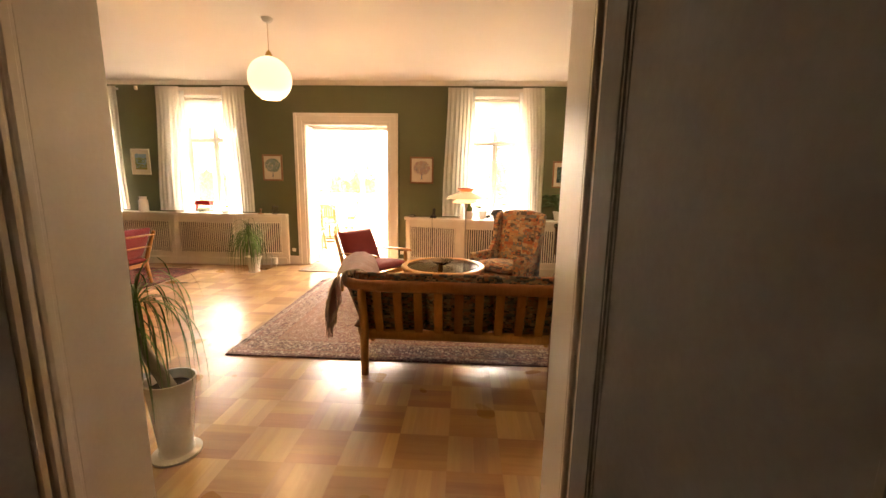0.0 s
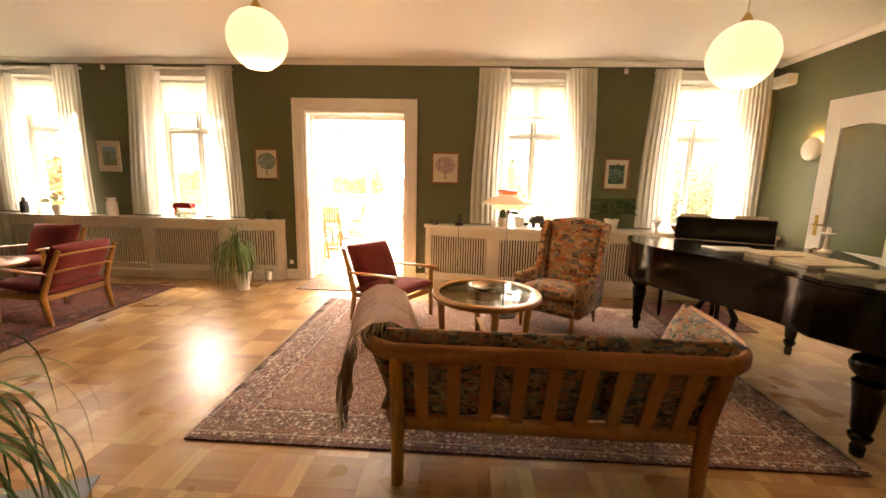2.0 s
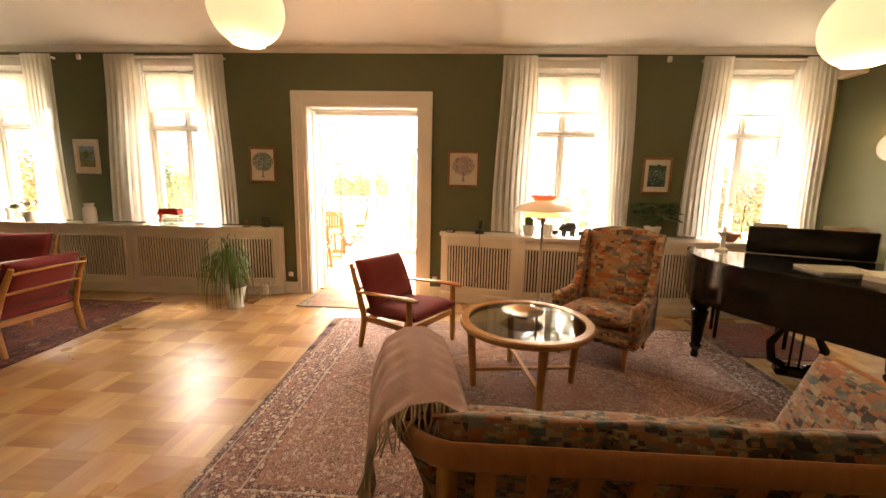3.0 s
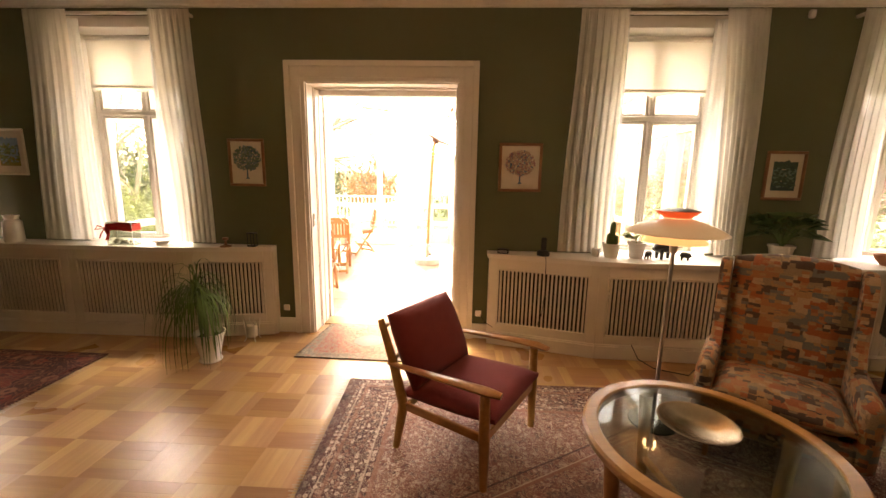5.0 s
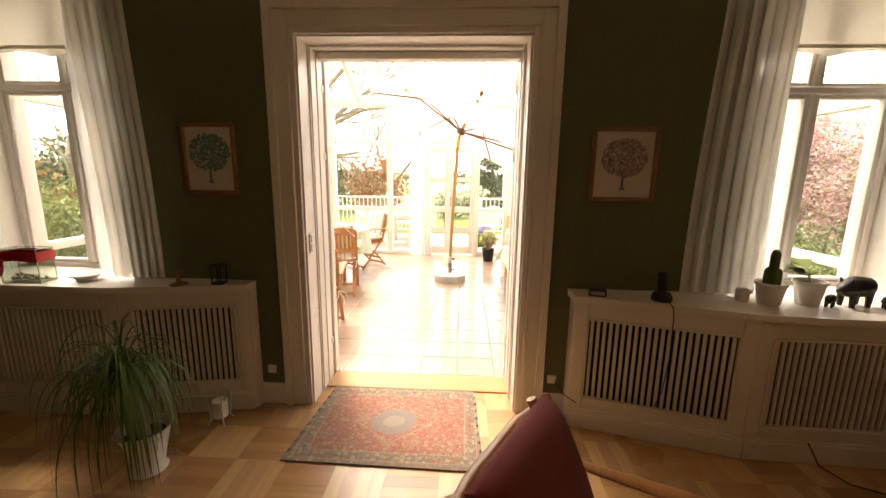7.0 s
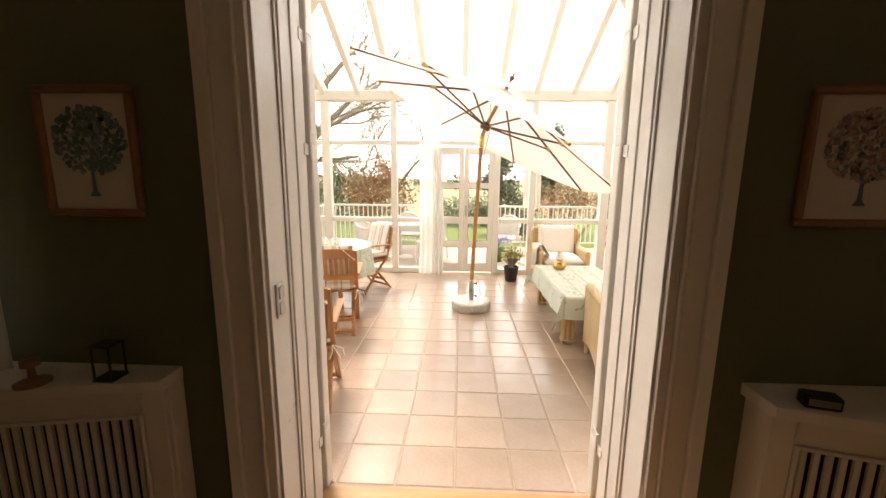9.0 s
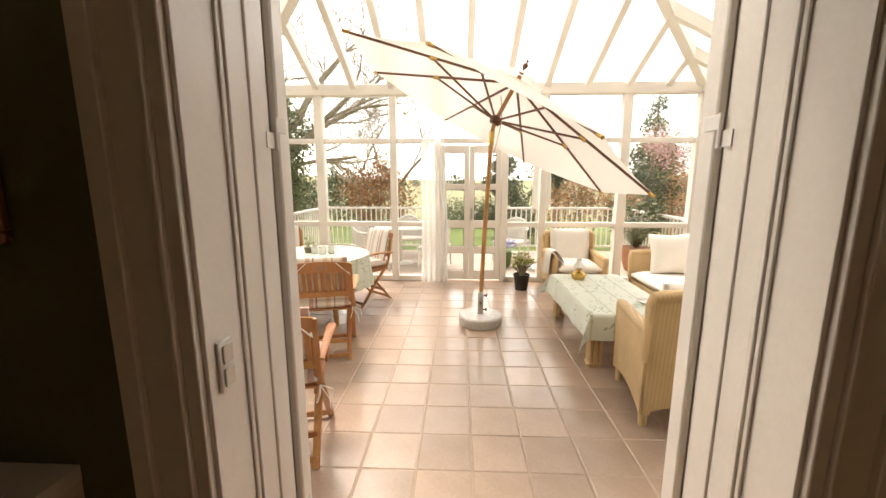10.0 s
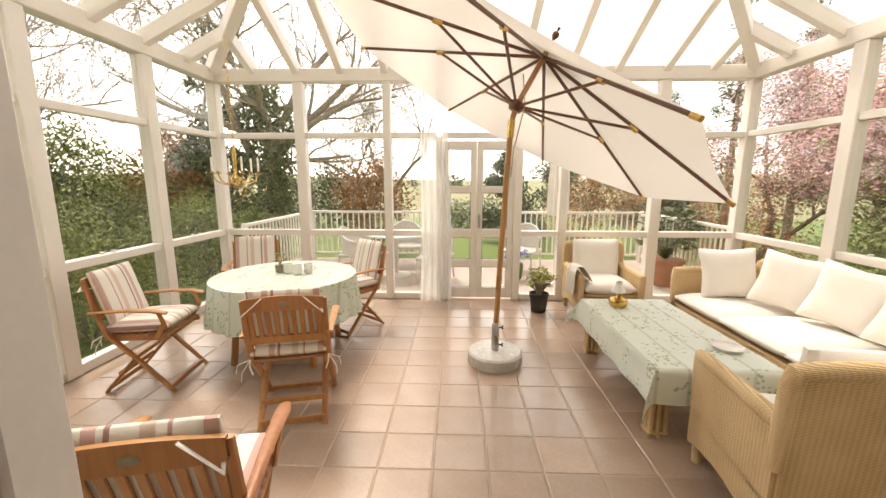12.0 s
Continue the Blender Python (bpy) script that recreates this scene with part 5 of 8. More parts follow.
# ---- pendants ----
for at in PENDANTS:
    t = thing("pendant_lamp", at, "lit opal glass globe pendant on a thin cord", "pendant lamp", "globe pendants")
    bm = bm_new()
    r = 0.212
    prof = [(0.085, -0.192), (0.09, -0.196), (0.098, -0.193)] + [(r * math.cos(radians(a)), 0.212 * math.sin(radians(a))) for a in range(-62, 82, 8)] + [(0.035, 0.213)]
    lathe(bm, prof, 40, close=False)
    part("globe", bm, MAT["opal"], t, "blown opal glass globe")
    bm = bm_new()
    lathe(bm, [(0.036, 0.206), (0.034, 0.23), (0.02, 0.26), (0.006, 0.275)], 20)
    part("holder", bm, MAT["brass"], t)
    bm = bm_new()
    tube(bm, [(0, 0, 0.27), (0, 0, CEIL - at[2] - 0.03)], 0.0035, 6)
    part("cord", bm, MAT["fringe"], t)
    bm = bm_new()
    lathe(bm, [(0.02, CEIL - at[2] - 0.045), (0.05, CEIL - at[2] - 0.02), (0.055, CEIL - at[2] - 0.001)], 24)
    part("ceiling_rose", bm, MAT["porcelain"], t)

# ---- grand piano ----
PM = Matrix(((0.904, -0.427, 0, 2.15), (-0.427, -0.904, 0, 4.36), (0, 0, 1, 0), (0, 0, 0, 1)))    # x along the keys, y to the tail
t = thing("grand_piano", (2.15, 4.36, 0), "black lacquered grand piano with turned legs, lid closed", "piano")


def piano_outline(grow=0.0):
    pts = [(-0.74, 0.06), (-0.74, 0.34)]
    for k in range(1, 17):
        f = k / 16
        x = -0.74 + (0.98 + 0.04) * (f - 0.55 * math.sin(2 * math.pi * f) / (2 * math.pi) * 1.2)
        y = 0.34 + 1.22 * (f ** 0.9)
        pts.append((x, y))
    x1, y1 = pts[-1]
    for k in range(1, 9):
        a = k / 8 * math.pi / 2
        pts.append((x1 + (0.80 - x1) * math.sin(a) * 0.98, y1 + 0.22 * math.sin(min(a * 1.6, math.pi / 2)) - 0.10 * (1 - math.cos(a))))
    pts += [(0.80, 1.50), (0.80, 0.06)]
    if grow:
        cx, cy = 0.15, 0.7
        pts = [(x + grow * (1 if x > cx else -1), y + grow * (1 if y > cy else -0.0)) for x, y in pts]
    return [(PM @ V((x, y, 0)) - V((2.15, 4.36, 0)))[:2] for x, y in pts]


def pbox(bm, x0, x1, y0, y1, z0, z1, b=0.006):
    m = PM.copy()
    m.translation = (0, 0, 0)
    box(bm, x0, x1, y0, y1, z0, z1, b, m)


def pp(x, y, z=0.0):
    v = PM @ V((x, y, z)) - V((2.15, 4.36, 0))
    return v


bm = bm_new()
prism(bm, piano_outline(), 0.64, 0.945)
part("case", bm, MAT["ebony"], t, "", 30)
bm = bm_new()
prism(bm, piano_outline(0.012), 0.95, 0.975)
part("lid", bm, MAT["ebony"], t, "closed lacquered lid", 30)
for x0, x1 in ((-0.74, -0.665), (0.725, 0.80)):
    bm = bm_new()
    pbox(bm, x0, x1, -0.30, 0.055, 0.62, 0.95, 0.02)
    part("cheek", bm, MAT["ebony"], t)
bm = bm_new()
pbox(bm, -0.66, 0.72, -0.29, 0.055, 0.60, 0.665)
part("key_bed", bm, MAT["ebony"], t)
bm = bm_new()
pbox(bm, -0.655, 0.715, -0.24, -0.10, 0.67, 0.70, 0.003)
part("keyboard", bm, MAT["wax"], t, "row of ivory keys")
bm = bm_new()
pbox(bm, -0.66, 0.72, -0.09, 0.055, 0.67, 0.90)
part("fallboard", bm, MAT["ebony"], t)
bm = bm_new()
pbox(bm, -0.36, 0.40, 0.02, 0.045, 0.978, 1.19, 0.03)
part("music_desk", bm, MAT["ebony"], t)


def turned_leg(bm, at, k):
    prof = [(0.03, 0.0), (0.035, 0.05), (0.028, 0.07), (0.05, 0.10), (0.055, 0.12), (0.04, 0.14), (0.05, 0.17), (0.06, 0.30), (0.075, 0.40), (0.08, 0.43), (0.06, 0.45), (0.095, 0.49), (0.105, 0.53), (0.09, 0.57), (0.06, 0.59), (0.085, 0.62), (0.085, 0.645)]
    lathe(bm, [(r * k, z) for r, z in prof], 20, at)


for p, k in (((1.60, 4.62), 0.85), ((2.73, 4.12), 0.85), ((2.02, 2.73), 1.0)):
    bm = bm_new()
    turned_leg(bm, (p[0] - 2.15, p[1] - 4.36, 0), k)
    part("leg", bm, MAT["ebony"], t, "heavy turned leg on a castor")
bm = bm_new()                                   # pedal lyre
for s in (-1, 1):
    tube(bm, [pp(0.02 + s * 0.07, 0.16, 0.64), pp(0.02 + s * 0.085, 0.16, 0.45), pp(0.02 + s * 0.16, 0.16, 0.30), pp(0.02 + s * 0.14, 0.16, 0.17), pp(0.02 + s * 0.04, 0.16, 0.12)], [0.02, 0.02, 0.03, 0.032, 0.03], 10)
    tube(bm, [pp(0.02 + s * 0.03, 0.16, 0.13), pp(0.02 + s * 0.03, 0.16, 0.64)], 0.008, 8)
pbox(bm, -0.10, 0.14, 0.10, 0.22, 0.06, 0.15, 0.02)
part("pedal_lyre", bm, MAT["ebony"], t)
for s in (-1, 1):
    bm = bm_new()
    tube(bm, [pp(0.02 + s * 0.04, 0.12, 0.075), pp(0.02 + s * 0.04, -0.03, 0.065)], 0.014, 8, flat=0.5)
    part("pedal", bm, MAT["brass"], t)


def on_piano(x, y, z):
    return tuple(PM @ V((x, y, 0)) + V((0, 0, z)))


for k, (x, y, w, d, hgt, rot, mt) in enumerate([(0.02, 0.62, 0.34, 0.25, 0.012, 20, "cover"), (0.32, 0.72, 0.36, 0.27, 0.02, 12, "paper"), (0.42, 1.00, 0.40, 0.30, 0.022, 28, "paper"), (0.58, 1.24, 0.30, 0.24, 0.012, 45, "cover"), (0.22, 0.86, 0.26, 0.20, 0.03, 35, "paper")]):
    b = thing("music_book", on_piano(x, y, 0.976), "printed music book lying on the piano lid", "book", "music books", -25 + rot)
    bm = bm_new()
    box(bm, -w / 2, w / 2, -d / 2, d / 2, 0.0, hgt, 0.002)
    part("paper_block", bm, MAT["wax"], b)
    bm = bm_new()
    box(bm, -w / 2 - 0.003, w / 2 + 0.003, -d / 2 - 0.003, d / 2 + 0.003, hgt, hgt + 0.003, 0.001)
    part("cover", bm, MAT[mt], b)
for k, (x, w) in enumerate(((-0.22, 0.22), (0.22, 0.24))):
    b = thing("sheet_music", on_piano(x, -0.02, 0.98), "sheet music standing behind the desk", "book", "sheet music", -25)
    bm = bm_new()
    box(bm, -w / 2, w / 2, -0.012, 0.003, 0.0, 0.235, 0.002)
    part("paper_block", bm, MAT["paper"], b)
for x, y in ((-0.52, 0.06), (0.66, 0.28)):
    b = thing("candlestick", on_piano(x, y, 0.976), "white porcelain candlestick on the piano", "candlestick", "candlesticks")
    bm = bm_new()
    lathe(bm, [(0.045, 0), (0.045, 0.012), (0.018, 0.03), (0.016, 0.12), (0.022, 0.135), (0.05, 0.15), (0.05, 0.156), (0.02, 0.158), (0.017, 0.165), (0.016, 0.20)], 20)
    part("stem", bm, MAT["porcelain"], b)

t = thing("piano_bench", (2.36, 5.10, 0.011), "black piano bench with a padded top", "bench", "", -25)
bm = bm_new()
box(bm, -0.30, 0.30, -0.17, 0.17, 0.44, 0.50, 0.015)
part("seat", bm, MAT["black"], t)
for x in (-0.27, 0.27):
    for y in (-0.14, 0.14):
        bm = bm_new()
        tube(bm, [(x, y, 0), (x, y, 0.44)], [0.015, 0.022], 10)
        part("leg", bm, MAT["ebony"], t)


# ---- pictures ----
def picture(x0, x1, z0, z1, frame_mat, tint, kind, label):
    w, hgt = x1 - x0, z1 - z0
    p = thing("picture", ((x0 + x1) / 2, Y1, (z0 + z1) / 2), label, "picture", "framed pictures")
    bm = bm_new()
    f = 0.026
    for a, b, c, d in ((-w / 2, w / 2, hgt / 2 - f, hgt / 2), (-w / 2, w / 2, -hgt / 2, -hgt / 2 + f), (-w / 2, -w / 2 + f, -hgt / 2 + f, hgt / 2 - f), (w / 2 - f, w / 2, -hgt / 2 + f, hgt / 2 - f)):
        box(bm, a, b, -0.028, -0.002, c, d, 0.007)
    part("frame", bm, frame_mat, p)
    bm = bm_new()
    box(bm, -w / 2 + f, w / 2 - f, -0.012, -0.004, -hgt / 2 + f, hgt / 2 - f, 0.001)
    part("mount", bm, MAT["mount"], p)
    rnd = random.Random(int(x0 * 100))
    mats = [surf("print_ink_%d_%d" % (round(x0 * 100), k), c, tuple(min(1, 1.3 * v) for v in c), 20, 0.7, 0.0) for k, c in enumerate(tint)]
    if kind == "tree":
        bm = bm_new()
        for s in (0,):
            pts = [(-0.05, -0.34), (0.05, -0.34), (0.018, -0.30), (0.012, -0.14), (0.06, -0.02), (0.02, -0.06), (0.0, -0.03), (-0.03, -0.06), (-0.06, -0.01), (-0.014, -0.14), (-0.02, -0.30)]
            bm.faces.new([bm.verts.new((a * hgt, -0.0135, b * hgt)) for a, b in pts])
        part("printed_trunk", bm, mats[0], p, "", 0)
        for mi in range(len(mats)):
            bm = bm_new()
            for k in range(170):
                a, r = rnd.uniform(0, 6.28), math.sqrt(rnd.random())
                if r > 1:
                    continue
                cx, cz = r * math.cos(a) * 0.30 * hgt, (0.09 + r * math.sin(a) * 0.26) * hgt
                rr = rnd.uniform(0.0055, 0.010)
                bm.faces.new([bm.verts.new((cx + rr * math.cos(q), -0.0137 - 0.0002 * mi, cz + rr * math.sin(q))) for q in (0, 1.05, 2.1, 3.14, 4.2, 5.24)])
            part("printed_leaves", bm, mats[mi], p, "", 0)["kind"] = "stuff"
    else:
        bands = [(-0.30, -0.10), (-0.10, 0.02), (0.02, 0.14), (0.14, 0.30)]
        for (lo, hi), mt in zip(bands, mats):
            bm = bm_new()
            n = 10
            pw = 0.30 * w
            top = [V((-pw + 2 * pw * k / n, -0.0135, (hi + rnd.uniform(-0.03, 0.03)) * hgt)) for k in range(n + 1)]
            bot = [V((-pw + 2 * pw * k / n, -0.0135, lo * hgt)) for k in range(n + 1)]
            for k in range(n):
                quad(bm, bot[k] , bot[k + 1], top[k + 1], top[k])
            part("printed_scene", bm, mt, p, "", 0)
        for mi, mt in enumerate(mats):         # painted foliage over the bands
            bm = bm_new()
            for k in range(46):
                cx, cz = rnd.uniform(-0.27, 0.27) * w, rnd.triangular(-0.27, 0.22, -0.05) * hgt
                ra, rb = rnd.uniform(0.008, 0.020), rnd.uniform(0.005, 0.012)
                bm.faces.new([bm.verts.new((cx + ra * math.cos(q), -0.0138 - 0.0003 * mi, cz + rb * math.sin(q))) for q in (0, 1.05, 2.1, 3.14, 4.2, 5.24)])
            part("printed_foliage", bm, mt, p, "", 0)["kind"] = "stuff"


BLUES = [(0.09, 0.16, 0.22), (0.20, 0.29, 0.33), (0.14, 0.22, 0.17)]
PINKS = [(0.11, 0.18, 0.26), (0.34, 0.18, 0.20), (0.42, 0.33, 0.26)]
LAND = [(0.22, 0.20, 0.05), (0.10, 0.14, 0.06), (0.18, 0.26, 0.12), (0.20, 0.32, 0.45)]
WOOD = [(0.03, 0.07, 0.08), (0.06, 0.12, 0.10), (0.12, 0.22, 0.22), (0.05, 0.10, 0.08)]
picture(-3.205, -2.86, 1.437, 1.873, MAT["gilt"], BLUES, "tree", "print of a blue tree in a gilded wooden frame")
picture(-0.69, -0.30, 1.433, 1.868, MAT["gilt"], PINKS, "tree", "print of a blossoming tree in a gilded wooden frame")
picture(1.655, 2.00, 1.40, 1.83, MAT["gilt"], WOOD, "land", "print of a dark woodland lake in a thin wooden frame")
picture(-5.525, -5.185, 1.503, 1.937, MAT["mount"], LAND, "land", "landscape print in a pale frame")


# ---- wall fittings ----
t = thing("wall_sconce", (X1, 5.44, 1.92), "opal dish wall light with a warm glow behind", "wall lamp")
bm = bm_new()
lathe(bm, [(0.135, 0.045), (0.13, 0.065), (0.10, 0.09), (0.05, 0.105), (0.005, 0.11)], 36, m=Matrix.Rotation(radians(-90), 4, 'Y'))
part("dish", bm, MAT["opal_off"], t)
bm = bm_new()
lathe(bm, [(0.03, 0.0), (0.03, 0.05)], 16, m=Matrix.Rotation(radians(-90), 4, 'Y'))
part("mount", bm, MAT["brass"], t)
for x, y0, y1 in ((X1 - 0.12, 5.86, 6.15), (X0 + 0.001, 5.80, 6.10)):
    t = thing("wall_speaker", (x, y0, 2.72), "long white speaker box mounted under the cornice", "speaker", "wall speakers")
    bm = bm_new()
    box(bm, 0, 0.118, 0, y1 - y0, 0, 0.13, 0.008)
    part("cabinet", bm, MAT["trim"], t)
    bm = bm_new()
    box(bm, -0.003 if x > 0 else 0.118, 0.0 if x > 0 else 0.121, 0.012, y1 - y0 - 0.012, 0.012, 0.118, 0.001)
    part("grille_cloth", bm, MAT["mount"], t)
for x in (1.83, -5.30):
    t = thing("alarm_detector", (x, Y1, 2.93), "small white alarm detector under the cornice", "detector", "alarm detectors")
    bm = bm_new()
    box(bm, -0.025, 0.025, -0.04, -0.001, -0.035, 0.03, 0.01)
    part("housing", bm, MAT["porcelain"], t)
for x in (-2.73, -0.83):
    t = thing("wall_socket", (x, Y1, 0.25), "white wall socket low on the green wall", "socket", "wall sockets")
    bm = bm_new()
    box(bm, -0.03, 0.03, -0.016, -0.001, -0.03, 0.03, 0.005)
    part("plate", bm, MAT["porcelain"], t)
t = thing("light_switch", (DOOR[0] + 0.012, 6.225, 1.125), "double light switch in the door reveal", "switch")
bm = bm_new()
box(bm, 0.001, 0.010, -0.03, 0.03, -0.065, 0.065, 0.003)
part("plate", bm, MAT["porcelain"], t)
for dz in (-0.03, 0.03):
    bm = bm_new()
    box(bm, 0.010, 0.016, -0.02, 0.02, dz - 0.024, dz + 0.024, 0.003)
    part("rocker", bm, MAT["mount"], t)

# open side door with a shaped pane
t = thing("side_door", (X1 - 0.03, 4.28, 0.0), "white panelled door with a shaped glass pane, folded back open", "door", "", 9)
Hd, Wd = 2.385, 0.86


def door_shape(u):
    return 2.03 + 0.075 * (0.5 - 0.5 * math.cos(math.pi * min(1.0, u * 1.6))) - 0.02 * max(0.0, u - 0.75) / 0.25


bm = bm_new()
box(bm, -0.045, 0, 0, 0.15, 0.01, Hd, 0.004)
box(bm, -0.045, 0, Wd - 0.15, Wd, 0.01, Hd, 0.004)
box(bm, -0.045, 0, 0.15, Wd - 0.15, 0.01, 0.85, 0.004)
n = 16
for x in (-0.045, 0.0):
    sheet(bm, lambda u, v, x=x: V((x, 0.15 + (Wd - 0.30) * u, door_shape(u) * (1 - v) + Hd * v)), n, 1)
sheet(bm, lambda u, v: V((-0.045 * v, 0.15 + (Wd - 0.30) * u, door_shape(u))), n, 1)
sheet(bm, lambda u, v: V((-0.045 * v, 0.15 + (Wd - 0.30) * u, Hd)), n, 1)
part("leaf", bm, MAT["trim"], t)
bm = bm_new()
sheet(bm, lambda u, v: V((-0.024, 0.14 + (Wd - 0.28) * u, 0.84 * (1 - v) + (door_shape(u) + 0.01) * v)), n, 1)
part("pane", bm, pane_glass("door_glass", (0.93, 0.95, 0.92)), t, "", 0)
bm = bm_new()
box(bm, -0.052, -0.044, Wd - 0.10, Wd - 0.06, 0.98, 1.20, 0.004)
tube(bm, [(-0.05, Wd - 0.08, 1.10), (-0.09, Wd - 0.08, 1.10), (-0.09, Wd - 0.20, 1.10)], 0.009, 8)
part("handle", bm, MAT["brass"], t, "brass lever handle")


# folded back hall door leaves, white ones with the hall's shade in their colour
def panel_door(name, at, turn, width, label):
    d = thing(name, at, label, "door", "hall door leaves", turn)
    bm = bm_new()
    s, hd = 0.12, 2.385
    box(bm, 0, 0.042, 0, s, 0.01, hd, 0.004)
    box(bm, 0, 0.042, width - s, width, 0.01, hd, 0.004)
    for a, b in ((0.01, 0.20), (2.25, hd)):
        box(bm, 0, 0.042, s, width - s, a, b, 0.004)
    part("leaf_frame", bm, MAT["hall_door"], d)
    for a, b in ((0.20, 2.25),):
        bm = bm_new()
        box(bm, 0.004, 0.038, s, width - s, a, b, 0.001)
        for k in (0.0, 0.018):
            for y0, y1, z0, z1 in ((s + k, s + k + 0.016, a + k, b - k), (width - s - k - 0.016, width - s - k, a + k, b - k), (s + k + 0.016, width - s - k - 0.016, a + k, a + k + 0.016), (s + k + 0.016, width - s - k - 0.016, b - k - 0.016, b - k)):
                box(bm, 0.0005 + k * 0.1, 0.0415 - k * 0.1, y0, y1, z0, z1, 0.005)
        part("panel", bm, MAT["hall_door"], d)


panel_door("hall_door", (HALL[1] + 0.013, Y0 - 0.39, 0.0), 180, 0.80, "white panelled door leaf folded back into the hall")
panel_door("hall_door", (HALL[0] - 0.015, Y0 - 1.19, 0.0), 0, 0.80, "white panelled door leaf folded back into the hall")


# garden door leaves, folded back outside
def garden_leaf(x, s):
    d = thing("garden_door", (x, 6.60, 0.0), "white garden door leaf folded back against the house wall", "door", "garden door leaves")
    bm = bm_new()
    for a, b, z0, z1 in ((0.0, 0.10, 0.02, 2.36), (0.58, 0.68, 0.02, 2.36), (0.10, 0.58, 0.02, 0.30), (0.10, 0.58, 2.26, 2.36), (0.10, 0.58, 1.05, 1.12)):
        box(bm, min(s * a, s * b), max(s * a, s * b), 0.005, 0.055, z0, z1, 0.005)
    part("leaf_frame", bm, MAT["trim"], d)
    for z0, z1 in ((0.30, 1.05), (1.12, 2.26)):
        bm = bm_new()
        box(bm, min(s * 0.095, s * 0.585), max(s * 0.095, s * 0.585), 0.028, 0.032, z0, z1, 0.0005)
        part("pane", bm, MAT["glass"], d).visible_shadow = False
    bm = bm_new()
    box(bm, min(0, -s * 0.03), max(0, -s * 0.03), -0.018, 0.06, 0.0, 2.36, 0.006)
    part("hanging_stile", bm, MAT["trim"], d)
    for z in (0.34, 1.72, 2.17):
        bm = bm_new()
        box(bm, min(-s * 0.03, -s * 0.034), max(-s * 0.03, -s * 0.034), -0.05, 0.03, z + 0.004, z + 0.048, 0.001)
        box(bm, min(-s * 0.028, -s * 0.032), max(-s * 0.028, -s * 0.032), -0.10, -0.05, z - 0.048, z + 0.0, 0.001)
        tube(bm, [(-s * 0.036, -0.05, z - 0.05), (-s * 0.036, -0.05, z + 0.05)], 0.006, 8)
        part("hinge", bm, MAT["porcelain"], d)


garden_leaf(DOOR[0], -1)
garden_leaf(DOOR[1], 1)


# ---- plants ----
def strap_plant(name, at, pot, trunk, leaves, length, label, seed, potlabel, droop=0.10, shoot=None):
    """A ponytail palm: pot, bare stem, long arching straps."""
    rnd = random.Random(seed)
    p = thing(name, at, label, "potted plant", "ponytail palms")
    bm = bm_new()
    lathe(bm, pot, 32)
    part("pot", bm, MAT["porcelain"], p, potlabel)
    top = max(z for r, z in pot)
    bm = bm_new()
    lathe(bm, [(0.01, top - 0.05), (pot[-1][0] * 0.95, top - 0.045)], 20)
    part("soil", bm, MAT["soil"], p)
    bm = bm_new()
    tube(bm, [V((0, 0, top - 0.06))] + [V(q) for q in trunk], [0.034, 0.028, 0.019, 0.015][:len(trunk) + 1], 10)
    if shoot:                                  # a second, lower crown on a side shoot
        tube(bm, [V(q) for q in shoot], [0.024, 0.018, 0.014], 8)
    part("stem", bm, MAT["bark"], p)
    bm = bm_new()
    for k in range(leaves):
        head = V(shoot[-1]) if shoot and k % 3 == 0 else V(trunk[-1])
        a, up = rnd.uniform(0, 2 * math.pi), rnd.uniform(0.15, 1.55)
        bend = droop * rnd.uniform(0.55, 1.45)
        L = length * rnd.uniform(0.6, 1.15)
        d = V((math.cos(a), math.sin(a), 0))
        side = V((-d.y, d.x, 0)) * rnd.uniform(0.0032, 0.0056)
        pts, q, v = [], head.copy(), (d * math.cos(up) + V((0, 0, math.sin(up)))).normalized()
        n = 12
        for i in range(n + 1):
            pts.append(q.copy())
            q = q + v * (L / n)
            v = (v + V((0, 0, (-bend - 0.055 * i) * (0.8 + 0.4 * rnd.random()))) + 0.05 * V((rnd.uniform(-1, 1), rnd.uniform(-1, 1), 0))).normalized()
            if q.z < 0.02 - at[2]:
                v = d.copy()
        prev = None
        for i, q in enumerate(pts):
            w = side * (1 - (i / n) ** 3) + side * 0.08
            cur = (bm.verts.new(q - w), bm.verts.new(q + V((0, 0, -0.0015))), bm.verts.new(q + w))
            if prev:
                bm.faces.new([prev[0], prev[1], cur[1], cur[0]])
                bm.faces.new([prev[1], prev[2], cur[2], cur[1]])
            prev = cur
    part("leaves", bm, MAT["palm"], p, "long arching green leaves", 60)["kind"] = "stuff"


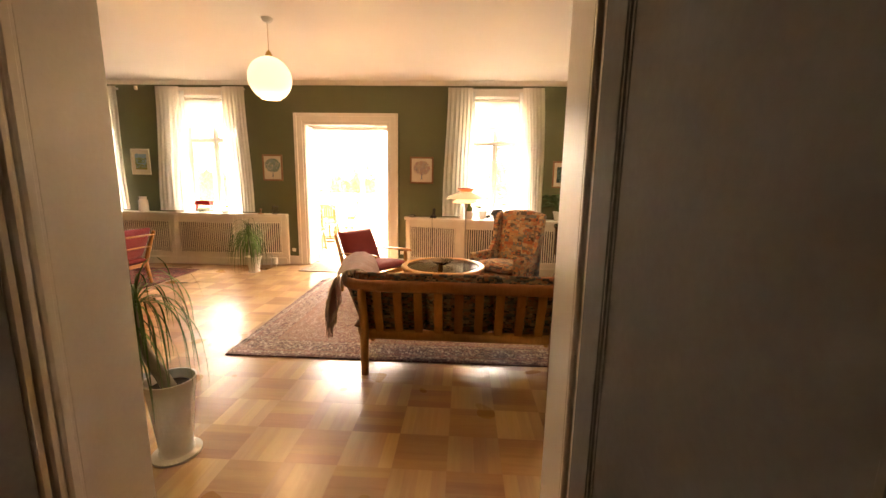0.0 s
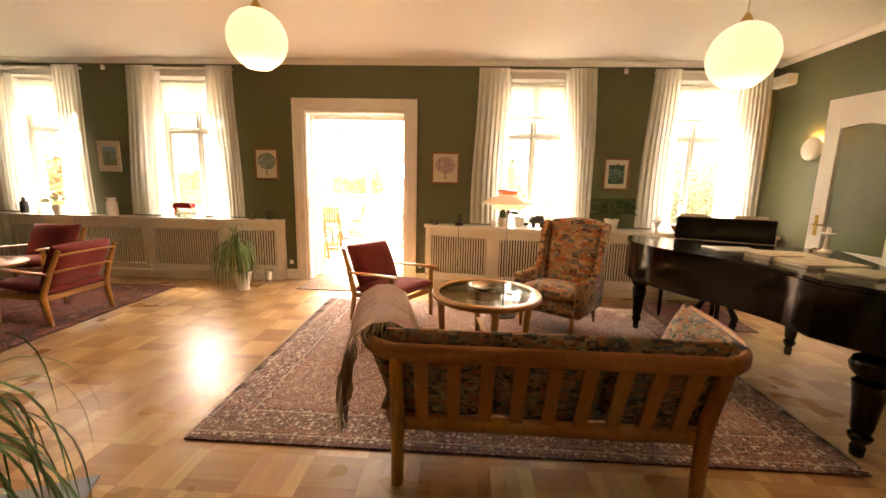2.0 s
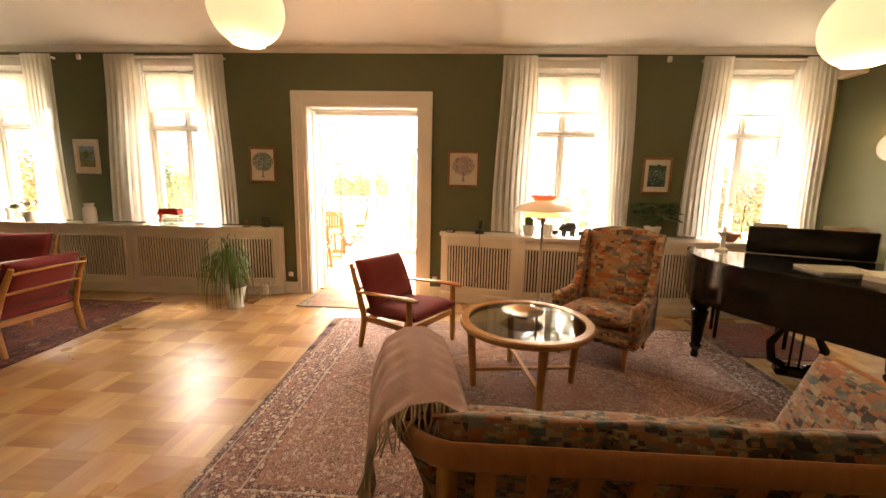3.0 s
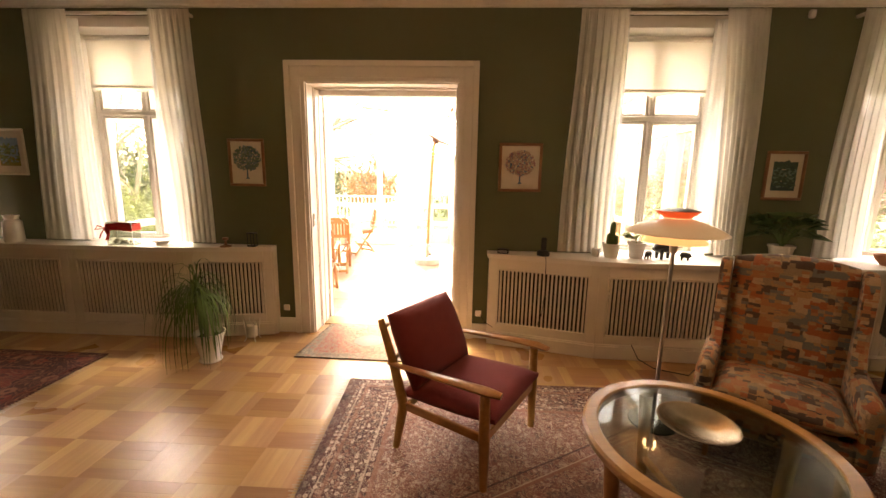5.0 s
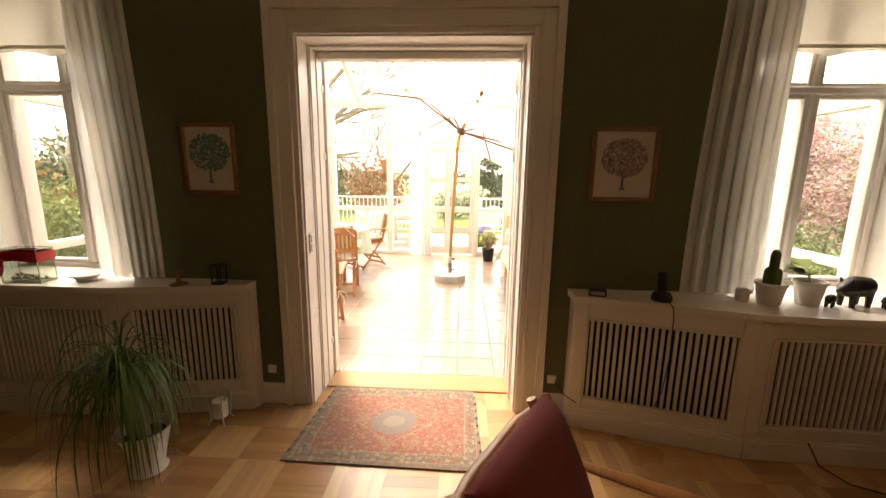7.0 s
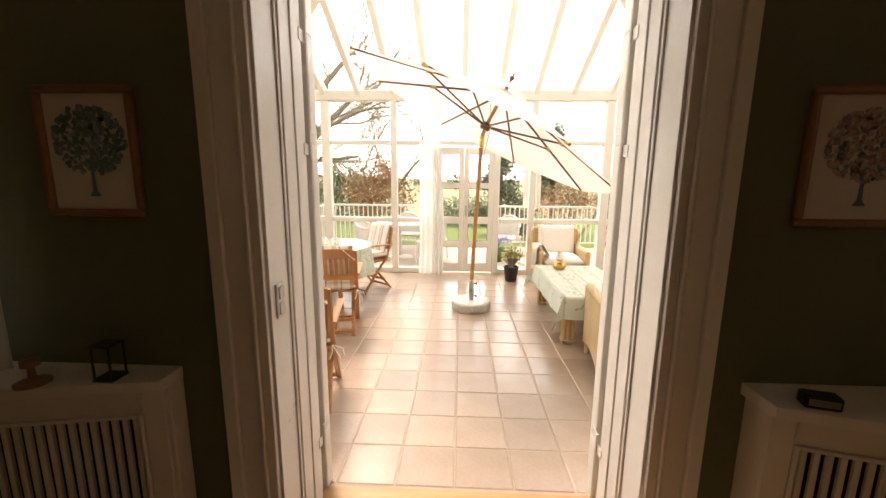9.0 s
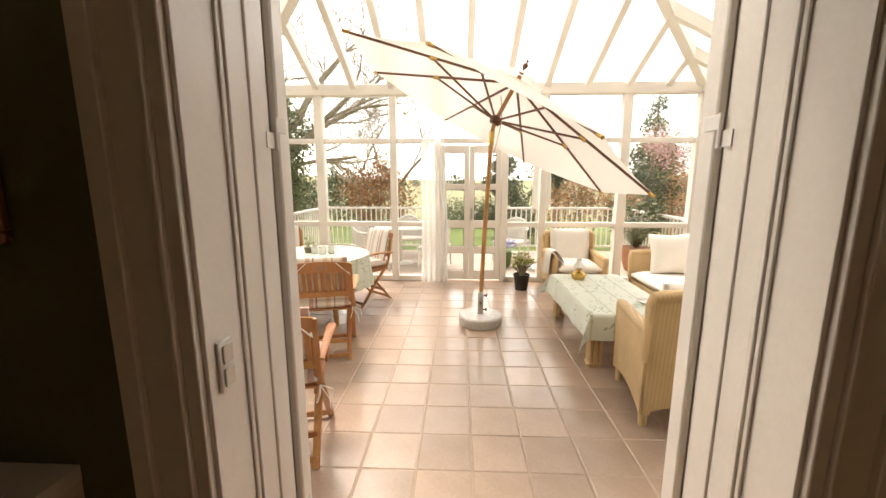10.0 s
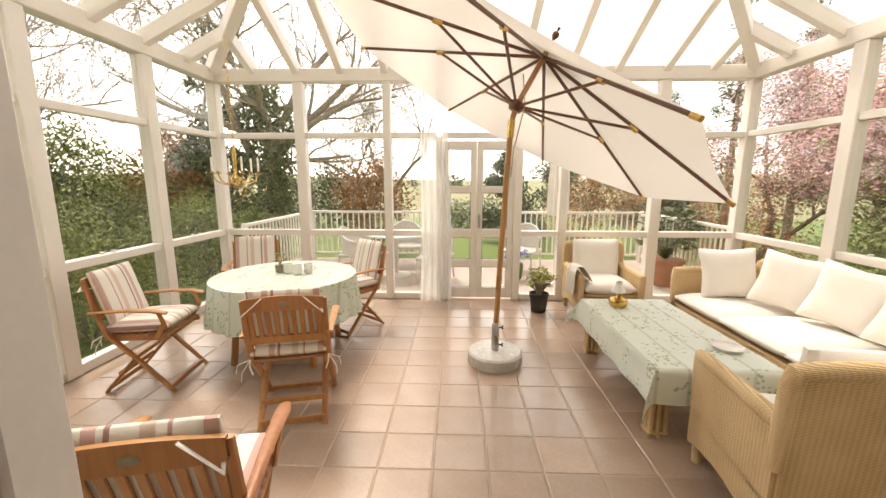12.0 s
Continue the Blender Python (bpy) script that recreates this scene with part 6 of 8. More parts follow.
strap_plant("ponytail_palm", (-1.28, 1.36, 0.0), [(0.118, 0), (0.118, 0.012), (0.085, 0.02), (0.078, 0.03), (0.088, 0.15), (0.105, 0.32), (0.118, 0.42), (0.122, 0.43), (0.112, 0.43), (0.10, 0.38)],
            [(-0.11, 0.0, 0.56), (-0.155, 0.01, 0.68), (-0.165, 0.02, 0.80)], 120, 0.62, "tall ponytail palm in a white ceramic floor vase", 11, "tall white ceramic vase on a saucer", 0.30, [(-0.10, 0.0, 0.55), (-0.19, -0.01, 0.61), (-0.25, -0.02, 0.66)])
strap_plant("ponytail_palm", (-3.10, 5.50, 0.0), [(0.085, 0), (0.09, 0.01), (0.076, 0.035), (0.092, 0.12), (0.112, 0.21), (0.126, 0.245), (0.128, 0.25), (0.118, 0.25), (0.105, 0.20)],
            [(-0.02, 0, 0.32), (-0.04, 0.0, 0.42), (-0.07, 0.0, 0.52)], 220, 0.64, "bushy ponytail palm in a white pot on the parquet", 23, "white glazed pot", 0.32)


def leaf_plant(name, at, potprof, pot_mat, n, size, leaf, label, seed, spread=0.12, hgt=0.18, group=""):
    rnd = random.Random(seed)
    p = thing(name, at, label, "potted plant", group)
    bm = bm_new()
    lathe(bm, potprof, 28)
    part("pot", bm, pot_mat, p)
    top = max(z for r, z in potprof)
    bm = bm_new()
    lathe(bm, [(0.01, top - 0.02), (potprof[-1][0] * 0.97, top - 0.018)], 20)
    part("soil", bm, MAT["soil"], p)
    bm = bm_new()
    for k in range(n):
        a, t0 = rnd.uniform(0, 6.28), rnd.random()
        base = V((0, 0, top - 0.02))
        tip = V((math.cos(a) * spread * (0.35 + 0.65 * rnd.random()), math.sin(a) * spread * (0.35 + 0.65 * rnd.random()), top + hgt * (0.25 + 0.75 * t0)))
        d = (tip - base)
        d.z *= 0.3
        d.normalize()
        side = V((-math.sin(a), math.cos(a), 0)) * size * 0.45
        s = size * rnd.uniform(0.7, 1.2)
        end = tip + d * s + V((0, 0, -0.3 * s))
        m1 = tip + d * s * 0.45 + V((0, 0, 0.10 * s))
        quad(bm, tip, m1 - side, end, m1 + side)
        tube(bm, [base, (base + tip) / 2 + V((0, 0, 0.03)), tip], 0.0018, 4)
    part("leaves", bm, leaf, p, "", 60)["kind"] = "stuff"
    return p


POT = [(0.05, 0), (0.055, 0.005), (0.072, 0.11), (0.078, 0.112), (0.078, 0.128), (0.07, 0.128), (0.066, 0.11)]
SH = 0.879
leaf_plant("house_plant", (1.75, 5.96, SH), [(r * 1.25, z * 1.15) for r, z in POT], MAT["porcelain"], 60, 0.15, MAT["cactus"], "dark leafy house plant in a white pot on the shelf", 4, 0.17, 0.24)
leaf_plant("orchid", (-6.07, 5.99, SH), POT, MAT["porcelain"], 12, 0.13, MAT["leaf"], "orchid in a white pot on the shelf", 6, 0.08, 0.10)
leaf_plant("orchid", (0.53, 5.97, SH), [(r, z * 1.1) for r, z in POT], MAT["porcelain"], 7, 0.15, MAT["leaf"], "orchid with broad green leaves in a white pot", 8, 0.05, 0.06)
bm = bm_new()
rnd = random.Random(2)
for k in range(9):
    q = V((-6.07 + rnd.uniform(-0.10, 0.06), 5.99 + rnd.uniform(-0.04, 0.04), SH + 0.25 + rnd.uniform(-0.04, 0.06)))
    for j in range(5):
        a = j * 1.256
        e = V((math.cos(a), 0.3, math.sin(a))) * 0.026
        sd = V((-math.sin(a), 0, math.cos(a))) * 0.011
        quad(bm, q, q + e * 0.6 - sd, q + e, q + e * 0.6 + sd)
tagged(new("orchid_blossom", mesh_of(bm, MAT["blossom"], "orchid_blossom")), "spray of pale pink orchid blossoms above the pot", "flower", kind="stuff")
t = thing("cactus", (0.31, 5.96, SH), "column cactus in a white pot on the shelf", "cactus")
bm = bm_new()
lathe(bm, POT, 24)
part("pot", bm, MAT["porcelain"], t)
for x, hgt, r in ((0.0, 0.20, 0.024), (-0.03, 0.10, 0.018), (0.035, 0.09, 0.016)):
    bm = bm_new()
    lathe(bm, [(r * 0.8, 0.10), (r, 0.14), (r, 0.11 + hgt - 0.02), (r * 0.6, 0.11 + hgt), (0.002, 0.115 + hgt)], 12, (x, 0, 0))
    part("column", bm, MAT["cactus"], t)


# ---- things on the shelves ----
def turned(name, at, prof, mt, label, category, group="", n=24):
    o = thing(name, at, label, category, group)
    bm = bm_new()
    lathe(bm, prof, n)
    part("body", bm, mt, o)
    return o


turned("jar", (-5.25, 5.99, SH), [(0.07, 0), (0.074, 0.02), (0.07, 0.19), (0.05, 0.215), (0.055, 0.24), (0.06, 0.255), (0.05, 0.255)], MAT["porcelain"], "tall white ceramic jar on the shelf", "jar")
turned("bottle", (-6.62, 6.02, SH), [(0.045, 0), (0.05, 0.02), (0.05, 0.15), (0.02, 0.19), (0.018, 0.23)], MAT["black"], "dark glass bottle on the shelf", "bottle")
o = turned("figurine", (-6.40, 6.04, SH), [(0.045, 0), (0.04, 0.03), (0.03, 0.10), (0.045, 0.13), (0.035, 0.17), (0.005, 0.18)], MAT["bloom"], "small pale figurine on the shelf", "figurine")
turned("bowl", (-3.86, 6.06, SH), [(0.05, 0), (0.05, 0.01), (0.095, 0.045), (0.10, 0.045), (0.09, 0.035), (0.03, 0.015)], MAT["porcelain"], "shallow white bowl on the window sill", "bowl")
turned("wooden_figure", (-3.21, 6.01, SH), [(0.05, 0), (0.05, 0.008), (0.012, 0.02), (0.01, 0.06), (0.026, 0.065), (0.026, 0.085), (0.01, 0.09)], MAT["gilt"], "small turned wooden candle stand", "candlestick")
turned("cup", (0.19, 6.00, SH), [(0.03, 0), (0.034, 0.01), (0.036, 0.07), (0.032, 0.07), (0.03, 0.015)], MAT["porcelain"], "small white cup on the shelf", "cup")
t = thing("brass_candelabrum", (2.77, 5.97, SH), "slim brass candelabrum with two arms on the shelf", "candelabrum")
bm = bm_new()
lathe(bm, [(0.07, 0), (0.07, 0.01), (0.02, 0.03), (0.009, 0.06), (0.008, 0.20), (0.016, 0.215), (0.008, 0.23), (0.007, 0.40), (0.014, 0.415), (0.003, 0.43)], 16)
part("stem", bm, MAT["brass"], t)
for e in (-1, 1):
    bm = bm_new()
    tube(bm, [(0, 0, 0.37), (e * 0.07, 0, 0.352), (e * 0.13, 0, 0.365), (e * 0.155, 0, 0.40)], 0.006, 8)
    lathe(bm, [(0.008, 0.395), (0.026, 0.405), (0.026, 0.41), (0.012, 0.412), (0.012, 0.43)], 12, (e * 0.155, 0, 0))
    part("arm", bm, MAT["brass"], t)
turned("clay_bowl", (2.60, 5.90, SH), [(0.05, 0), (0.055, 0.008), (0.09, 0.05), (0.10, 0.09), (0.093, 0.09), (0.05, 0.02)], MAT["clay"], "orange glazed clay bowl on the shelf", "bowl")
t = thing("candle_lantern", (-2.98, 6.06, SH), "small black wire candle lantern", "lantern")
bm = bm_new()
for x in (-0.03, 0.03):
    for y in (-0.03, 0.03):
        tube(bm, [(x, y, 0), (x, y, 0.13)], 0.004, 6)
box(bm, -0.036, 0.036, -0.036, 0.036, 0.0, 0.012, 0.003)
box(bm, -0.036, 0.036, -0.036, 0.036, 0.122, 0.132, 0.003)
part("cage", bm, MAT["black"], t)
t = thing("alarm_clock", (-0.63, 6.02, SH), "small black digital clock on the shelf", "clock", "", -16)
bm = bm_new()
box(bm, -0.05, 0.05, -0.025, 0.025, 0, 0.045, 0.006)
part("housing", bm, MAT["black"], t)
bm = bm_new()
box(bm, -0.04, 0.04, -0.028, -0.025, 0.012, 0.034, 0.001)
part("display", bm, MAT["steel"], t)
t = thing("telephone", (-0.28, 5.97, SH), "black cordless telephone in its cradle", "telephone", "", -16)
bm = bm_new()
lathe(bm, [(0.055, 0), (0.058, 0.02), (0.045, 0.045), (0.02, 0.05)], 20)
part("cradle", bm, MAT["black"], t)
bm = bm_new()
box(bm, -0.024, 0.024, -0.012, 0.012, 0.0, 0.13, 0.01, pose(0, 0.015, 0.03, -14, 0, 0))
part("handset", bm, MAT["black"], t)
bm = bm_new()
tube(bm, [(0.02, -0.03, 0.008), (0.03, -0.09, 0.008), (0.035, -0.135, 0.0), (0.04, -0.15, -0.05), (0.045, -0.145, -0.30), (0.03, -0.14, -0.50), (0.0, -0.14, -0.60)], 0.003, 6)
part("cord", bm, MAT["black"], t)
t = thing("pig_figure", (0.78, 5.96, SH), "black cast pig figure standing on the shelf", "figure", "", 12)
bm = bm_new()
tube(bm, [(-0.12, 0, 0.085), (-0.085, 0, 0.10), (-0.02, 0, 0.115), (0.05, 0, 0.11), (0.085, 0, 0.085)], [0.018, 0.045, 0.06, 0.058, 0.02], 14)
for x in (-0.06, 0.05):
    for y in (-0.03, 0.03):
        tube(bm, [(x, y, 0), (x, y, 0.09)], [0.012, 0.02], 8)
for y in (-0.02, 0.02):
    tube(bm, [(-0.075, y, 0.13), (-0.085, y * 1.6, 0.165)], [0.014, 0.003], 6)
part("body", bm, MAT["black"], t)
for px, py, turn in ((0.62, 5.93, 40), (0.92, 5.91, 160)):
    m = copy_thing(t, pose(px, py, SH, 0, 0, turn))
    for o in m.children:
        o.data = o.data.copy()
        o.data.transform(Matrix.Scale(0.42, 4))
t = thing("glass_vase", (-4.175, 6.0, SH), "rectangular glass vase tied with a red satin ribbon", "vase", "", 4)
gw, gd, gh = 0.115, 0.055, 0.215
bm = bm_new()
for x in (-gw, gw):
    box(bm, x - 0.003, x + 0.003, -gd, gd, 0.0, gh, 0.001)
for y in (-gd, gd):
    box(bm, -gw + 0.003, gw - 0.003, y - 0.003, y + 0.003, 0.0, gh, 0.001)
box(bm, -gw + 0.003, gw - 0.003, -gd + 0.003, gd - 0.003, 0.001, 0.012, 0.001)
part("glass_body", bm, MAT["clear"], t)
bm = bm_new()
for x in (-gw, gw):
    for y in (-gd, gd):
        tube(bm, [(x, y, 0.0), (x, y, gh)], 0.0028, 6)
for z in (0.004, gh):
    tube(bm, [(-gw, -gd, z), (gw, -gd, z), (gw, gd, z), (-gw, gd, z), (-gw, -gd, z)], 0.0026, 6)
part("rim", bm, MAT["steel"], t, "dark glass edges")
bm = bm_new()
for y in (-gd - 0.005, gd + 0.005):
    sheet(bm, lambda u, v, y=y: V((-gw - 0.004 + (2 * gw + 0.008) * u, y + 0.003 * math.sin(v * 9 + u * 5), 0.135 + 0.062 * v + 0.006 * math.sin(u * 4))), 12, 5)
for x in (-gw - 0.005, gw + 0.005):
    sheet(bm, lambda u, v, x=x: V((x, -gd - 0.005 + (2 * gd + 0.01) * u, 0.135 + 0.062 * v)), 4, 4)
part("ribbon", bm, MAT["scarlet"], t, "red satin ribbon")
bm = bm_new()
for pts in ([(-gw, -gd - 0.01, 0.165), (-gw - 0.05, -gd - 0.03, 0.185), (-gw - 0.075, -gd - 0.03, 0.15), (-gw, -gd - 0.014, 0.158)], [(-gw, -gd - 0.01, 0.165), (-gw + 0.055, -gd - 0.035, 0.145), (-gw + 0.045, -gd - 0.03, 0.11), (-gw, -gd - 0.014, 0.155)],
            [(-gw, -gd - 0.012, 0.16), (-gw - 0.03, -gd - 0.025, 0.11), (-gw - 0.05, -gd - 0.02, 0.07)], [(-gw, -gd - 0.012, 0.16), (-gw + 0.03, -gd - 0.02, 0.10), (-gw + 0.01, -gd - 0.02, 0.05)]):
    tube(bm, pts, 0.014, 8, flat=0.3)
part("bow", bm, MAT["scarlet"], t, "tied red bow")
bm = bm_new()
rnd = random.Random(12)
for k in range(26):
    lathe(bm, [(0.002, 0), (0.013, 0.009), (0.002, 0.02)], 6, (rnd.uniform(-gw + 0.018, gw - 0.018), rnd.uniform(-gd + 0.02, gd - 0.02), 0.012 + rnd.uniform(0, 0.02)))
part("pebbles", bm, MAT["bark"], t)["kind"] = "stuff"
t = thing("floor_lantern", (-2.97, 5.93, 0.0), "glass candle lantern on curled white feet", "lantern")
bm = bm_new()
for k in range(4):
    a = radians(45 + 90 * k)
    c, s = math.cos(a), math.sin(a)
    tube(bm, [(0.075 * c, 0.075 * s, 0.0), (0.055 * c, 0.055 * s, 0.03), (0.062 * c, 0.062 * s, 0.12), (0.075 * c, 0.075 * s, 0.20)], 0.005, 6)
part("stand", bm, MAT["porcelain"], t)
bm = bm_new()
lathe(bm, [(0.055, 0.03), (0.058, 0.19), (0.055, 0.19), (0.052, 0.035)], 24)
part("glass", bm, MAT["glass"], t)
bm = bm_new()
lathe(bm, [(0.046, 0.04), (0.046, 0.145), (0.036, 0.15), (0.004, 0.142)], 20)
part("candle", bm, MAT["wax"], t)
t = thing("pet_mat", (-2.10, 1.95, 0.0), "flat grey blue padded mat on the parquet behind the palm", "mat", "", 24)
bm = bm_new()
cushion(bm, 0.52, 0.36, 0.035, pose(0, 0, 0.018), 10, 1.2)
part("pad", bm, surf("grey_blue_canvas", (0.20, 0.22, 0.24), (0.27, 0.29, 0.31), 8.0, 0.9, 0.3, 150), t, "", 60)
# loose cables
t = thing("lamp_cable", (0, 0, 0), "thin dark lamp cable lying on the parquet", "cable")
bm = bm_new()
tube(bm, [(0.46, 5.72, 0.17), (0.52, 5.70, 0.05), (0.62, 5.62, 0.008), (0.85, 5.52, 0.006), (0.95, 5.62, 0.006), (1.05, 5.50, 0.006), (0.70, 5.15, 0.016), (0.35, 4.92, 0.017)], 0.004, 6)
part("flex", bm, MAT["black"], t)
t = thing("telephone_cable", (0, 0, 0), "thin telephone cable from socket to grille", "cable")
bm = bm_new()
tube(bm, [(-0.81, 6.155, 0.24), (-0.77, 6.06, 0.20), (-0.70, 6.02, 0.17)], 0.003, 6)
part("flex", bm, MAT["black"], t)


# ---- conservatory: folding teak chairs ----
def teak_chair(at, turn, first=None):
    m = pose(*at, 0, 0, turn)
    if first:
        return copy_thing(first, m)
    c = thing("folding_chair", at, "folding teak armchair with a striped tied cushion", "chair", "teak chairs", turn)
    w = 0.235
    for s in (-1, 1):
        bm = bm_new()                          # back leg, foot in front, rising to the back
        pts = [(s * w, 0.24, 0.0), (s * w, 0.0, 0.27), (s * w, -0.19, 0.47), (s * w, -0.25, 0.62), (s * w, -0.30, 0.88)]
        tube(bm, pts, [0.021, 0.024, 0.026, 0.022, 0.019], 8, flat=0.6)
        part("back_post", bm, MAT["teak"], c)
        bm = bm_new()                          # front leg, foot behind
        tube(bm, [(s * (w - 0.035), -0.28, 0.0), (s * (w - 0.035), -0.05, 0.26), (s * (w - 0.035), 0.21, 0.44)], [0.021, 0.024, 0.02], 8, flat=0.6)
        part("front_leg", bm, MAT["teak"], c)
        bm = bm_new()
        tube(bm, [(s * (w + 0.025), -0.28, 0.645), (s * (w + 0.035), 0.0, 0.665), (s * (w + 0.04), 0.17, 0.66), (s * (w + 0.035), 0.26, 0.64)], [0.018, 0.026, 0.032, 0.022], 10, flat=0.5)
        part("armrest", bm, MAT["teak"], c)
        bm = bm_new()
        tube(bm, [(s * (w + 0.02), 0.19, 0.65), (s * (w + 0.012), 0.22, 0.55), (s * w, 0.15, 0.43)], [0.018, 0.02, 0.018], 8, flat=0.6)
        part("arm_support", bm, MAT["teak"], c)
        bm = bm_new()
        box(bm, s * (w - 0.02) - 0.011, s * (w - 0.02) + 0.011, -0.22, 0.23, 0.415, 0.45, 0.004)
        part("seat_rail", bm, MAT["teak"], c)
    for y, z, wd in ((0.21, 0.035, w), (-0.25, 0.035, w - 0.03), (-0.17, 0.14, w - 0.03)):
        bm = bm_new()
        box(bm, -wd, wd, y - 0.009, y + 0.009, z - 0.016, z + 0.022, 0.004)
        part("stretcher", bm, MAT["teak"], c)
    bm = bm_new()                              # curved top rail
    sheet(bm, lambda u, v: (lambda x, q: V((x, -0.305 + 0.012 * (1 - (x / w) ** 2) * -1 + q[0], 0.815 + q[1] + (0.02 * (1 - (x / w) ** 2) if q[1] > 0.04 else 0))))(-w + 2 * w * u, [(-0.012, 0), (0.012, 0), (0.004, 0.075), (-0.016, 0.075), (-0.012, 0)][round(v * 4)]), 14, 4)
    part("top_rail", bm, MAT["teak"], c)
    bm = bm_new()
    lathe(bm, [(0.028, 0.0), (0.026, 0.004)], 20, m=Matrix.Translation((0, -0.333, 0.86)) @ Matrix.Diagonal((1, 1, 0.5, 1)) @ Matrix.Rotation(radians(90), 4, 'X'))
    part("badge", bm, MAT["bark"], c)
    bm = bm_new()
    box(bm, -w, w, -0.253, -0.230, 0.582, 0.632, 0.005)
    part("lower_rail", bm, MAT["teak"], c)
    for k in range(9):
        x = -w + 0.035 + k * (2 * w - 0.07) / 8
        bm = bm_new()
        bar(bm, (x, -0.243, 0.62), (x, -0.302, 0.825), 0.029, 0.012, 0.003)
        part("back_slat", bm, MAT["teak"], c)
    for k in range(8):
        y = -0.20 + k * 0.058
        bm = bm_new()
        box(bm, -w + 0.01, w - 0.01, y - 0.02, y + 0.02, 0.45, 0.464, 0.004)
        part("seat_slat", bm, MAT["teak"], c)
    bm = bm_new()
    cushion(bm, 0.47, 0.46, 0.11, pose(0, 0.0, 0.515, 2, 0, 0), 14, 0.9)
    part("seat_cushion", bm, MAT["stripe"], c, "striped cotton seat cushion", 60)
    bm = bm_new()
    cushion(bm, 0.43, 0.42, 0.075, pose(0, -0.228, 0.735, 106, 0, 0), 14, 0.9)
    part("back_cushion", bm, MAT["stripe"], c, "striped cotton back cushion", 60)
    for s in (-1, 1):
        bm = bm_new()
        tube(bm, [(s * 0.20, -0.24, 0.83), (s * 0.23, -0.345, 0.80), (s * 0.12, -0.335, 0.90)], 0.011, 8, flat=0.35)
        part("tie_ribbon", bm, MAT["cream"], c, "pale tie ribbon")
        for a, b in ((0.05, 0.40), (-0.02, 0.38), (0.03, 0.34)):
            bm = bm_new()
            tube(bm, [(s * 0.24, -0.22, 0.47), (s * (0.26 + a), -0.24, b + 0.05), (s * (0.25 + a * 1.4), -0.25, b)], 0.005, 6, flat=0.5)
            part("tie_ribbon", bm, MAT["cream"], c, "pale tie ribbon")
    return c


ch = teak_chair((-3.09, 8.80, 0.0), 14)
teak_chair((-4.37, 9.14, 0.0), -83, ch)
teak_chair((-3.12, 10.36, 0.0), 142, ch)
teak_chair((-4.28, 10.55, 0.0), -159, ch)
teak_chair((-2.90, 7.46, 0.0), 13, ch)


# ---- round table with its cloth ----
t = thing("round_table", (-3.55, 9.74, 0.0), "round teak table under a pale green cloth", "table")
bm = bm_new()
lathe(bm, [(0.62, 0.70), (0.625, 0.705), (0.625, 0.725), (0.62, 0.73)], 48)
part("tabletop", bm, MAT["teak"], t)
for a in (45, 135, 225, 315):
    bm = bm_new()
    tube(bm, [(0.5 * math.cos(radians(a)), 0.5 * math.sin(radians(a)), 0), (0.42 * math.cos(radians(a)), 0.42 * math.sin(radians(a)), 0.70)], 0.028, 10)
    part("leg", bm, MAT["teak"], t)


def cloth_round(u, v):
    a = 2 * math.pi * u
    if v < 0.6:
        r = 0.632 * v / 0.6
        return V((r * math.cos(a), r * math.sin(a), 0.736))
    k = (v - 0.6) / 0.4
    fold = math.sin(a * 23 + 0.8 * math.sin(a * 3)) * 0.6 + math.sin(a * 34 + 1) * 0.3
    r = 0.635 + 0.045 * k + 0.026 * fold * k ** 1.5
    return V((r * math.cos(a), r * math.sin(a), 0.736 - 0.36 * k - 0.015 * k * math.sin(a * 4)))


t = thing("round_tablecloth", (-3.55, 9.74, 0.0), "pale green printed cloth hanging in folds over the round table", "tablecloth")
bm = bm_new()
sheet(bm, cloth_round, 168, 20, True)
part("cloth", bm, cloth_print("round_cloth_print", (0.63, 0.70, 0.62), (0.26, 0.33, 0.18)), t, "", 80)
for k, (x, y) in enumerate(((-0.05, 0.05), (0.06, 0.0), (0.14, 0.06))):
    m = thing("mug", (-3.50 + x, 9.74 + y, 0.737), "white mug on the green cloth", "mug", "mugs")
    bm = bm_new()
    lathe(bm, [(0.036, 0), (0.04, 0.005), (0.042, 0.09), (0.038, 0.09), (0.036, 0.01)], 20)
    part("body", bm, MAT["porcelain"], m)
    bm = bm_new()
    tube(bm, [(0.04, 0, 0.07), (0.065, 0, 0.065), (0.068, 0, 0.035), (0.04, 0, 0.025)], 0.005, 6)
    part("handle", bm, MAT["porcelain"], m)
leaf_plant("table_flowers", (-3.64, 9.82, 0.737), [(0.035, 0), (0.04, 0.005), (0.045, 0.07), (0.04, 0.07)], MAT["bark"], 16, 0.05, MAT["leaf"], "small pot of flowers on the round table", 31, 0.05, 0.10)

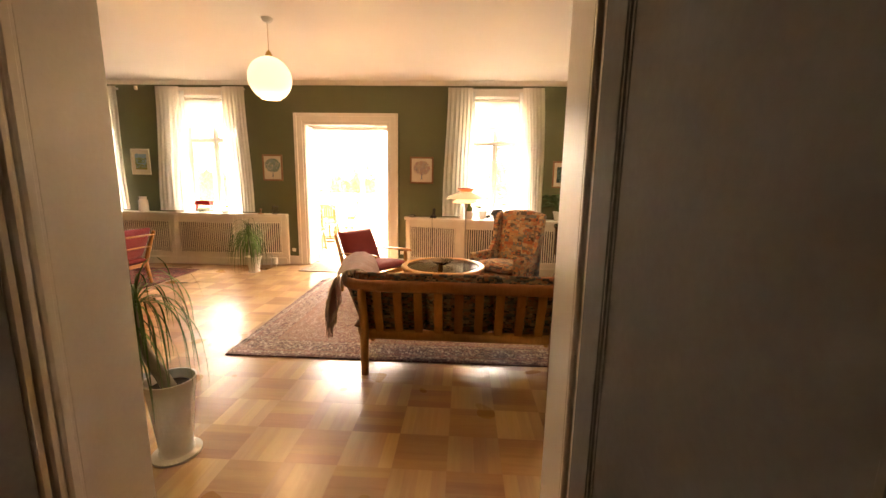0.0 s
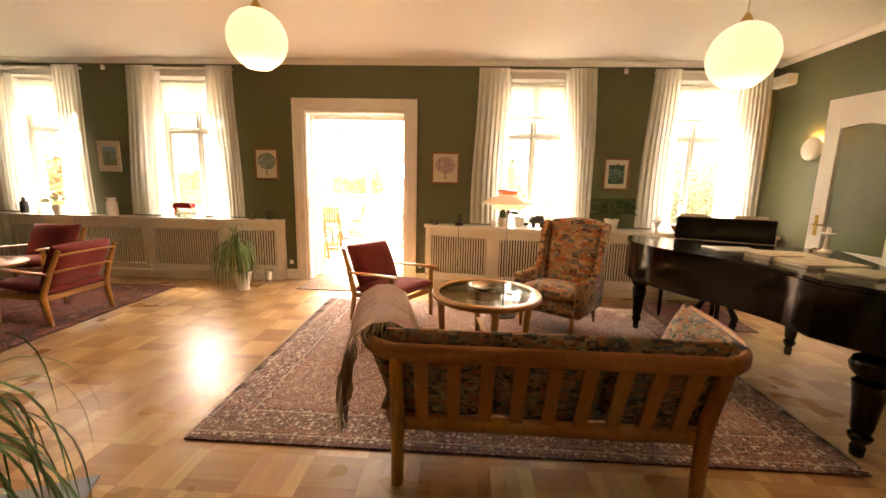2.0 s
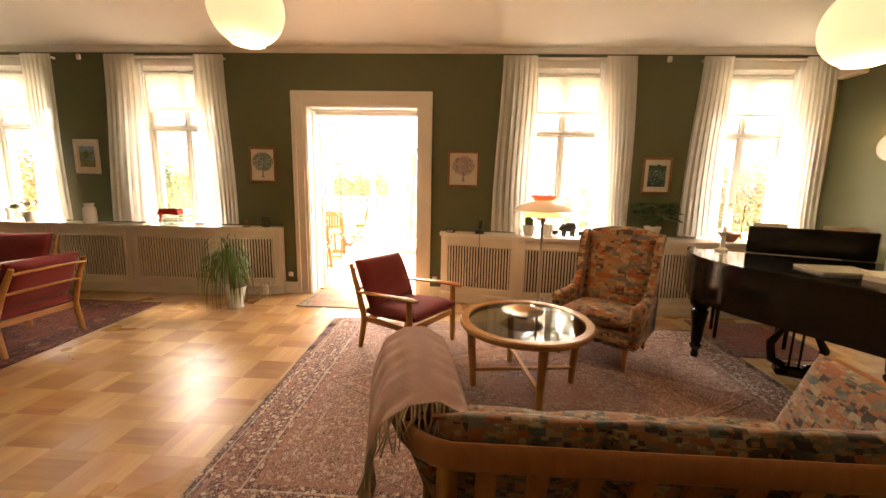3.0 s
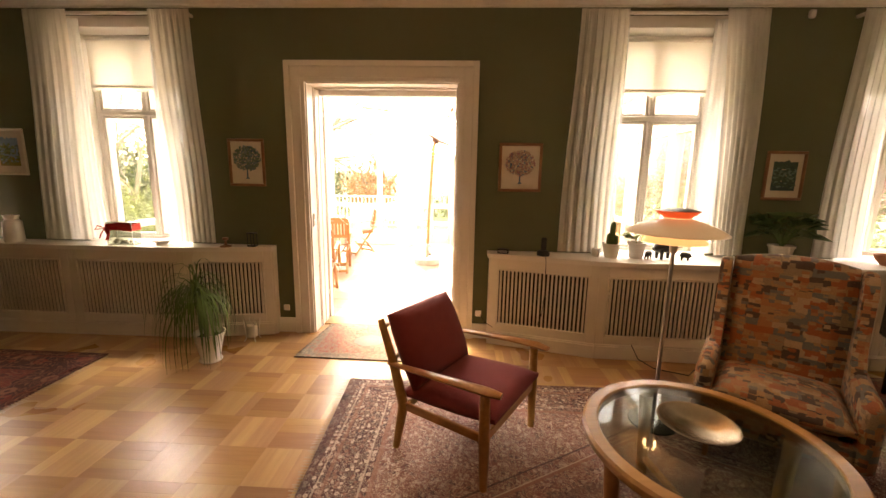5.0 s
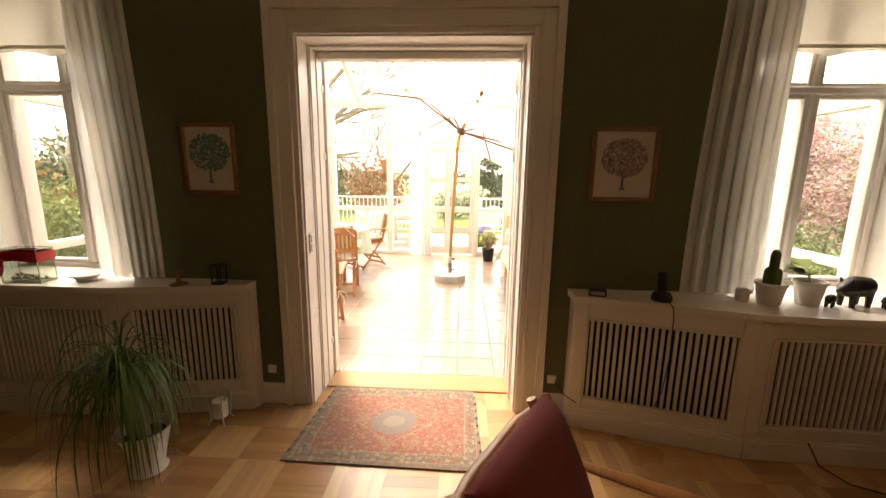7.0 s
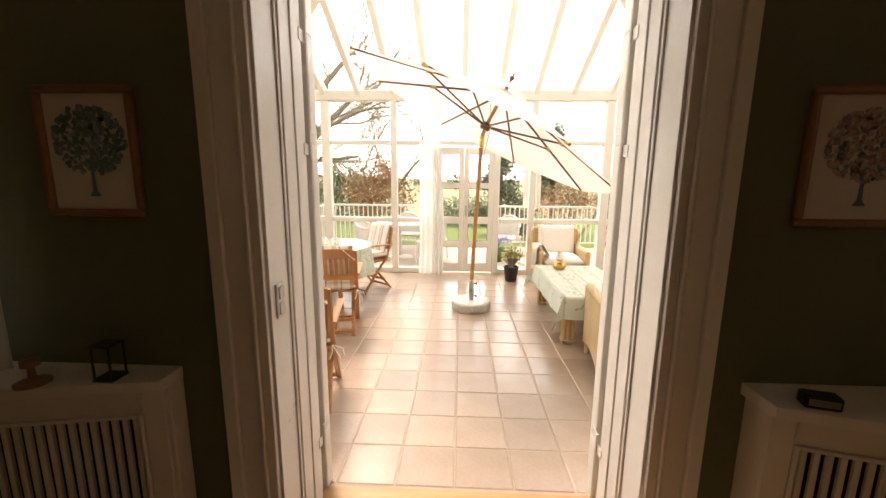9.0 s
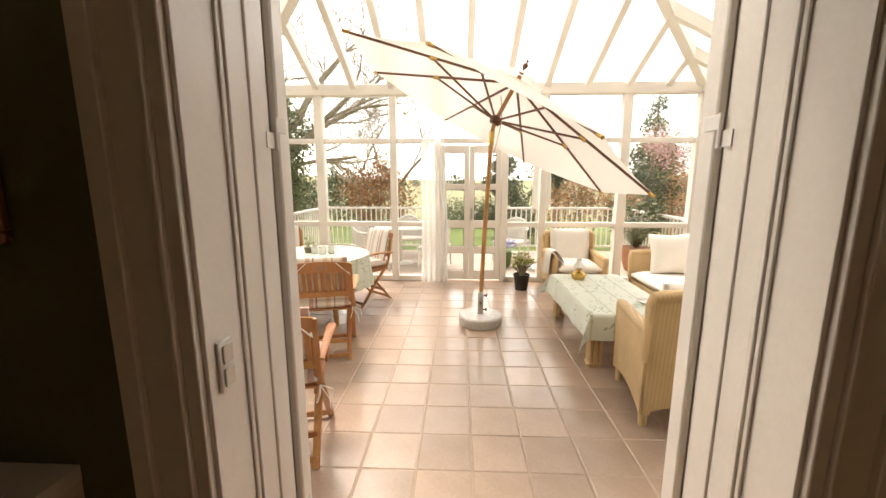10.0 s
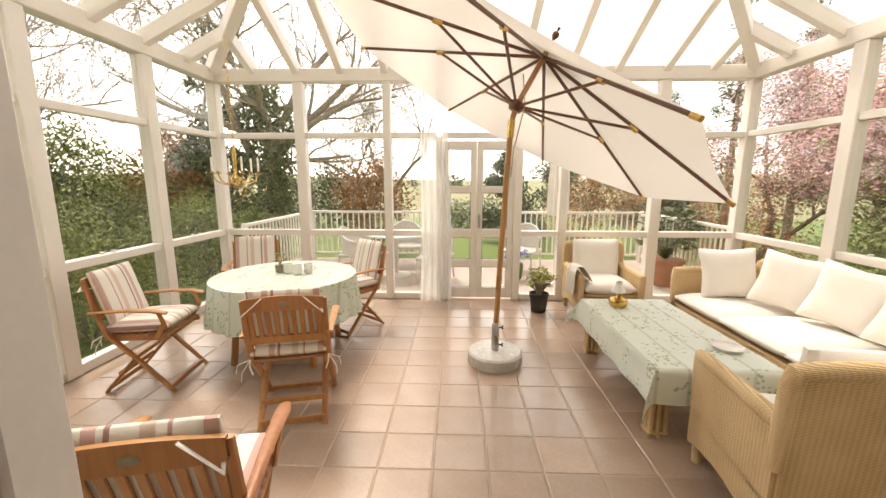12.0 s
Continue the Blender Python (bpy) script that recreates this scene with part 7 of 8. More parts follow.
# ---- low table with its cloth ----
LX, LY, LW, LD = -0.40, 9.16, 0.76, 1.42
t = thing("low_table", (LX, LY, 0.0), "low bamboo table under a printed cloth", "table")
bm = bm_new()
box(bm, -LW / 2 + 0.01, LW / 2 - 0.01, -LD / 2 + 0.01, LD / 2 - 0.01, 0.44, 0.49, 0.01)
part("tabletop", bm, MAT["wicker"], t)
for x in (-0.29, 0.29):
    for y in (-0.60, 0.62):
        bm = bm_new()
        box(bm, x - 0.065, x + 0.065, y - 0.05, y + 0.05, 0.02, 0.04, 0.006)
        leg = part("leg", bm, MAT["wicker"], t, "bundled bamboo leg")
        for dx in (-0.04, 0.0, 0.04):
            for dy in (-0.025, 0.025):
                bm = bm_new()
                tube(bm, [(x + dx, y + dy, 0), (x + dx, y + dy, 0.44)], 0.021, 8)
                part("cane", bm, MAT["wicker"], leg)


def cloth_square(u, v):
    """A cloth over the low table, hanging at the corners."""
    X, Y = LW / 2 + 0.22, LD / 2 + 0.22
    x, y = (2 * u - 1) * X, (2 * v - 1) * Y
    ox, oy = max(0.0, abs(x) - LW / 2), max(0.0, abs(y) - LD / 2)
    px, py = math.copysign(min(abs(x), LW / 2), x), math.copysign(min(abs(y), LD / 2), y)
    drop = math.hypot(ox, oy) if ox and oy else max(ox, oy)
    wav = 0.016 * math.sin(x * 21) + 0.016 * math.sin(y * 17 + 1)
    k = drop / 0.20
    px += math.copysign(0.006 + 0.04 * min(k, 1) * (0.35 + wav * 20 * 0.5) if ox else 0.004, x) if ox else 0
    py += math.copysign(0.006 + 0.04 * min(k, 1) * (0.35 + wav * 20 * 0.5), y) if oy else 0
    if ox and oy:
        px += math.copysign(0.10 * min(ox, oy) / 0.2, x)
        py += math.copysign(0.10 * min(ox, oy) / 0.2, y)
    return V((px, py, 0.497 - drop + 0.0015 * math.sin(x * 31) * math.sin(y * 27)))


t = thing("table_cloth", (LX, LY, 0.0), "pale green printed cloth over the low table", "tablecloth")
bm = bm_new()
sheet(bm, cloth_square, 60, 84)
part("cloth", bm, MAT["cloth"], t, "", 70)
t = thing("oil_lamp", (-0.53, 9.64, 0.50), "brass oil lamp with a white glass chimney", "oil lamp")
bm = bm_new()
lathe(bm, [(0.06, 0), (0.075, 0.02), (0.08, 0.045), (0.07, 0.07), (0.035, 0.085), (0.03, 0.10), (0.04, 0.115), (0.038, 0.12)], 28)
part("font", bm, MAT["brass"], t)
bm = bm_new()
lathe(bm, [(0.036, 0.12), (0.062, 0.135), (0.05, 0.16), (0.028, 0.19), (0.03, 0.225), (0.026, 0.225)], 24, close=False)
part("chimney", bm, MAT["porcelain"], t)
turned("ashtray", (-0.17, 8.75, 0.50), [(0.07, 0), (0.075, 0.006), (0.095, 0.025), (0.098, 0.025), (0.085, 0.014), (0.03, 0.008)], MAT["porcelain"], "flat pale dish on the low table", "dish")


# ---- wicker seats ----
def wicker_seat(name, at, turn, wd, dp, back, arm, label, seats, group):
    c = thing(name, at, label, "sofa" if seats > 1 else "armchair", group, turn)
    hw = wd / 2
    for y in (dp / 2 - 0.03, -dp / 2):
        bm = bm_new()                          # arched apron
        sheet(bm, lambda u, v, y=y: V((-hw + wd * u, y, (0.10 + 0.10 * math.sin(u * math.pi) ** 0.5) * (1 - v) + 0.30 * v)), 20, 1)
        sheet(bm, lambda u, v, y=y: V((-hw + wd * u, y + 0.03, (0.10 + 0.10 * math.sin(u * math.pi) ** 0.5) * (1 - v) + 0.30 * v)), 20, 1)
        sheet(bm, lambda u, v, y=y: V((-hw + wd * u, y + 0.03 * v, 0.10 + 0.10 * math.sin(u * math.pi) ** 0.5)), 20, 1)
        bmesh.ops.remove_doubles(bm, verts=bm.verts, dist=0.0005)
        part("apron", bm, MAT["wicker"], c)
    bm = bm_new()
    box(bm, -hw, hw, -dp / 2, dp / 2, 0.28, 0.32, 0.01)
    part("base", bm, MAT["wicker"], c)
    for s in (-1, 1):
        bm = bm_new()

        def side(u, v, s=s):
            y = -dp / 2 + dp * u
            top = arm + 0.02 * (1 - u)
            return V((0, y, 0.10 * (1 - v) + 0.06 * math.sin(u * math.pi) * (1 - v) + top * v))
        for x in (0.0, -s * 0.065):
            sheet(bm, lambda u, v, x=x: side(u, v) + V((s * hw + x, 0, 0)), 16, 6)
        sheet(bm, lambda u, v: side(u, 1.0) + V((s * hw - s * 0.065 * v, 0, 0.018 * math.sin(v * math.pi))), 16, 4)
        for u in (0.0, 1.0):
            sheet(bm, lambda p, v, u=u: side(u, v) + V((s * hw - s * 0.065 * p, 0, 0)), 1, 6)
        bmesh.ops.remove_doubles(bm, verts=bm.verts, dist=0.001)
        tube(bm, [side(k / 16, 1.0) + V((s * hw - s * 0.0325, 0, -0.006)) for k in range(17)] + [side(1.0, 0.9) + V((s * hw - s * 0.0325, 0.004, 0)), side(1.0, 0.4) + V((s * hw - s * 0.0325, 0.0, 0))], [0.040] * 17 + [0.039, 0.034], 12)
        part("arm", bm, MAT["wicker"], c)
        for y in (-dp / 2 + 0.05, dp / 2 - 0.05):
            bm = bm_new()
            tube(bm, [(s * (hw - 0.04), y, 0), (s * (hw - 0.04), y, 0.16)], [0.026, 0.032], 10)
            part("leg", bm, MAT["wicker"], c)
    bm = bm_new()                              # back

    def backf(u, v, off=0.0):
        x = -hw + 0.02 + (wd - 0.04) * u
        top = back + 0.025 * math.sin(u * math.pi)
        return V((x, -dp / 2 - 0.01 - 0.025 * v + off, 0.12 + (top - 0.12) * v + (0.08 * math.sin(u * math.pi) * (1 - v))))
    for off in (0.0, 0.065):
        sheet(bm, lambda u, v, off=off: backf(u, v, off), 20, 8)
    sheet(bm, lambda u, v: backf(u, 1.0, 0.065 * v) + V((0, 0, 0.018 * math.sin(v * math.pi))), 20, 4)
    for u in (0.0, 1.0):
        sheet(bm, lambda p, v, u=u: backf(u, v, 0.065 * p), 1, 8)
    bmesh.ops.remove_doubles(bm, verts=bm.verts, dist=0.001)
    tube(bm, [backf(0.0, 0.45, 0.0325), backf(0.0, 0.93, 0.0325)] + [backf(0.02 + 0.96 * k / 16, 1.0, 0.0325) for k in range(17)] + [backf(1.0, 0.93, 0.0325), backf(1.0, 0.45, 0.0325)], [0.036, 0.039] + [0.041] * 17 + [0.039, 0.036], 12)
    part("backrest", bm, MAT["wicker"], c)
    sw = (wd - 0.16) / seats
    for k in range(seats):
        bm = bm_new()
        cushion(bm, sw - 0.004, dp - 0.05, 0.17, pose(-hw + 0.08 + (k + 0.5) * sw, 0.04, 0.385, 0, 0, 0), 14, 0.9)
        part("seat_cushion", bm, MAT["cream"], c, "cream canvas seat cushion", 60)
        if seats == 1:
            bm = bm_new()
            cushion(bm, sw - 0.02, 0.54, 0.15, pose(0, -dp / 2 + 0.10, back - 0.19, 98, 0, 0), 14, 0.9)
            part("back_cushion", bm, MAT["cream"], c, "cream canvas back cushion", 60)
    return c


wicker_seat("wicker_chair", (-0.264, 7.97, 0.0), -8, 0.78, 0.70, 0.88, 0.63, "woven natural wicker armchair with cream cushions", 1, "wicker armchairs")
wicker_seat("wicker_chair", (-0.22, 10.92, 0.0), 180, 0.74, 0.66, 0.80, 0.53, "woven natural wicker armchair with a high cream cushion", 1, "wicker armchairs")
wicker_seat("wicker_sofa", (0.80, 9.28, 0.0), 90, 2.30, 0.86, 0.76, 0.67, "long natural wicker sofa with cream canvas cushions", 3, "")
for k, (x, y, z, yaw, tilt, roll) in enumerate([(0.72, 10.12, 0.70, -12, 74, 3), (0.99, 9.72, 0.71, -50, 72, -9), (1.04, 9.23, 0.71, -60, 70, -10), (1.05, 8.73, 0.71, -70, 70, -8)]):
    c = thing("throw_pillow", (x, y, z), "plump cream canvas pillow leaning on the wicker sofa", "pillow", "sofa pillows")
    bm = bm_new()
    m = Matrix.Rotation(radians(yaw), 4, 'Z') @ Matrix.Rotation(radians(tilt), 4, 'X') @ Matrix.Rotation(radians(roll), 4, 'Z')
    cushion(bm, 0.50, 0.50, 0.19, m, 16, 0.3, 0.10)
    part("cover", bm, MAT["cream"], c, "", 60)
t = thing("wool_throw", (-0.565, 10.76, 0.0), "white knitted throw over the wicker chair's arm", "blanket")
bm = bm_new()


def knit(u, v):
    prof = [(0.14, 0.47), (0.09, 0.56), (0.03, 0.64), (-0.03, 0.645), (-0.065, 0.58), (-0.075, 0.42), (-0.08, 0.33)]
    k = v * (len(prof) - 1)
    i = min(int(k), len(prof) - 2)
    f = k - i
    x, z = (prof[i][j] * (1 - f) + prof[i + 1][j] * f for j in (0, 1))
    return V((x - 0.012 * math.sin(u * 23), -0.17 + 0.34 * u + 0.02 * math.sin(v * 6), z + 0.006 * math.sin(u * 37) - 0.05 * u * v))


sheet(bm, knit, 30, 26)
part("cloth", bm, MAT["bloom"], t, "", 80)

# ---- parasol ----
BASE = V((-1.615, 9.55, 0.0))
t = thing("parasol", tuple(BASE), "cream canvas parasol tilted over, on a round granite foot", "parasol")
bm = bm_new()
lathe(bm, [(0.235, 0.0), (0.24, 0.008), (0.24, 0.095), (0.225, 0.11), (0.03, 0.112)], 48)
part("foot", bm, MAT["granite"], t, "round polished granite foot")
bm = bm_new()
lathe(bm, [(0.032, 0.11), (0.032, 0.36), (0.028, 0.365)], 20)
part("sleeve", bm, MAT["steel"], t)
for z, s in ((0.16, 1), (0.32, 1)):
    bm = bm_new()
    tube(bm, [(0.03, 0, z), (0.055, 0, z)], 0.008, 8)
    lathe(bm, [(0.018, 0), (0.02, 0.012)], 10, m=Matrix.Translation((0.055, 0, z)) @ Matrix.Rotation(radians(90), 4, 'Y'))
    part("clamp_screw", bm, MAT["black"], t)
TILT_N = V((math.sin(radians(27.2)), 0.01, math.cos(radians(27.2)))).normalized()
RIM = V((-1.50, 9.54, 2.145)) - BASE
joint = V((0.085, 0.02, 2.06))
apex_p = RIM + TILT_N * 0.50
hub = V((-1.49, 9.58, 2.19)) - BASE
bm = bm_new()
tube(bm, [(0, 0, 0.30), (0.03, 0.007, 1.0), (0.06, 0.014, 1.6), tuple(joint)], 0.024, 14)
part("pole", bm, MAT["pole"], t, "varnished wooden pole")
bm = bm_new()
tube(bm, [joint - V((0.004, 0, 0.12)), joint + V((0.004, 0, 0.02))], 0.029, 14)
part("pole_sleeve", bm, MAT["brass"], t)
bm = bm_new()
tube(bm, [joint, hub, apex_p + TILT_N * 0.03], 0.022, 12)
part("upper_pole", bm, MAT["pole"], t)
bm = bm_new()
ex = V((0, 1, 0)).cross(TILT_N).normalized()
ey = TILT_N.cross(ex).normalized()
rot = Matrix((ex, ey, TILT_N)).transposed().to_4x4()
lathe(bm, [(0.05, -0.04), (0.06, -0.02), (0.06, 0.03), (0.03, 0.05)], 16, m=Matrix.Translation(hub) @ rot)
part("runner", bm, MAT["umbrella_wood"], t)
bm = bm_new()
lathe(bm, [(0.02, 0.0), (0.03, 0.02), (0.012, 0.05), (0.03, 0.075), (0.028, 0.10), (0.008, 0.115), (0.016, 0.14), (0.004, 0.15)], 14, m=Matrix.Translation(apex_p + TILT_N * 0.05) @ rot)
part("finial", bm, MAT["umbrella_wood"], t)
R8 = 1.655
tips = [RIM + R8 * (math.cos(radians(22.5 + 45 * k)) * ex + math.sin(radians(22.5 + 45 * k)) * ey) for k in range(8)]
for k, tip in enumerate(tips):
    bm = bm_new()
    a = apex_p - TILT_N * 0.045
    tube(bm, [a, tip - TILT_N * 0.012], [0.014, 0.012], 8)
    rib = part("rib", bm, MAT["umbrella_wood"], t)
    bm = bm_new()
    tube(bm, [tip + (a - tip).normalized() * 0.05 - TILT_N * 0.012, tip - TILT_N * 0.012 + (tip - a).normalized() * 0.012], 0.016, 8)
    part("brass_tip", bm, MAT["brass"], rib)
    bm = bm_new()
    mid = a.lerp(tip, 0.52) - TILT_N * 0.015
    tube(bm, [hub + (mid - hub).normalized() * 0.045, mid], 0.011, 8)
    part("strut", bm, MAT["umbrella_wood"], rib)
    bm = bm_new()
    d = (tip - a).normalized()
    tube(bm, [mid - d * 0.035, mid + d * 0.035], 0.018, 8)
    part("brass_joint", bm, MAT["brass"], rib)
bm = bm_new()
for k in range(8):
    p, q = tips[k], tips[(k + 1) % 8]

    def gore(u, v, p=p, q=q):
        e = p.lerp(q, u)
        sag = 0.045 * math.sin(u * math.pi) * v
        edge = (RIM - e).normalized() * 0.022 * math.sin(u * math.pi) * v * v
        return apex_p.lerp(e, v) - TILT_N * sag * math.sin(v * math.pi * 0.9) + edge
    sheet(bm, gore, 8, 10)
bmesh.ops.remove_doubles(bm, verts=bm.verts, dist=0.001)
part("canopy", bm, MAT["canopy"], t, "cream canvas canopy in eight gores", 50)
bm = bm_new()
for k in range(8):
    p, q = apex_p.lerp(tips[k], 0.17) + TILT_N * 0.07, apex_p.lerp(tips[(k + 1) % 8], 0.17) + TILT_N * 0.07
    sheet(bm, lambda u, v, p=p, q=q: (apex_p + TILT_N * 0.09).lerp(p.lerp(q, u), v), 4, 2)
part("vent_cap", bm, MAT["canopy"], t, "", 50)
bm = bm_new()
tube(bm, [hub + V((0.05, 0.02, 0.25)), hub + V((0.06, -0.05, 0.0)), hub + V((-0.02, -0.06, -0.35)), hub + V((-0.03, -0.03, -0.55))], 0.005, 6)
for k in range(3):
    tube(bm, [hub + V((-0.03, -0.03, -0.42 - 0.03 * k)), hub + V((-0.09, -0.03, -0.46 - 0.03 * k)), hub + V((-0.03, -0.04, -0.50 - 0.03 * k))], 0.005, 6)
part("cord", bm, MAT["fringe"], t)

# ---- jade plant ----
t = thing("jade_plant", (-0.945, 10.96, 0.0), "jade plant in a black plastic pot on the tiles", "potted plant")
bm = bm_new()
lathe(bm, [(0.085, 0), (0.09, 0.01), (0.115, 0.21), (0.122, 0.212), (0.122, 0.235), (0.112, 0.235), (0.108, 0.20)], 32)
part("pot", bm, MAT["black"], t)
bm = bm_new()
lathe(bm, [(0.01, 0.20), (0.108, 0.205)], 20)
part("soil", bm, MAT["soil"], t)
rnd = random.Random(9)
bm, bl = bm_new(), bm_new()
for k in range(17):
    a = k * 2.4
    tip = V((math.cos(a) * rnd.uniform(0.04, 0.17), math.sin(a) * rnd.uniform(0.04, 0.12), rnd.uniform(0.36, 0.52)))
    tube(bm, [(0, 0, 0.19), tip * 0.5 + V((0, 0, 0.10)), tip], [0.016, 0.010, 0.006], 6)
    for j in range(13):
        q = tip + V((rnd.gauss(0, 0.034), rnd.gauss(0, 0.034), rnd.gauss(0, 0.035)))
        e = V((rnd.uniform(-1, 1), rnd.uniform(-1, 1), rnd.uniform(-0.2, 0.8))).normalized()
        m = Matrix.Translation(q) @ e.to_track_quat('Z', 'Y').to_matrix().to_4x4()
        lathe(bl, [(0.003, 0), (0.018, 0.022), (0.013, 0.042), (0.002, 0.047)], 5, m=m @ Matrix.Diagonal((1, 0.4, 1, 1)))
part("stem", bm, MAT["bark"], t)
part("leaves", bl, MAT["jade"], t, "thick rounded leaves", 60)["kind"] = "stuff"

curtain("door_curtain", -2.43, -2.08, -2.44, -2.03, 11.30, 0.01, 2.17, 5, 0.04, MAT["white_sheer"], "white voile curtain gathered beside the glass door", "", 77)

# ---- chandelier ----
t = thing("chandelier", (-4.53, 10.77, 1.52), "brass candle chandelier with white candles on a chain", "chandelier")
bm = bm_new()
lathe(bm, [(0.004, 0.0), (0.03, 0.03), (0.018, 0.06), (0.035, 0.10), (0.014, 0.14), (0.022, 0.30), (0.02, 0.42), (0.008, 0.46), (0.006, 0.5)], 16)
part("stem", bm, MAT["brass"], t)
for k in range(6):
    a = radians(60 * k + 15)
    c, s = math.cos(a), math.sin(a)
    bm = bm_new()
    tube(bm, [(0.02 * c, 0.02 * s, 0.09), (0.12 * c, 0.12 * s, 0.03), (0.21 * c, 0.21 * s, 0.07), (0.245 * c, 0.245 * s, 0.15)], 0.007, 8)
    lathe(bm, [(0.01, 0.145), (0.035, 0.155), (0.035, 0.16), (0.014, 0.162), (0.014, 0.18)], 14, (0.245 * c, 0.245 * s, 0))
    arm = part("arm", bm, MAT["brass"], t)
    bm = bm_new()
    lathe(bm, [(0.011, 0.165), (0.011, 0.33), (0.003, 0.34)], 10, (0.245 * c, 0.245 * s, 0))
    part("candle", bm, MAT["wax"], arm, "white candle")
bm = bm_new()
for k in range(16):
    z = 0.50 + 0.058 * k
    a = (k % 2) * math.pi / 2
    tube(bm, [V((0.013 * math.cos(q) * math.cos(a), 0.013 * math.cos(q) * math.sin(a), z + 0.034 * math.sin(q) + 0.03)) for q in [j * math.pi / 4 for j in range(9)]], 0.0035, 5, cap=False)
tube(bm, [(0, 0, 1.45), (0, 0, Z0R + K * 0.6 - 1.52)], 0.003, 5)
part("chain", bm, MAT["brass"], t)

for k, (x, y) in enumerate([(CX0 + 0.01, 9.55), (CX0 + 0.01, 9.66), (CX0 + 0.01, 10.75), (CX0 + 0.01, 10.88), (-4.55, CY1), (-4.35, CY1), (CX1, 9.45), (CX1, 9.60), (CX1, 9.75)]):
    m = thing("tealight_glass", (x, y, 0.945), "small clear tealight glass on the window rail", "tealight", "tealight glasses")
    bm = bm_new()
    lathe(bm, [(0.028, 0), (0.03, 0.004), (0.036, 0.062), (0.033, 0.062), (0.027, 0.01)], 16)
    part("glass", bm, MAT["glass"], m)
    bm = bm_new()
    lathe(bm, [(0.02, 0.008), (0.02, 0.022), (0.002, 0.023)], 12)
    part("candle", bm, MAT["wax"], m)


# ---- terrace ----
def railing(p, q, n):
    r = thing("terrace_railing", (0, 0, 0), "white painted terrace railing with upright balusters", "railing", "terrace railings")
    p, q = V((*p, 0)), V((*q, 0))
    for z, w, hgt in ((0.97, 0.07, 0.045), (0.12, 0.045, 0.04)):
        bm = bm_new()
        bar(bm, p + V((0, 0, z)), q + V((0, 0, z)), w, hgt, 0.006)
        part("handrail" if z > 0.5 else "bottom_rail", bm, MAT["frame"], r)
    bm = bm_new()
    box(bm, -0.012, 0.012, -0.012, 0.012, 0.12, 0.95, 0.002)
    me = mesh_of(bm, MAT["frame"], "baluster")
    for k in range(n):
        o = new("baluster", me)
        o.parent = r
        o.location = p.lerp(q, (k + 0.5) / n)
    for e in (p, q):
        bm = bm_new()
        box(bm, e.x - 0.035, e.x + 0.035, e.y - 0.035, e.y + 0.035, -0.03, 1.0, 0.006)
        part("post", bm, MAT["frame"], r)


railing((-4.95, 14.2), (-2.45, 14.2), 22)
railing((-0.98, 14.2), (1.72, 14.2), 24)
railing((-4.95, 11.62), (-4.95, 14.12), 22)
railing((1.72, 11.62), (1.72, 14.12), 22)
bm = bm_new()
for k in range(4):
    box(bm, -2.4, -1.0, 14.35 + 0.3 * k, 14.65 + 0.3 * k, -0.8, -0.16 - 0.15 * k, 0.008)
structure("terrace_steps", bm, MAT["deck"], "pale concrete steps from terrace to lawn", "steps")


def garden_chair(at, turn, first=None):
    if first:
        return copy_thing(first, pose(*at, 0, 0, turn))
    c = thing("garden_chair", at, "white wicker garden armchair on the terrace", "chair", "white garden chairs", turn)
    bm = bm_new()
    def shell(u, v):
        a = math.pi * (u * 1.16 - 0.08)
        rx, ry = 0.31, 0.30
        top = 0.64 + 0.20 * math.sin(max(0, min(math.pi, a))) ** 2
        return V((rx * math.cos(a) * (1 + 0.08 * v), -ry * math.sin(a) * (1 + 0.10 * v) + 0.05, 0.36 + (top - 0.36) * v))
    sheet(bm, shell, 24, 6)
    tube(bm, [shell(k / 24, 1.0) for k in range(25)], 0.022, 8)
    part("back_shell", bm, MAT["white_wicker"], c)
    bm = bm_new()
    box(bm, -0.30, 0.30, -0.24, 0.28, 0.36, 0.42, 0.02)
    part("seat", bm, MAT["white_wicker"], c)
    for x in (-0.27, 0.27):
        for y in (-0.22, 0.25):
            bm = bm_new()
            tube(bm, [(x * 1.05, y * 1.08, 0), (x, y, 0.37)], 0.016, 8)
            part("leg", bm, MAT["white_wicker"], c)
    return c


g = garden_chair((-3.65, 12.75, -0.02), -95)
garden_chair((-2.95, 13.65, -0.02), 185, g)
garden_chair((-2.30, 12.55, -0.02), 80, g)
garden_chair((-0.80, 13.25, -0.02), 150, g)
t = thing("garden_table", (-3.0, 12.85, -0.02), "white round garden table with a green cloth", "table")
bm = bm_new()
lathe(bm, [(0.25, 0), (0.24, 0.02), (0.03, 0.05), (0.03, 0.70), (0.1, 0.72)], 24)
part("pedestal", bm, MAT["white_wicker"], t)
bm = bm_new()
lathe(bm, [(0.50, 0.70), (0.50, 0.725), (0.48, 0.73)], 36)
part("tabletop", bm, MAT["cloth"], t)
t = thing("closed_parasol", (-0.42, 12.35, -0.02), "closed white parasol standing on the terrace", "parasol")
bm = bm_new()
tube(bm, [(0, 0, 0), (0, 0, 2.6)], 0.02, 10)
part("pole", bm, MAT["trim"], t)
bm = bm_new()
sheet(bm, lambda u, v: (lambda a, r: V((r * math.cos(a), r * math.sin(a), 2.55 - 1.45 * v)))(2 * math.pi * u, (0.03 + 0.11 * math.sin(min(1, v * 1.3) * math.pi * 0.5)) * (1 + 0.22 * math.sin(2 * math.pi * u * 8))), 64, 10, True)
part("furled_canopy", bm, MAT["cream"], t)
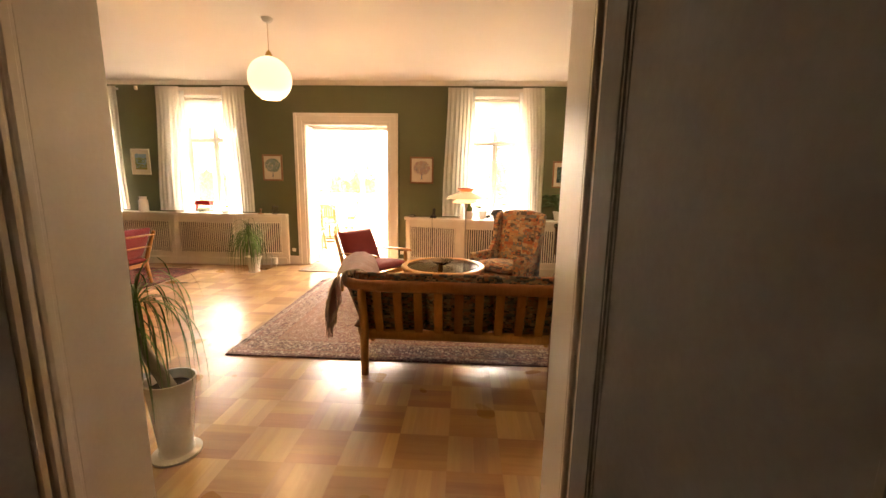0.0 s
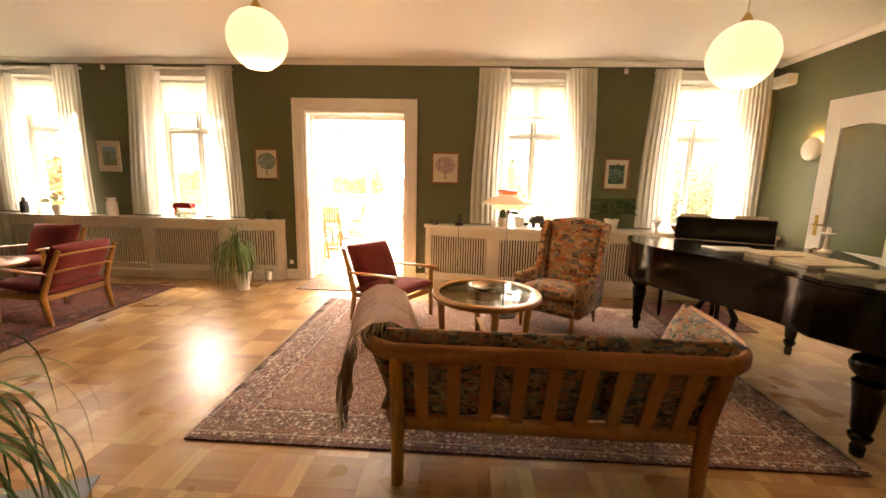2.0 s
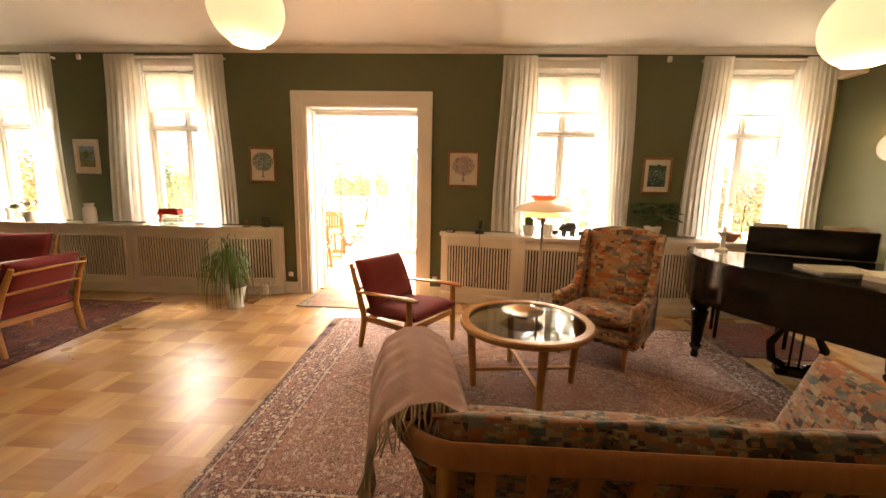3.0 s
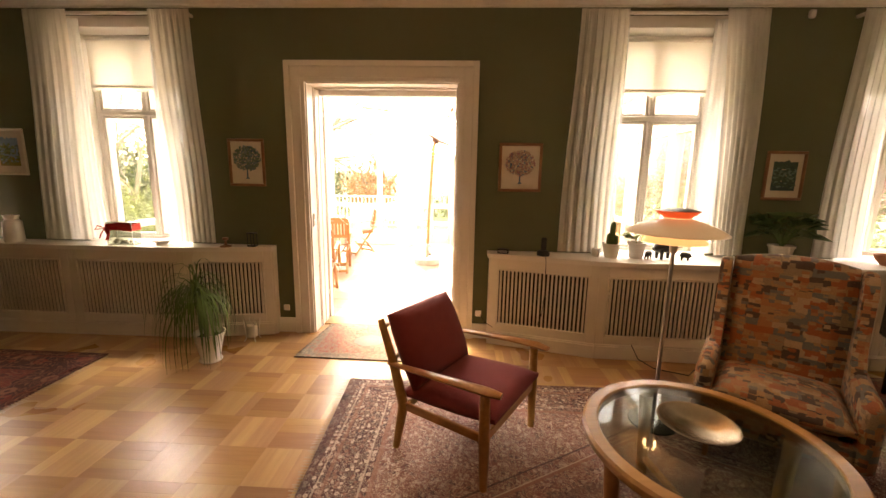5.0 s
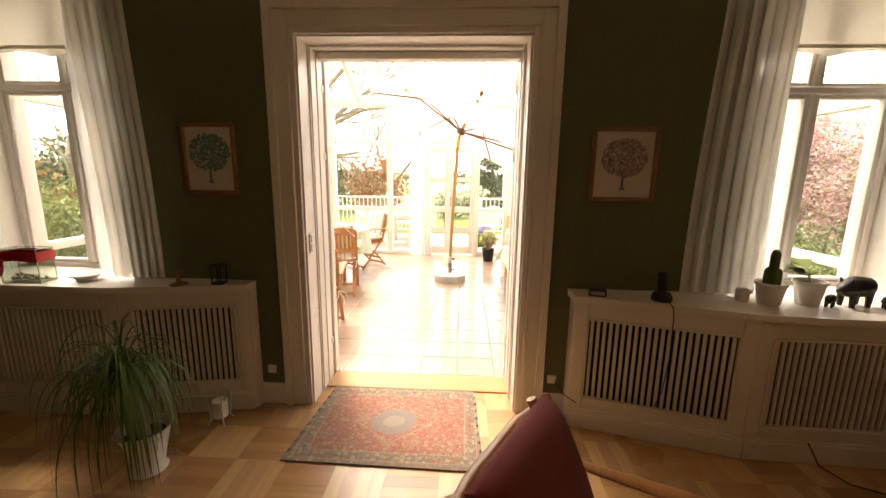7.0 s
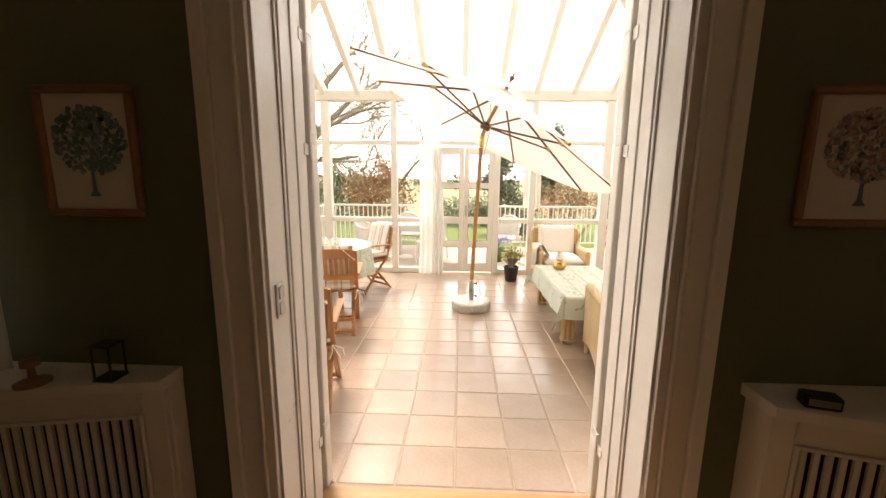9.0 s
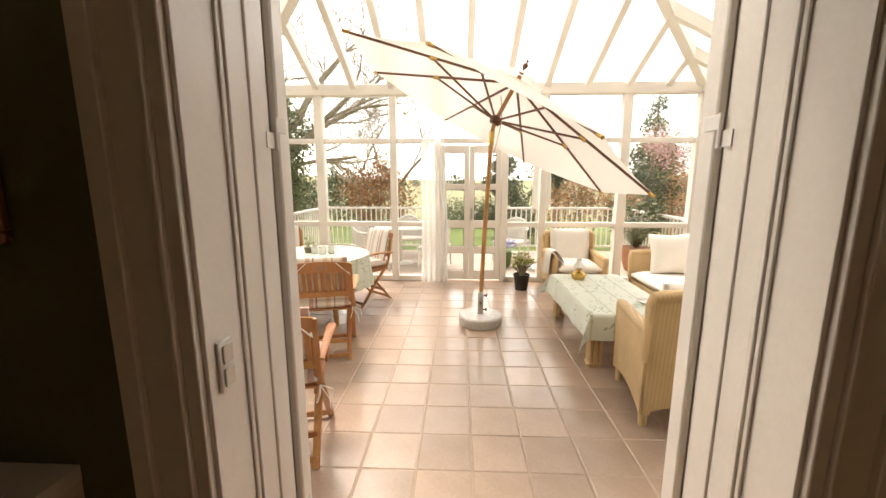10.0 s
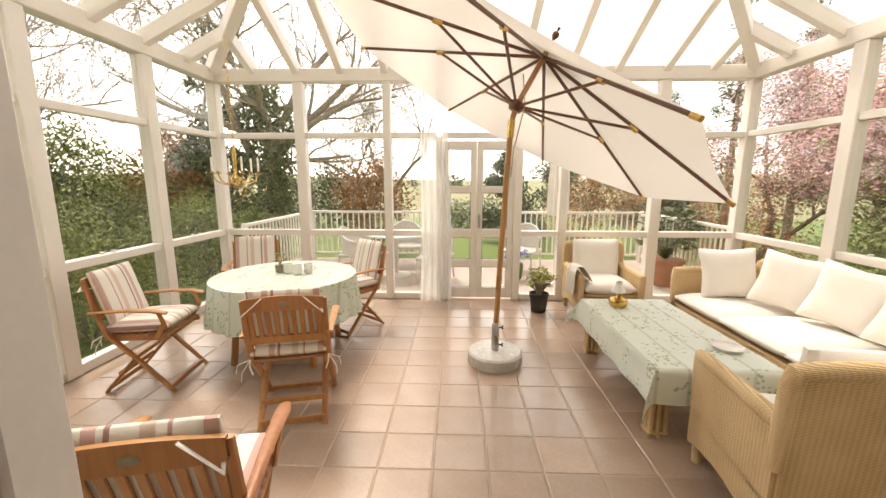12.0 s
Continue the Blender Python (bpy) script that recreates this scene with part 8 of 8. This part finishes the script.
bm = bm_new()
lathe(bm, [(0.22, 0), (0.22, 0.06), (0.03, 0.08)], 24)
part("foot", bm, MAT["granite"], t)
leaf_plant("flower_pot", (-1.02, 12.6, -0.02), [(0.10, 0), (0.13, 0.05), (0.15, 0.26), (0.13, 0.30), (0.12, 0.30)], MAT["cactus"], 60, 0.07, MAT["blue_bloom"], "glazed green pot of blue flowers on the terrace", 41, 0.20, 0.20)
leaf_plant("planter", (1.30, 12.4, -0.02), [(0.16, 0), (0.20, 0.1), (0.25, 0.36), (0.28, 0.37), (0.28, 0.42), (0.25, 0.42)], MAT["clay"], 220, 0.14, MAT["ivy"], "large terracotta planter with a dark shrub", 42, 0.42, 0.75)


# ---- garden ----
def leaf_cloud(bm, centres, n, size, rnd, flat=0.8):
    """n small leaves scattered through the balls (x, y, z, r), denser towards their skins."""
    total = sum(c[3] ** 2 for c in centres)
    for c in centres:
        for k in range(int(n * c[3] ** 2 / total)):
            d = V((rnd.gauss(0, 1), rnd.gauss(0, 1), rnd.gauss(0, 1))).normalized()
            p = V(c[:3]) + d * c[3] * rnd.random() ** 0.45 * V((1, 1, flat)).length / 1.6
            p.z = c[2] + (p.z - c[2]) * flat
            a = V((rnd.uniform(-1, 1), rnd.uniform(-1, 1), rnd.uniform(-1, 1))).normalized()
            b = a.orthogonal().normalized()
            s = size * rnd.uniform(0.6, 1.4)
            quad(bm, p - a * s, p - b * s * 0.5, p + a * s, p + b * s * 0.5)


def limbs(bm, p, d, length, r, depth, rnd, ends, spread=0.6, twigs=3):
    """A branching limb; ends collects the tips."""
    pts, radii = [p.copy()], [r]
    n = 5
    for k in range(n):
        d = (d + V((rnd.gauss(0, 0.13), rnd.gauss(0, 0.13), rnd.gauss(0.03, 0.10)))).normalized()
        p = p + d * length / n
        pts.append(p.copy())
        radii.append(r * (1 - 0.42 * (k + 1) / n))
    tube(bm, pts, radii, 8 if r > 0.05 else (5 if r > 0.015 else 3), cap=False)
    if depth == 0:
        ends.append(p)
        return
    for k in range(rnd.randint(2, twigs)):
        i = rnd.randint(2, n)
        nd_ = (d + V((rnd.gauss(0, spread), rnd.gauss(0, spread), rnd.gauss(0.12, spread * 0.6)))).normalized()
        limbs(bm, pts[i], nd_, length * rnd.uniform(0.6, 0.9), max(0.006, radii[i] * rnd.uniform(0.5, 0.75)), depth - 1, rnd, ends, spread, twigs)


def tree(name, at, height, r, depth, leaf, n, size, blob, label, seed, lean=(0, 0), group="", ivy=0, boughs=()):
    rnd = random.Random(seed)
    t = thing(name, at, label, "tree", group)
    bm, ends = bm_new(), []
    limbs(bm, V((0, 0, -0.1)), V((lean[0], lean[1], 1)).normalized(), height * 0.34, r, depth, rnd, ends, 0.65, 4 if n else 5)
    for z, d, length, br in boughs:            # heavy spreading boughs
        limbs(bm, V((lean[0] * z, lean[1] * z, z)), V(d).normalized(), length, br, 5, rnd, ends, 0.75, 4)
    part("trunk", bm, MAT["bark"], t, "", 60)
    if n:
        bm = bm_new()
        leaf_cloud(bm, [(*e, blob * rnd.uniform(0.6, 1.2)) for e in ends], n, size, rnd)
        part("crown", bm, MAT[leaf], t, "", 0)["kind"] = "stuff"
    if leaf == "blossom":                      # young copper and green leaves between the flowers
        for mt, k in (("rust_leaf", 0.22), ("leaf", 0.22)):
            bm = bm_new()
            leaf_cloud(bm, [(*e, blob * rnd.uniform(0.7, 1.3)) for e in ends], int(n * k), size, rnd)
            part("young_leaves", bm, MAT[mt], t, "", 0)["kind"] = "stuff"
    if ivy:
        bm = bm_new()
        leaf_cloud(bm, [(lean[0] * z + rnd.gauss(0, 0.2), lean[1] * z + rnd.gauss(0, 0.2), z, 0.52) for z in [0.3 * k for k in range(16)]], ivy, 0.055, rnd, 1.2)
        part("ivy", bm, MAT["ivy"], t, "dark ivy up the trunk", 0)["kind"] = "stuff"


def shrub(name, at, balls, leaf, n, size, label, seed, group="garden shrubs", bloom=None):
    rnd = random.Random(seed)
    t = thing(name, at, label, "shrub", group)
    bm = bm_new()
    for b in balls:
        for k in range(3):
            tube(bm, [(b[0] * 0.3, b[1] * 0.3, -0.1), (b[0] * 0.7 + rnd.gauss(0, 0.1), b[1] * 0.7 + rnd.gauss(0, 0.1), b[2] * 0.6), (b[0] + rnd.gauss(0, 0.2), b[1] + rnd.gauss(0, 0.2), b[2])], [0.03, 0.02, 0.008], 5)
    part("stem", bm, MAT["bark"], t)
    bm = bm_new()
    leaf_cloud(bm, balls, n, size, rnd, 0.95)
    part("foliage", bm, MAT[leaf], t, "", 0)["kind"] = "stuff"
    if bloom:
        bm = bm_new()
        leaf_cloud(bm, [(x, y, z, r * 1.05) for x, y, z, r in balls], bloom[1], bloom[2], rnd, 0.95)
        part("blossom", bm, MAT[bloom[0]], t, "", 0)["kind"] = "stuff"


GZ = -0.62
tree("ivy_tree", (-7.1, 17.0, GZ), 10.5, 0.25, 5, "leaf", 0, 0.05, 0.5, "big bare oak with ivy up its trunk", 14, (0.02, 0.0), ivy=9000,
     boughs=((3.0, (1.0, -0.1, 0.45), 2.7, 0.10), (3.5, (0.8, 0.2, 0.75), 2.9, 0.115), (3.2, (-0.9, -0.2, 0.6), 2.8, 0.10), (2.6, (0.9, 0.5, 0.2), 2.2, 0.07), (3.6, (0.1, -0.9, 0.6), 2.4, 0.085)))
tree("bare_tree", (-4.2, 22.0, GZ), 9.0, 0.15, 6, "leaf", 0, 0.05, 0.5, "spreading bare tree on the lawn", 5, (0.12, 0.0))
tree("bare_tree", (-13.5, 15.5, GZ), 7.5, 0.11, 6, "leaf", 0, 0.05, 0.5, "bare tree beside the conservatory", 8, (0.1, -0.05))
tree("bare_tree", (-6.0, 24.0, GZ), 8.0, 0.12, 6, "leaf", 0, 0.05, 0.5, "fine-twigged bare tree beyond the terrace", 17, (0.10, 0.0))
tree("bare_tree", (-9.8, 12.6, GZ), 8.0, 0.12, 6, "leaf", 0, 0.05, 0.5, "fine-twigged bare tree behind the border", 19, (0.12, 0.0))
for k, (x, y, z) in enumerate([(4.4, 11.4, GZ), (4.7, 8.9, GZ), (3.7, 13.9, GZ), (5.6, 13.0, GZ), (6.0, 10.2, GZ)]):
    tree("cherry_tree", (x, y, z), 5.2, 0.10, 3, "blossom", 30000, 0.026, 0.8, "flowering cherry full of pink blossom", 30 + k, (-0.05, 0.02), "cherry trees")
    shrub("under_shrub", (x - 0.5, y - 0.3, GZ), [(0, 0, 1.1, 1.0), (0.3, 0.8, 0.9, 0.9), (-0.2, -0.9, 0.8, 0.8), (0.2, 0.3, 2.0, 0.9)], ("leaf", "ivy", "rust_leaf")[k % 3], 9500, 0.030, "loose leafy shrub under the cherry trees", 50 + k)
rnd = random.Random(77)
for k, (x, y, hgt, wd) in enumerate([(-0.2, 20.5, 3.4, 1.3), (2.2, 22.0, 4.8, 1.8), (4.8, 19.5, 4.6, 1.6), (6.5, 23.0, 6.0, 2.0), (9.0, 22.8, 10.5, 1.1), (10.6, 21.6, 9.8, 1.0), (-8.8, 17.6, 7.6, 1.3)]):
    t = thing("conifer", (x, y, GZ), "dense dark conifer beyond the terrace", "tree", "conifers")
    bm = bm_new()
    tube(bm, [(0, 0, -0.1), (0, 0, hgt * 0.95)], [0.16, 0.03], 8)
    part("trunk", bm, MAT["bark"], t)
    bm = bm_new()
    balls = []
    for j in range(34):
        f = rnd.random() ** 0.8
        a = rnd.uniform(0, 6.28)
        rr = wd * (1 - f) * rnd.uniform(0.35, 0.95) + 0.1
        balls.append((rr * math.cos(a), rr * math.sin(a), 0.3 + f * (hgt - 0.5), 0.28 + 0.5 * (1 - f) * wd / 1.6))
    leaf_cloud(bm, balls, 5200, 0.07, rnd, 0.7)
    part("crown", bm, MAT["conifer"], t, "", 0)["kind"] = "stuff"
shrub("rust_shrub", (-4.6, 18.2, GZ), [(0, 0, 1.2, 0.9), (0.6, 0.2, 1.7, 0.8), (-0.5, 0, 1.9, 0.8), (0.2, 0, 2.5, 0.6)], "rust_leaf", 3600, 0.05, "copper leaved shrub beyond the railing", 61)
shrub("rust_shrub", (1.4, 18.0, GZ), [(0, 0, 1.3, 0.9), (0.8, 0.2, 1.6, 0.8), (1.6, 0, 1.5, 0.8), (0.6, 0, 2.2, 0.6)], "rust_leaf", 3000, 0.05, "copper leaved shrub behind the terrace", 62)
shrub("rust_shrub", (-10.6, 18.4, GZ), [(0, 0, 1.4, 1.3), (0.9, 0.3, 2.0, 1.1), (-0.9, 0, 2.3, 1.1), (0.1, 0, 3.0, 1.0), (-0.6, 0.3, 3.5, 0.6)], "rust_leaf", 7000, 0.055, "large copper leaved shrub at the lawn's side", 64)
shrub("tall_shrub", (-12.6, 16.2, GZ), [(0, 0, 1.3, 1.4), (0.6, 0.9, 2.1, 1.2), (-0.7, -0.5, 2.4, 1.2), (0.2, 0.4, 3.1, 0.9)], "leaf", 8000, 0.055, "tall loose spring green shrub by the lawn", 65)
shrub("flowering_shrub", (-2.35, 24.0, GZ), [(0, 0, 0.7, 0.8), (0.9, 0.1, 0.7, 0.8), (1.8, 0, 0.8, 0.85)], "ivy", 3600, 0.05, "rounded rhododendron with white flowers on the lawn's edge", 63, bloom=("bloom", 420, 0.05))
for k, (x, y) in enumerate([(-7.2, 8.3), (-7.5, 9.8), (-7.0, 11.2), (-7.4, 12.8), (-7.0, 14.3), (-9.4, 10.5)]):
    shrub("border_shrub", (x, y, GZ), [(0, 0, 0.7, 0.85), (0.3, 0.6, 0.9, 0.8), (-0.3, -0.5, 1.1, 0.8), (-0.5, 0.2, 1.5, 0.6)], "leaf" if k % 3 else "ivy", 10000, 0.027, "loose spring green shrub in the border", 70 + k)
for k, (x, y) in enumerate([(-11, 19), (-13, 15), (-12, 11), (-14.5, 23), (-8.5, 26), (9, 27), (12, 18), (11, 12)]):
    shrub("hedge_bush", (x, y, GZ), [(0, 0, 1.3, 1.5), (1.2, 0.5, 1.1, 1.3), (-1.2, -0.4, 1.2, 1.3), (0.3, 0.2, 2.3, 1.1)], ("leaf", "conifer", "rust_leaf")[k % 3], 3600, 0.085, "tall mixed hedge at the garden's edge", 90 + k)
# distant trees along the fields
rnd = random.Random(4)
bm = bm_new()
for k in range(90):
    a = radians(rnd.uniform(20, 160))
    d = rnd.uniform(90, 260)
    leaf_cloud(bm, [(d * math.cos(a) - 2, d * math.sin(a), -0.9 + 1.3 * s, 2.2 * s) for s in (rnd.uniform(0.6, 1.6),)], 90, 0.55, rnd, 0.8)
tagged(new("far_wood", mesh_of(bm, MAT["conifer"], "far_wood", 0)), "distant belts of trees between fields", "woodland", kind="stuff")
bm = bm_new()
sheet(bm, lambda u, v: V((-700 + 1400 * u, 420 + 240 * v, -1.0 + (9 + 6 * math.sin(u * 9)) * math.sin(v * math.pi / 2) ** 2)), 60, 8)
tagged(new("backdrop", mesh_of(bm, MAT["field"], "backdrop")), "low rolling fields on the horizon", "hill", kind="structure")
t = thing("street_lamp", (-2.9, 60.0, -0.9), "slim grey street lamp far beyond the garden", "street lamp")
bm = bm_new()
tube(bm, [(0, 0, 0), (0, 0, 7.0), (-0.1, 0, 7.4), (-0.9, 0, 7.5)], 0.07, 8)
part("post", bm, MAT["steel"], t)


# ---- floor tiles of the conservatory ----
TP = 0.312
TX, TY = -2.40, 8.50


def tile_mesh(w, d, mt, name, b=0.006, hgt=0.012):
    bm = bm_new()
    lo, hi = [(-w / 2, -d / 2), (w / 2, -d / 2), (w / 2, d / 2), (-w / 2, d / 2)], []
    top = [(x - math.copysign(b, x), y - math.copysign(b, y)) for x, y in lo]
    a = [bm.verts.new((x, y, -hgt)) for x, y in lo]
    m = [bm.verts.new((x, y, -b * 0.6)) for x, y in lo]
    c = [bm.verts.new((x, y, 0.0)) for x, y in top]
    bm.faces.new(c)
    for i in range(4):
        j = (i + 1) % 4
        bm.faces.new([a[i], a[j], m[j], m[i]])
        bm.faces.new([m[i], m[j], c[j], c[i]])
    return mesh_of(bm, mt, name, 20)


rnd = random.Random(21)
tiles_floor = bpy.data.objects["floor.001"]
me = tile_mesh(TP - 0.008, TP - 0.008, MAT["tile"], "tile")
spots = []
for i in range(-9, 14):
    for j in range(-6, 10):
        x, y = TX + (i + 0.5) * TP, TY + (j + 0.5) * TP
        if CX0 + 0.14 < x < CX1 - 0.14 and 6.72 < y < CY1 - 0.12:
            spots.append((x, y))
spots.sort(key=lambda p: (p[0] + 1.9) ** 2 * 0.6 + (p[1] - 8.0) ** 2 * 0.35)
for x, y in spots[:300]:
    o = new("tile", me)
    o.parent = tiles_floor
    o.location = (x, y, rnd.uniform(-0.0012, 0.0))
    o.rotation_euler = (radians(rnd.uniform(-0.12, 0.12)), radians(rnd.uniform(-0.12, 0.12)), radians(rnd.uniform(-0.3, 0.3)))
bm = bm_new()
for x, y in spots[300:]:
    h = TP / 2 - 0.006
    box(bm, x - h, x + h, y - h, y + h, -0.012, rnd.uniform(-0.0012, 0.0), 0.004)
o = new("tile_rest", mesh_of(bm, MAT["tile"], "tile_rest", 20))
o.parent = tiles_floor
o["kind"] = "stuff"

# ---- parquet blocks ----
PB, NS = 0.285, 4                               # block side, strips a block
PW = PB / NS
strips = [tile_mesh(PB - 0.0003, PW - 0.0003, MAT[k], "plank", 0.0004, 0.004) for k in ("oak", "oak_t_lit")]
rnd = random.Random(8)
blocks = []
for i in range(-18, 23):
    for j in range(-18, 5):
        x, y = -2.5375 + i * PB, 5.1775 + j * PB
        if X0 + 0.1 < x < X1 - 0.1 and 0.4 < y < 6.37:
            blocks.append((x, y, (i + j) % 2))
near = [b for b in blocks if -3.6 < b[0] < -1.0 and 3.0 < b[1] < 6.2]
near.sort(key=lambda b: (b[0] + 2.2) ** 2 + (b[1] - 4.6) ** 2)
near = near[:74]
chosen = set(near)
rest = []
for x, y, turn in blocks:
    for k in range(NS):
        off = (k - (NS - 1) / 2) * PW
        px, py = (x, y + off) if turn == 0 else (x + off, y)
        if (x, y, turn) in chosen:
            o = new("plank", strips[turn])
            o.parent = floor_base
            o.location = (px, py, rnd.uniform(-0.0001, 0.0))
            o.rotation_euler = (0, 0, 0 if turn == 0 else math.pi / 2)
        else:
            rest.append((px, py, turn))
for turn in (0, 1):
    verts, faces = [], []
    for px, py, tn in rest:
        if tn != turn:
            continue
        hx, hy = (PB / 2 - 0.00015, PW / 2 - 0.00015) if turn == 0 else (PW / 2 - 0.00015, PB / 2 - 0.00015)
        z, n = rnd.uniform(-0.0001, 0.0), len(verts)
        verts += [(px - hx, py - hy, -0.004), (px + hx, py - hy, -0.004), (px + hx, py + hy, -0.004), (px - hx, py + hy, -0.004)]
        verts += [(px - hx, py - hy, z), (px + hx, py - hy, z), (px + hx, py + hy, z), (px - hx, py + hy, z)]
        faces += [(n + 4, n + 5, n + 6, n + 7)] + [(n + i, n + (i + 1) % 4, n + 4 + (i + 1) % 4, n + 4 + i) for i in range(4)]
    pm = bpy.data.meshes.new("plank_rest")
    pm.from_pydata(verts, [], faces)
    pm.materials.append(MAT["oak"] if turn == 0 else MAT["oak_y_lit"])
    o = new("plank_rest", pm)
    o.parent = floor_base
    o["kind"] = "stuff"
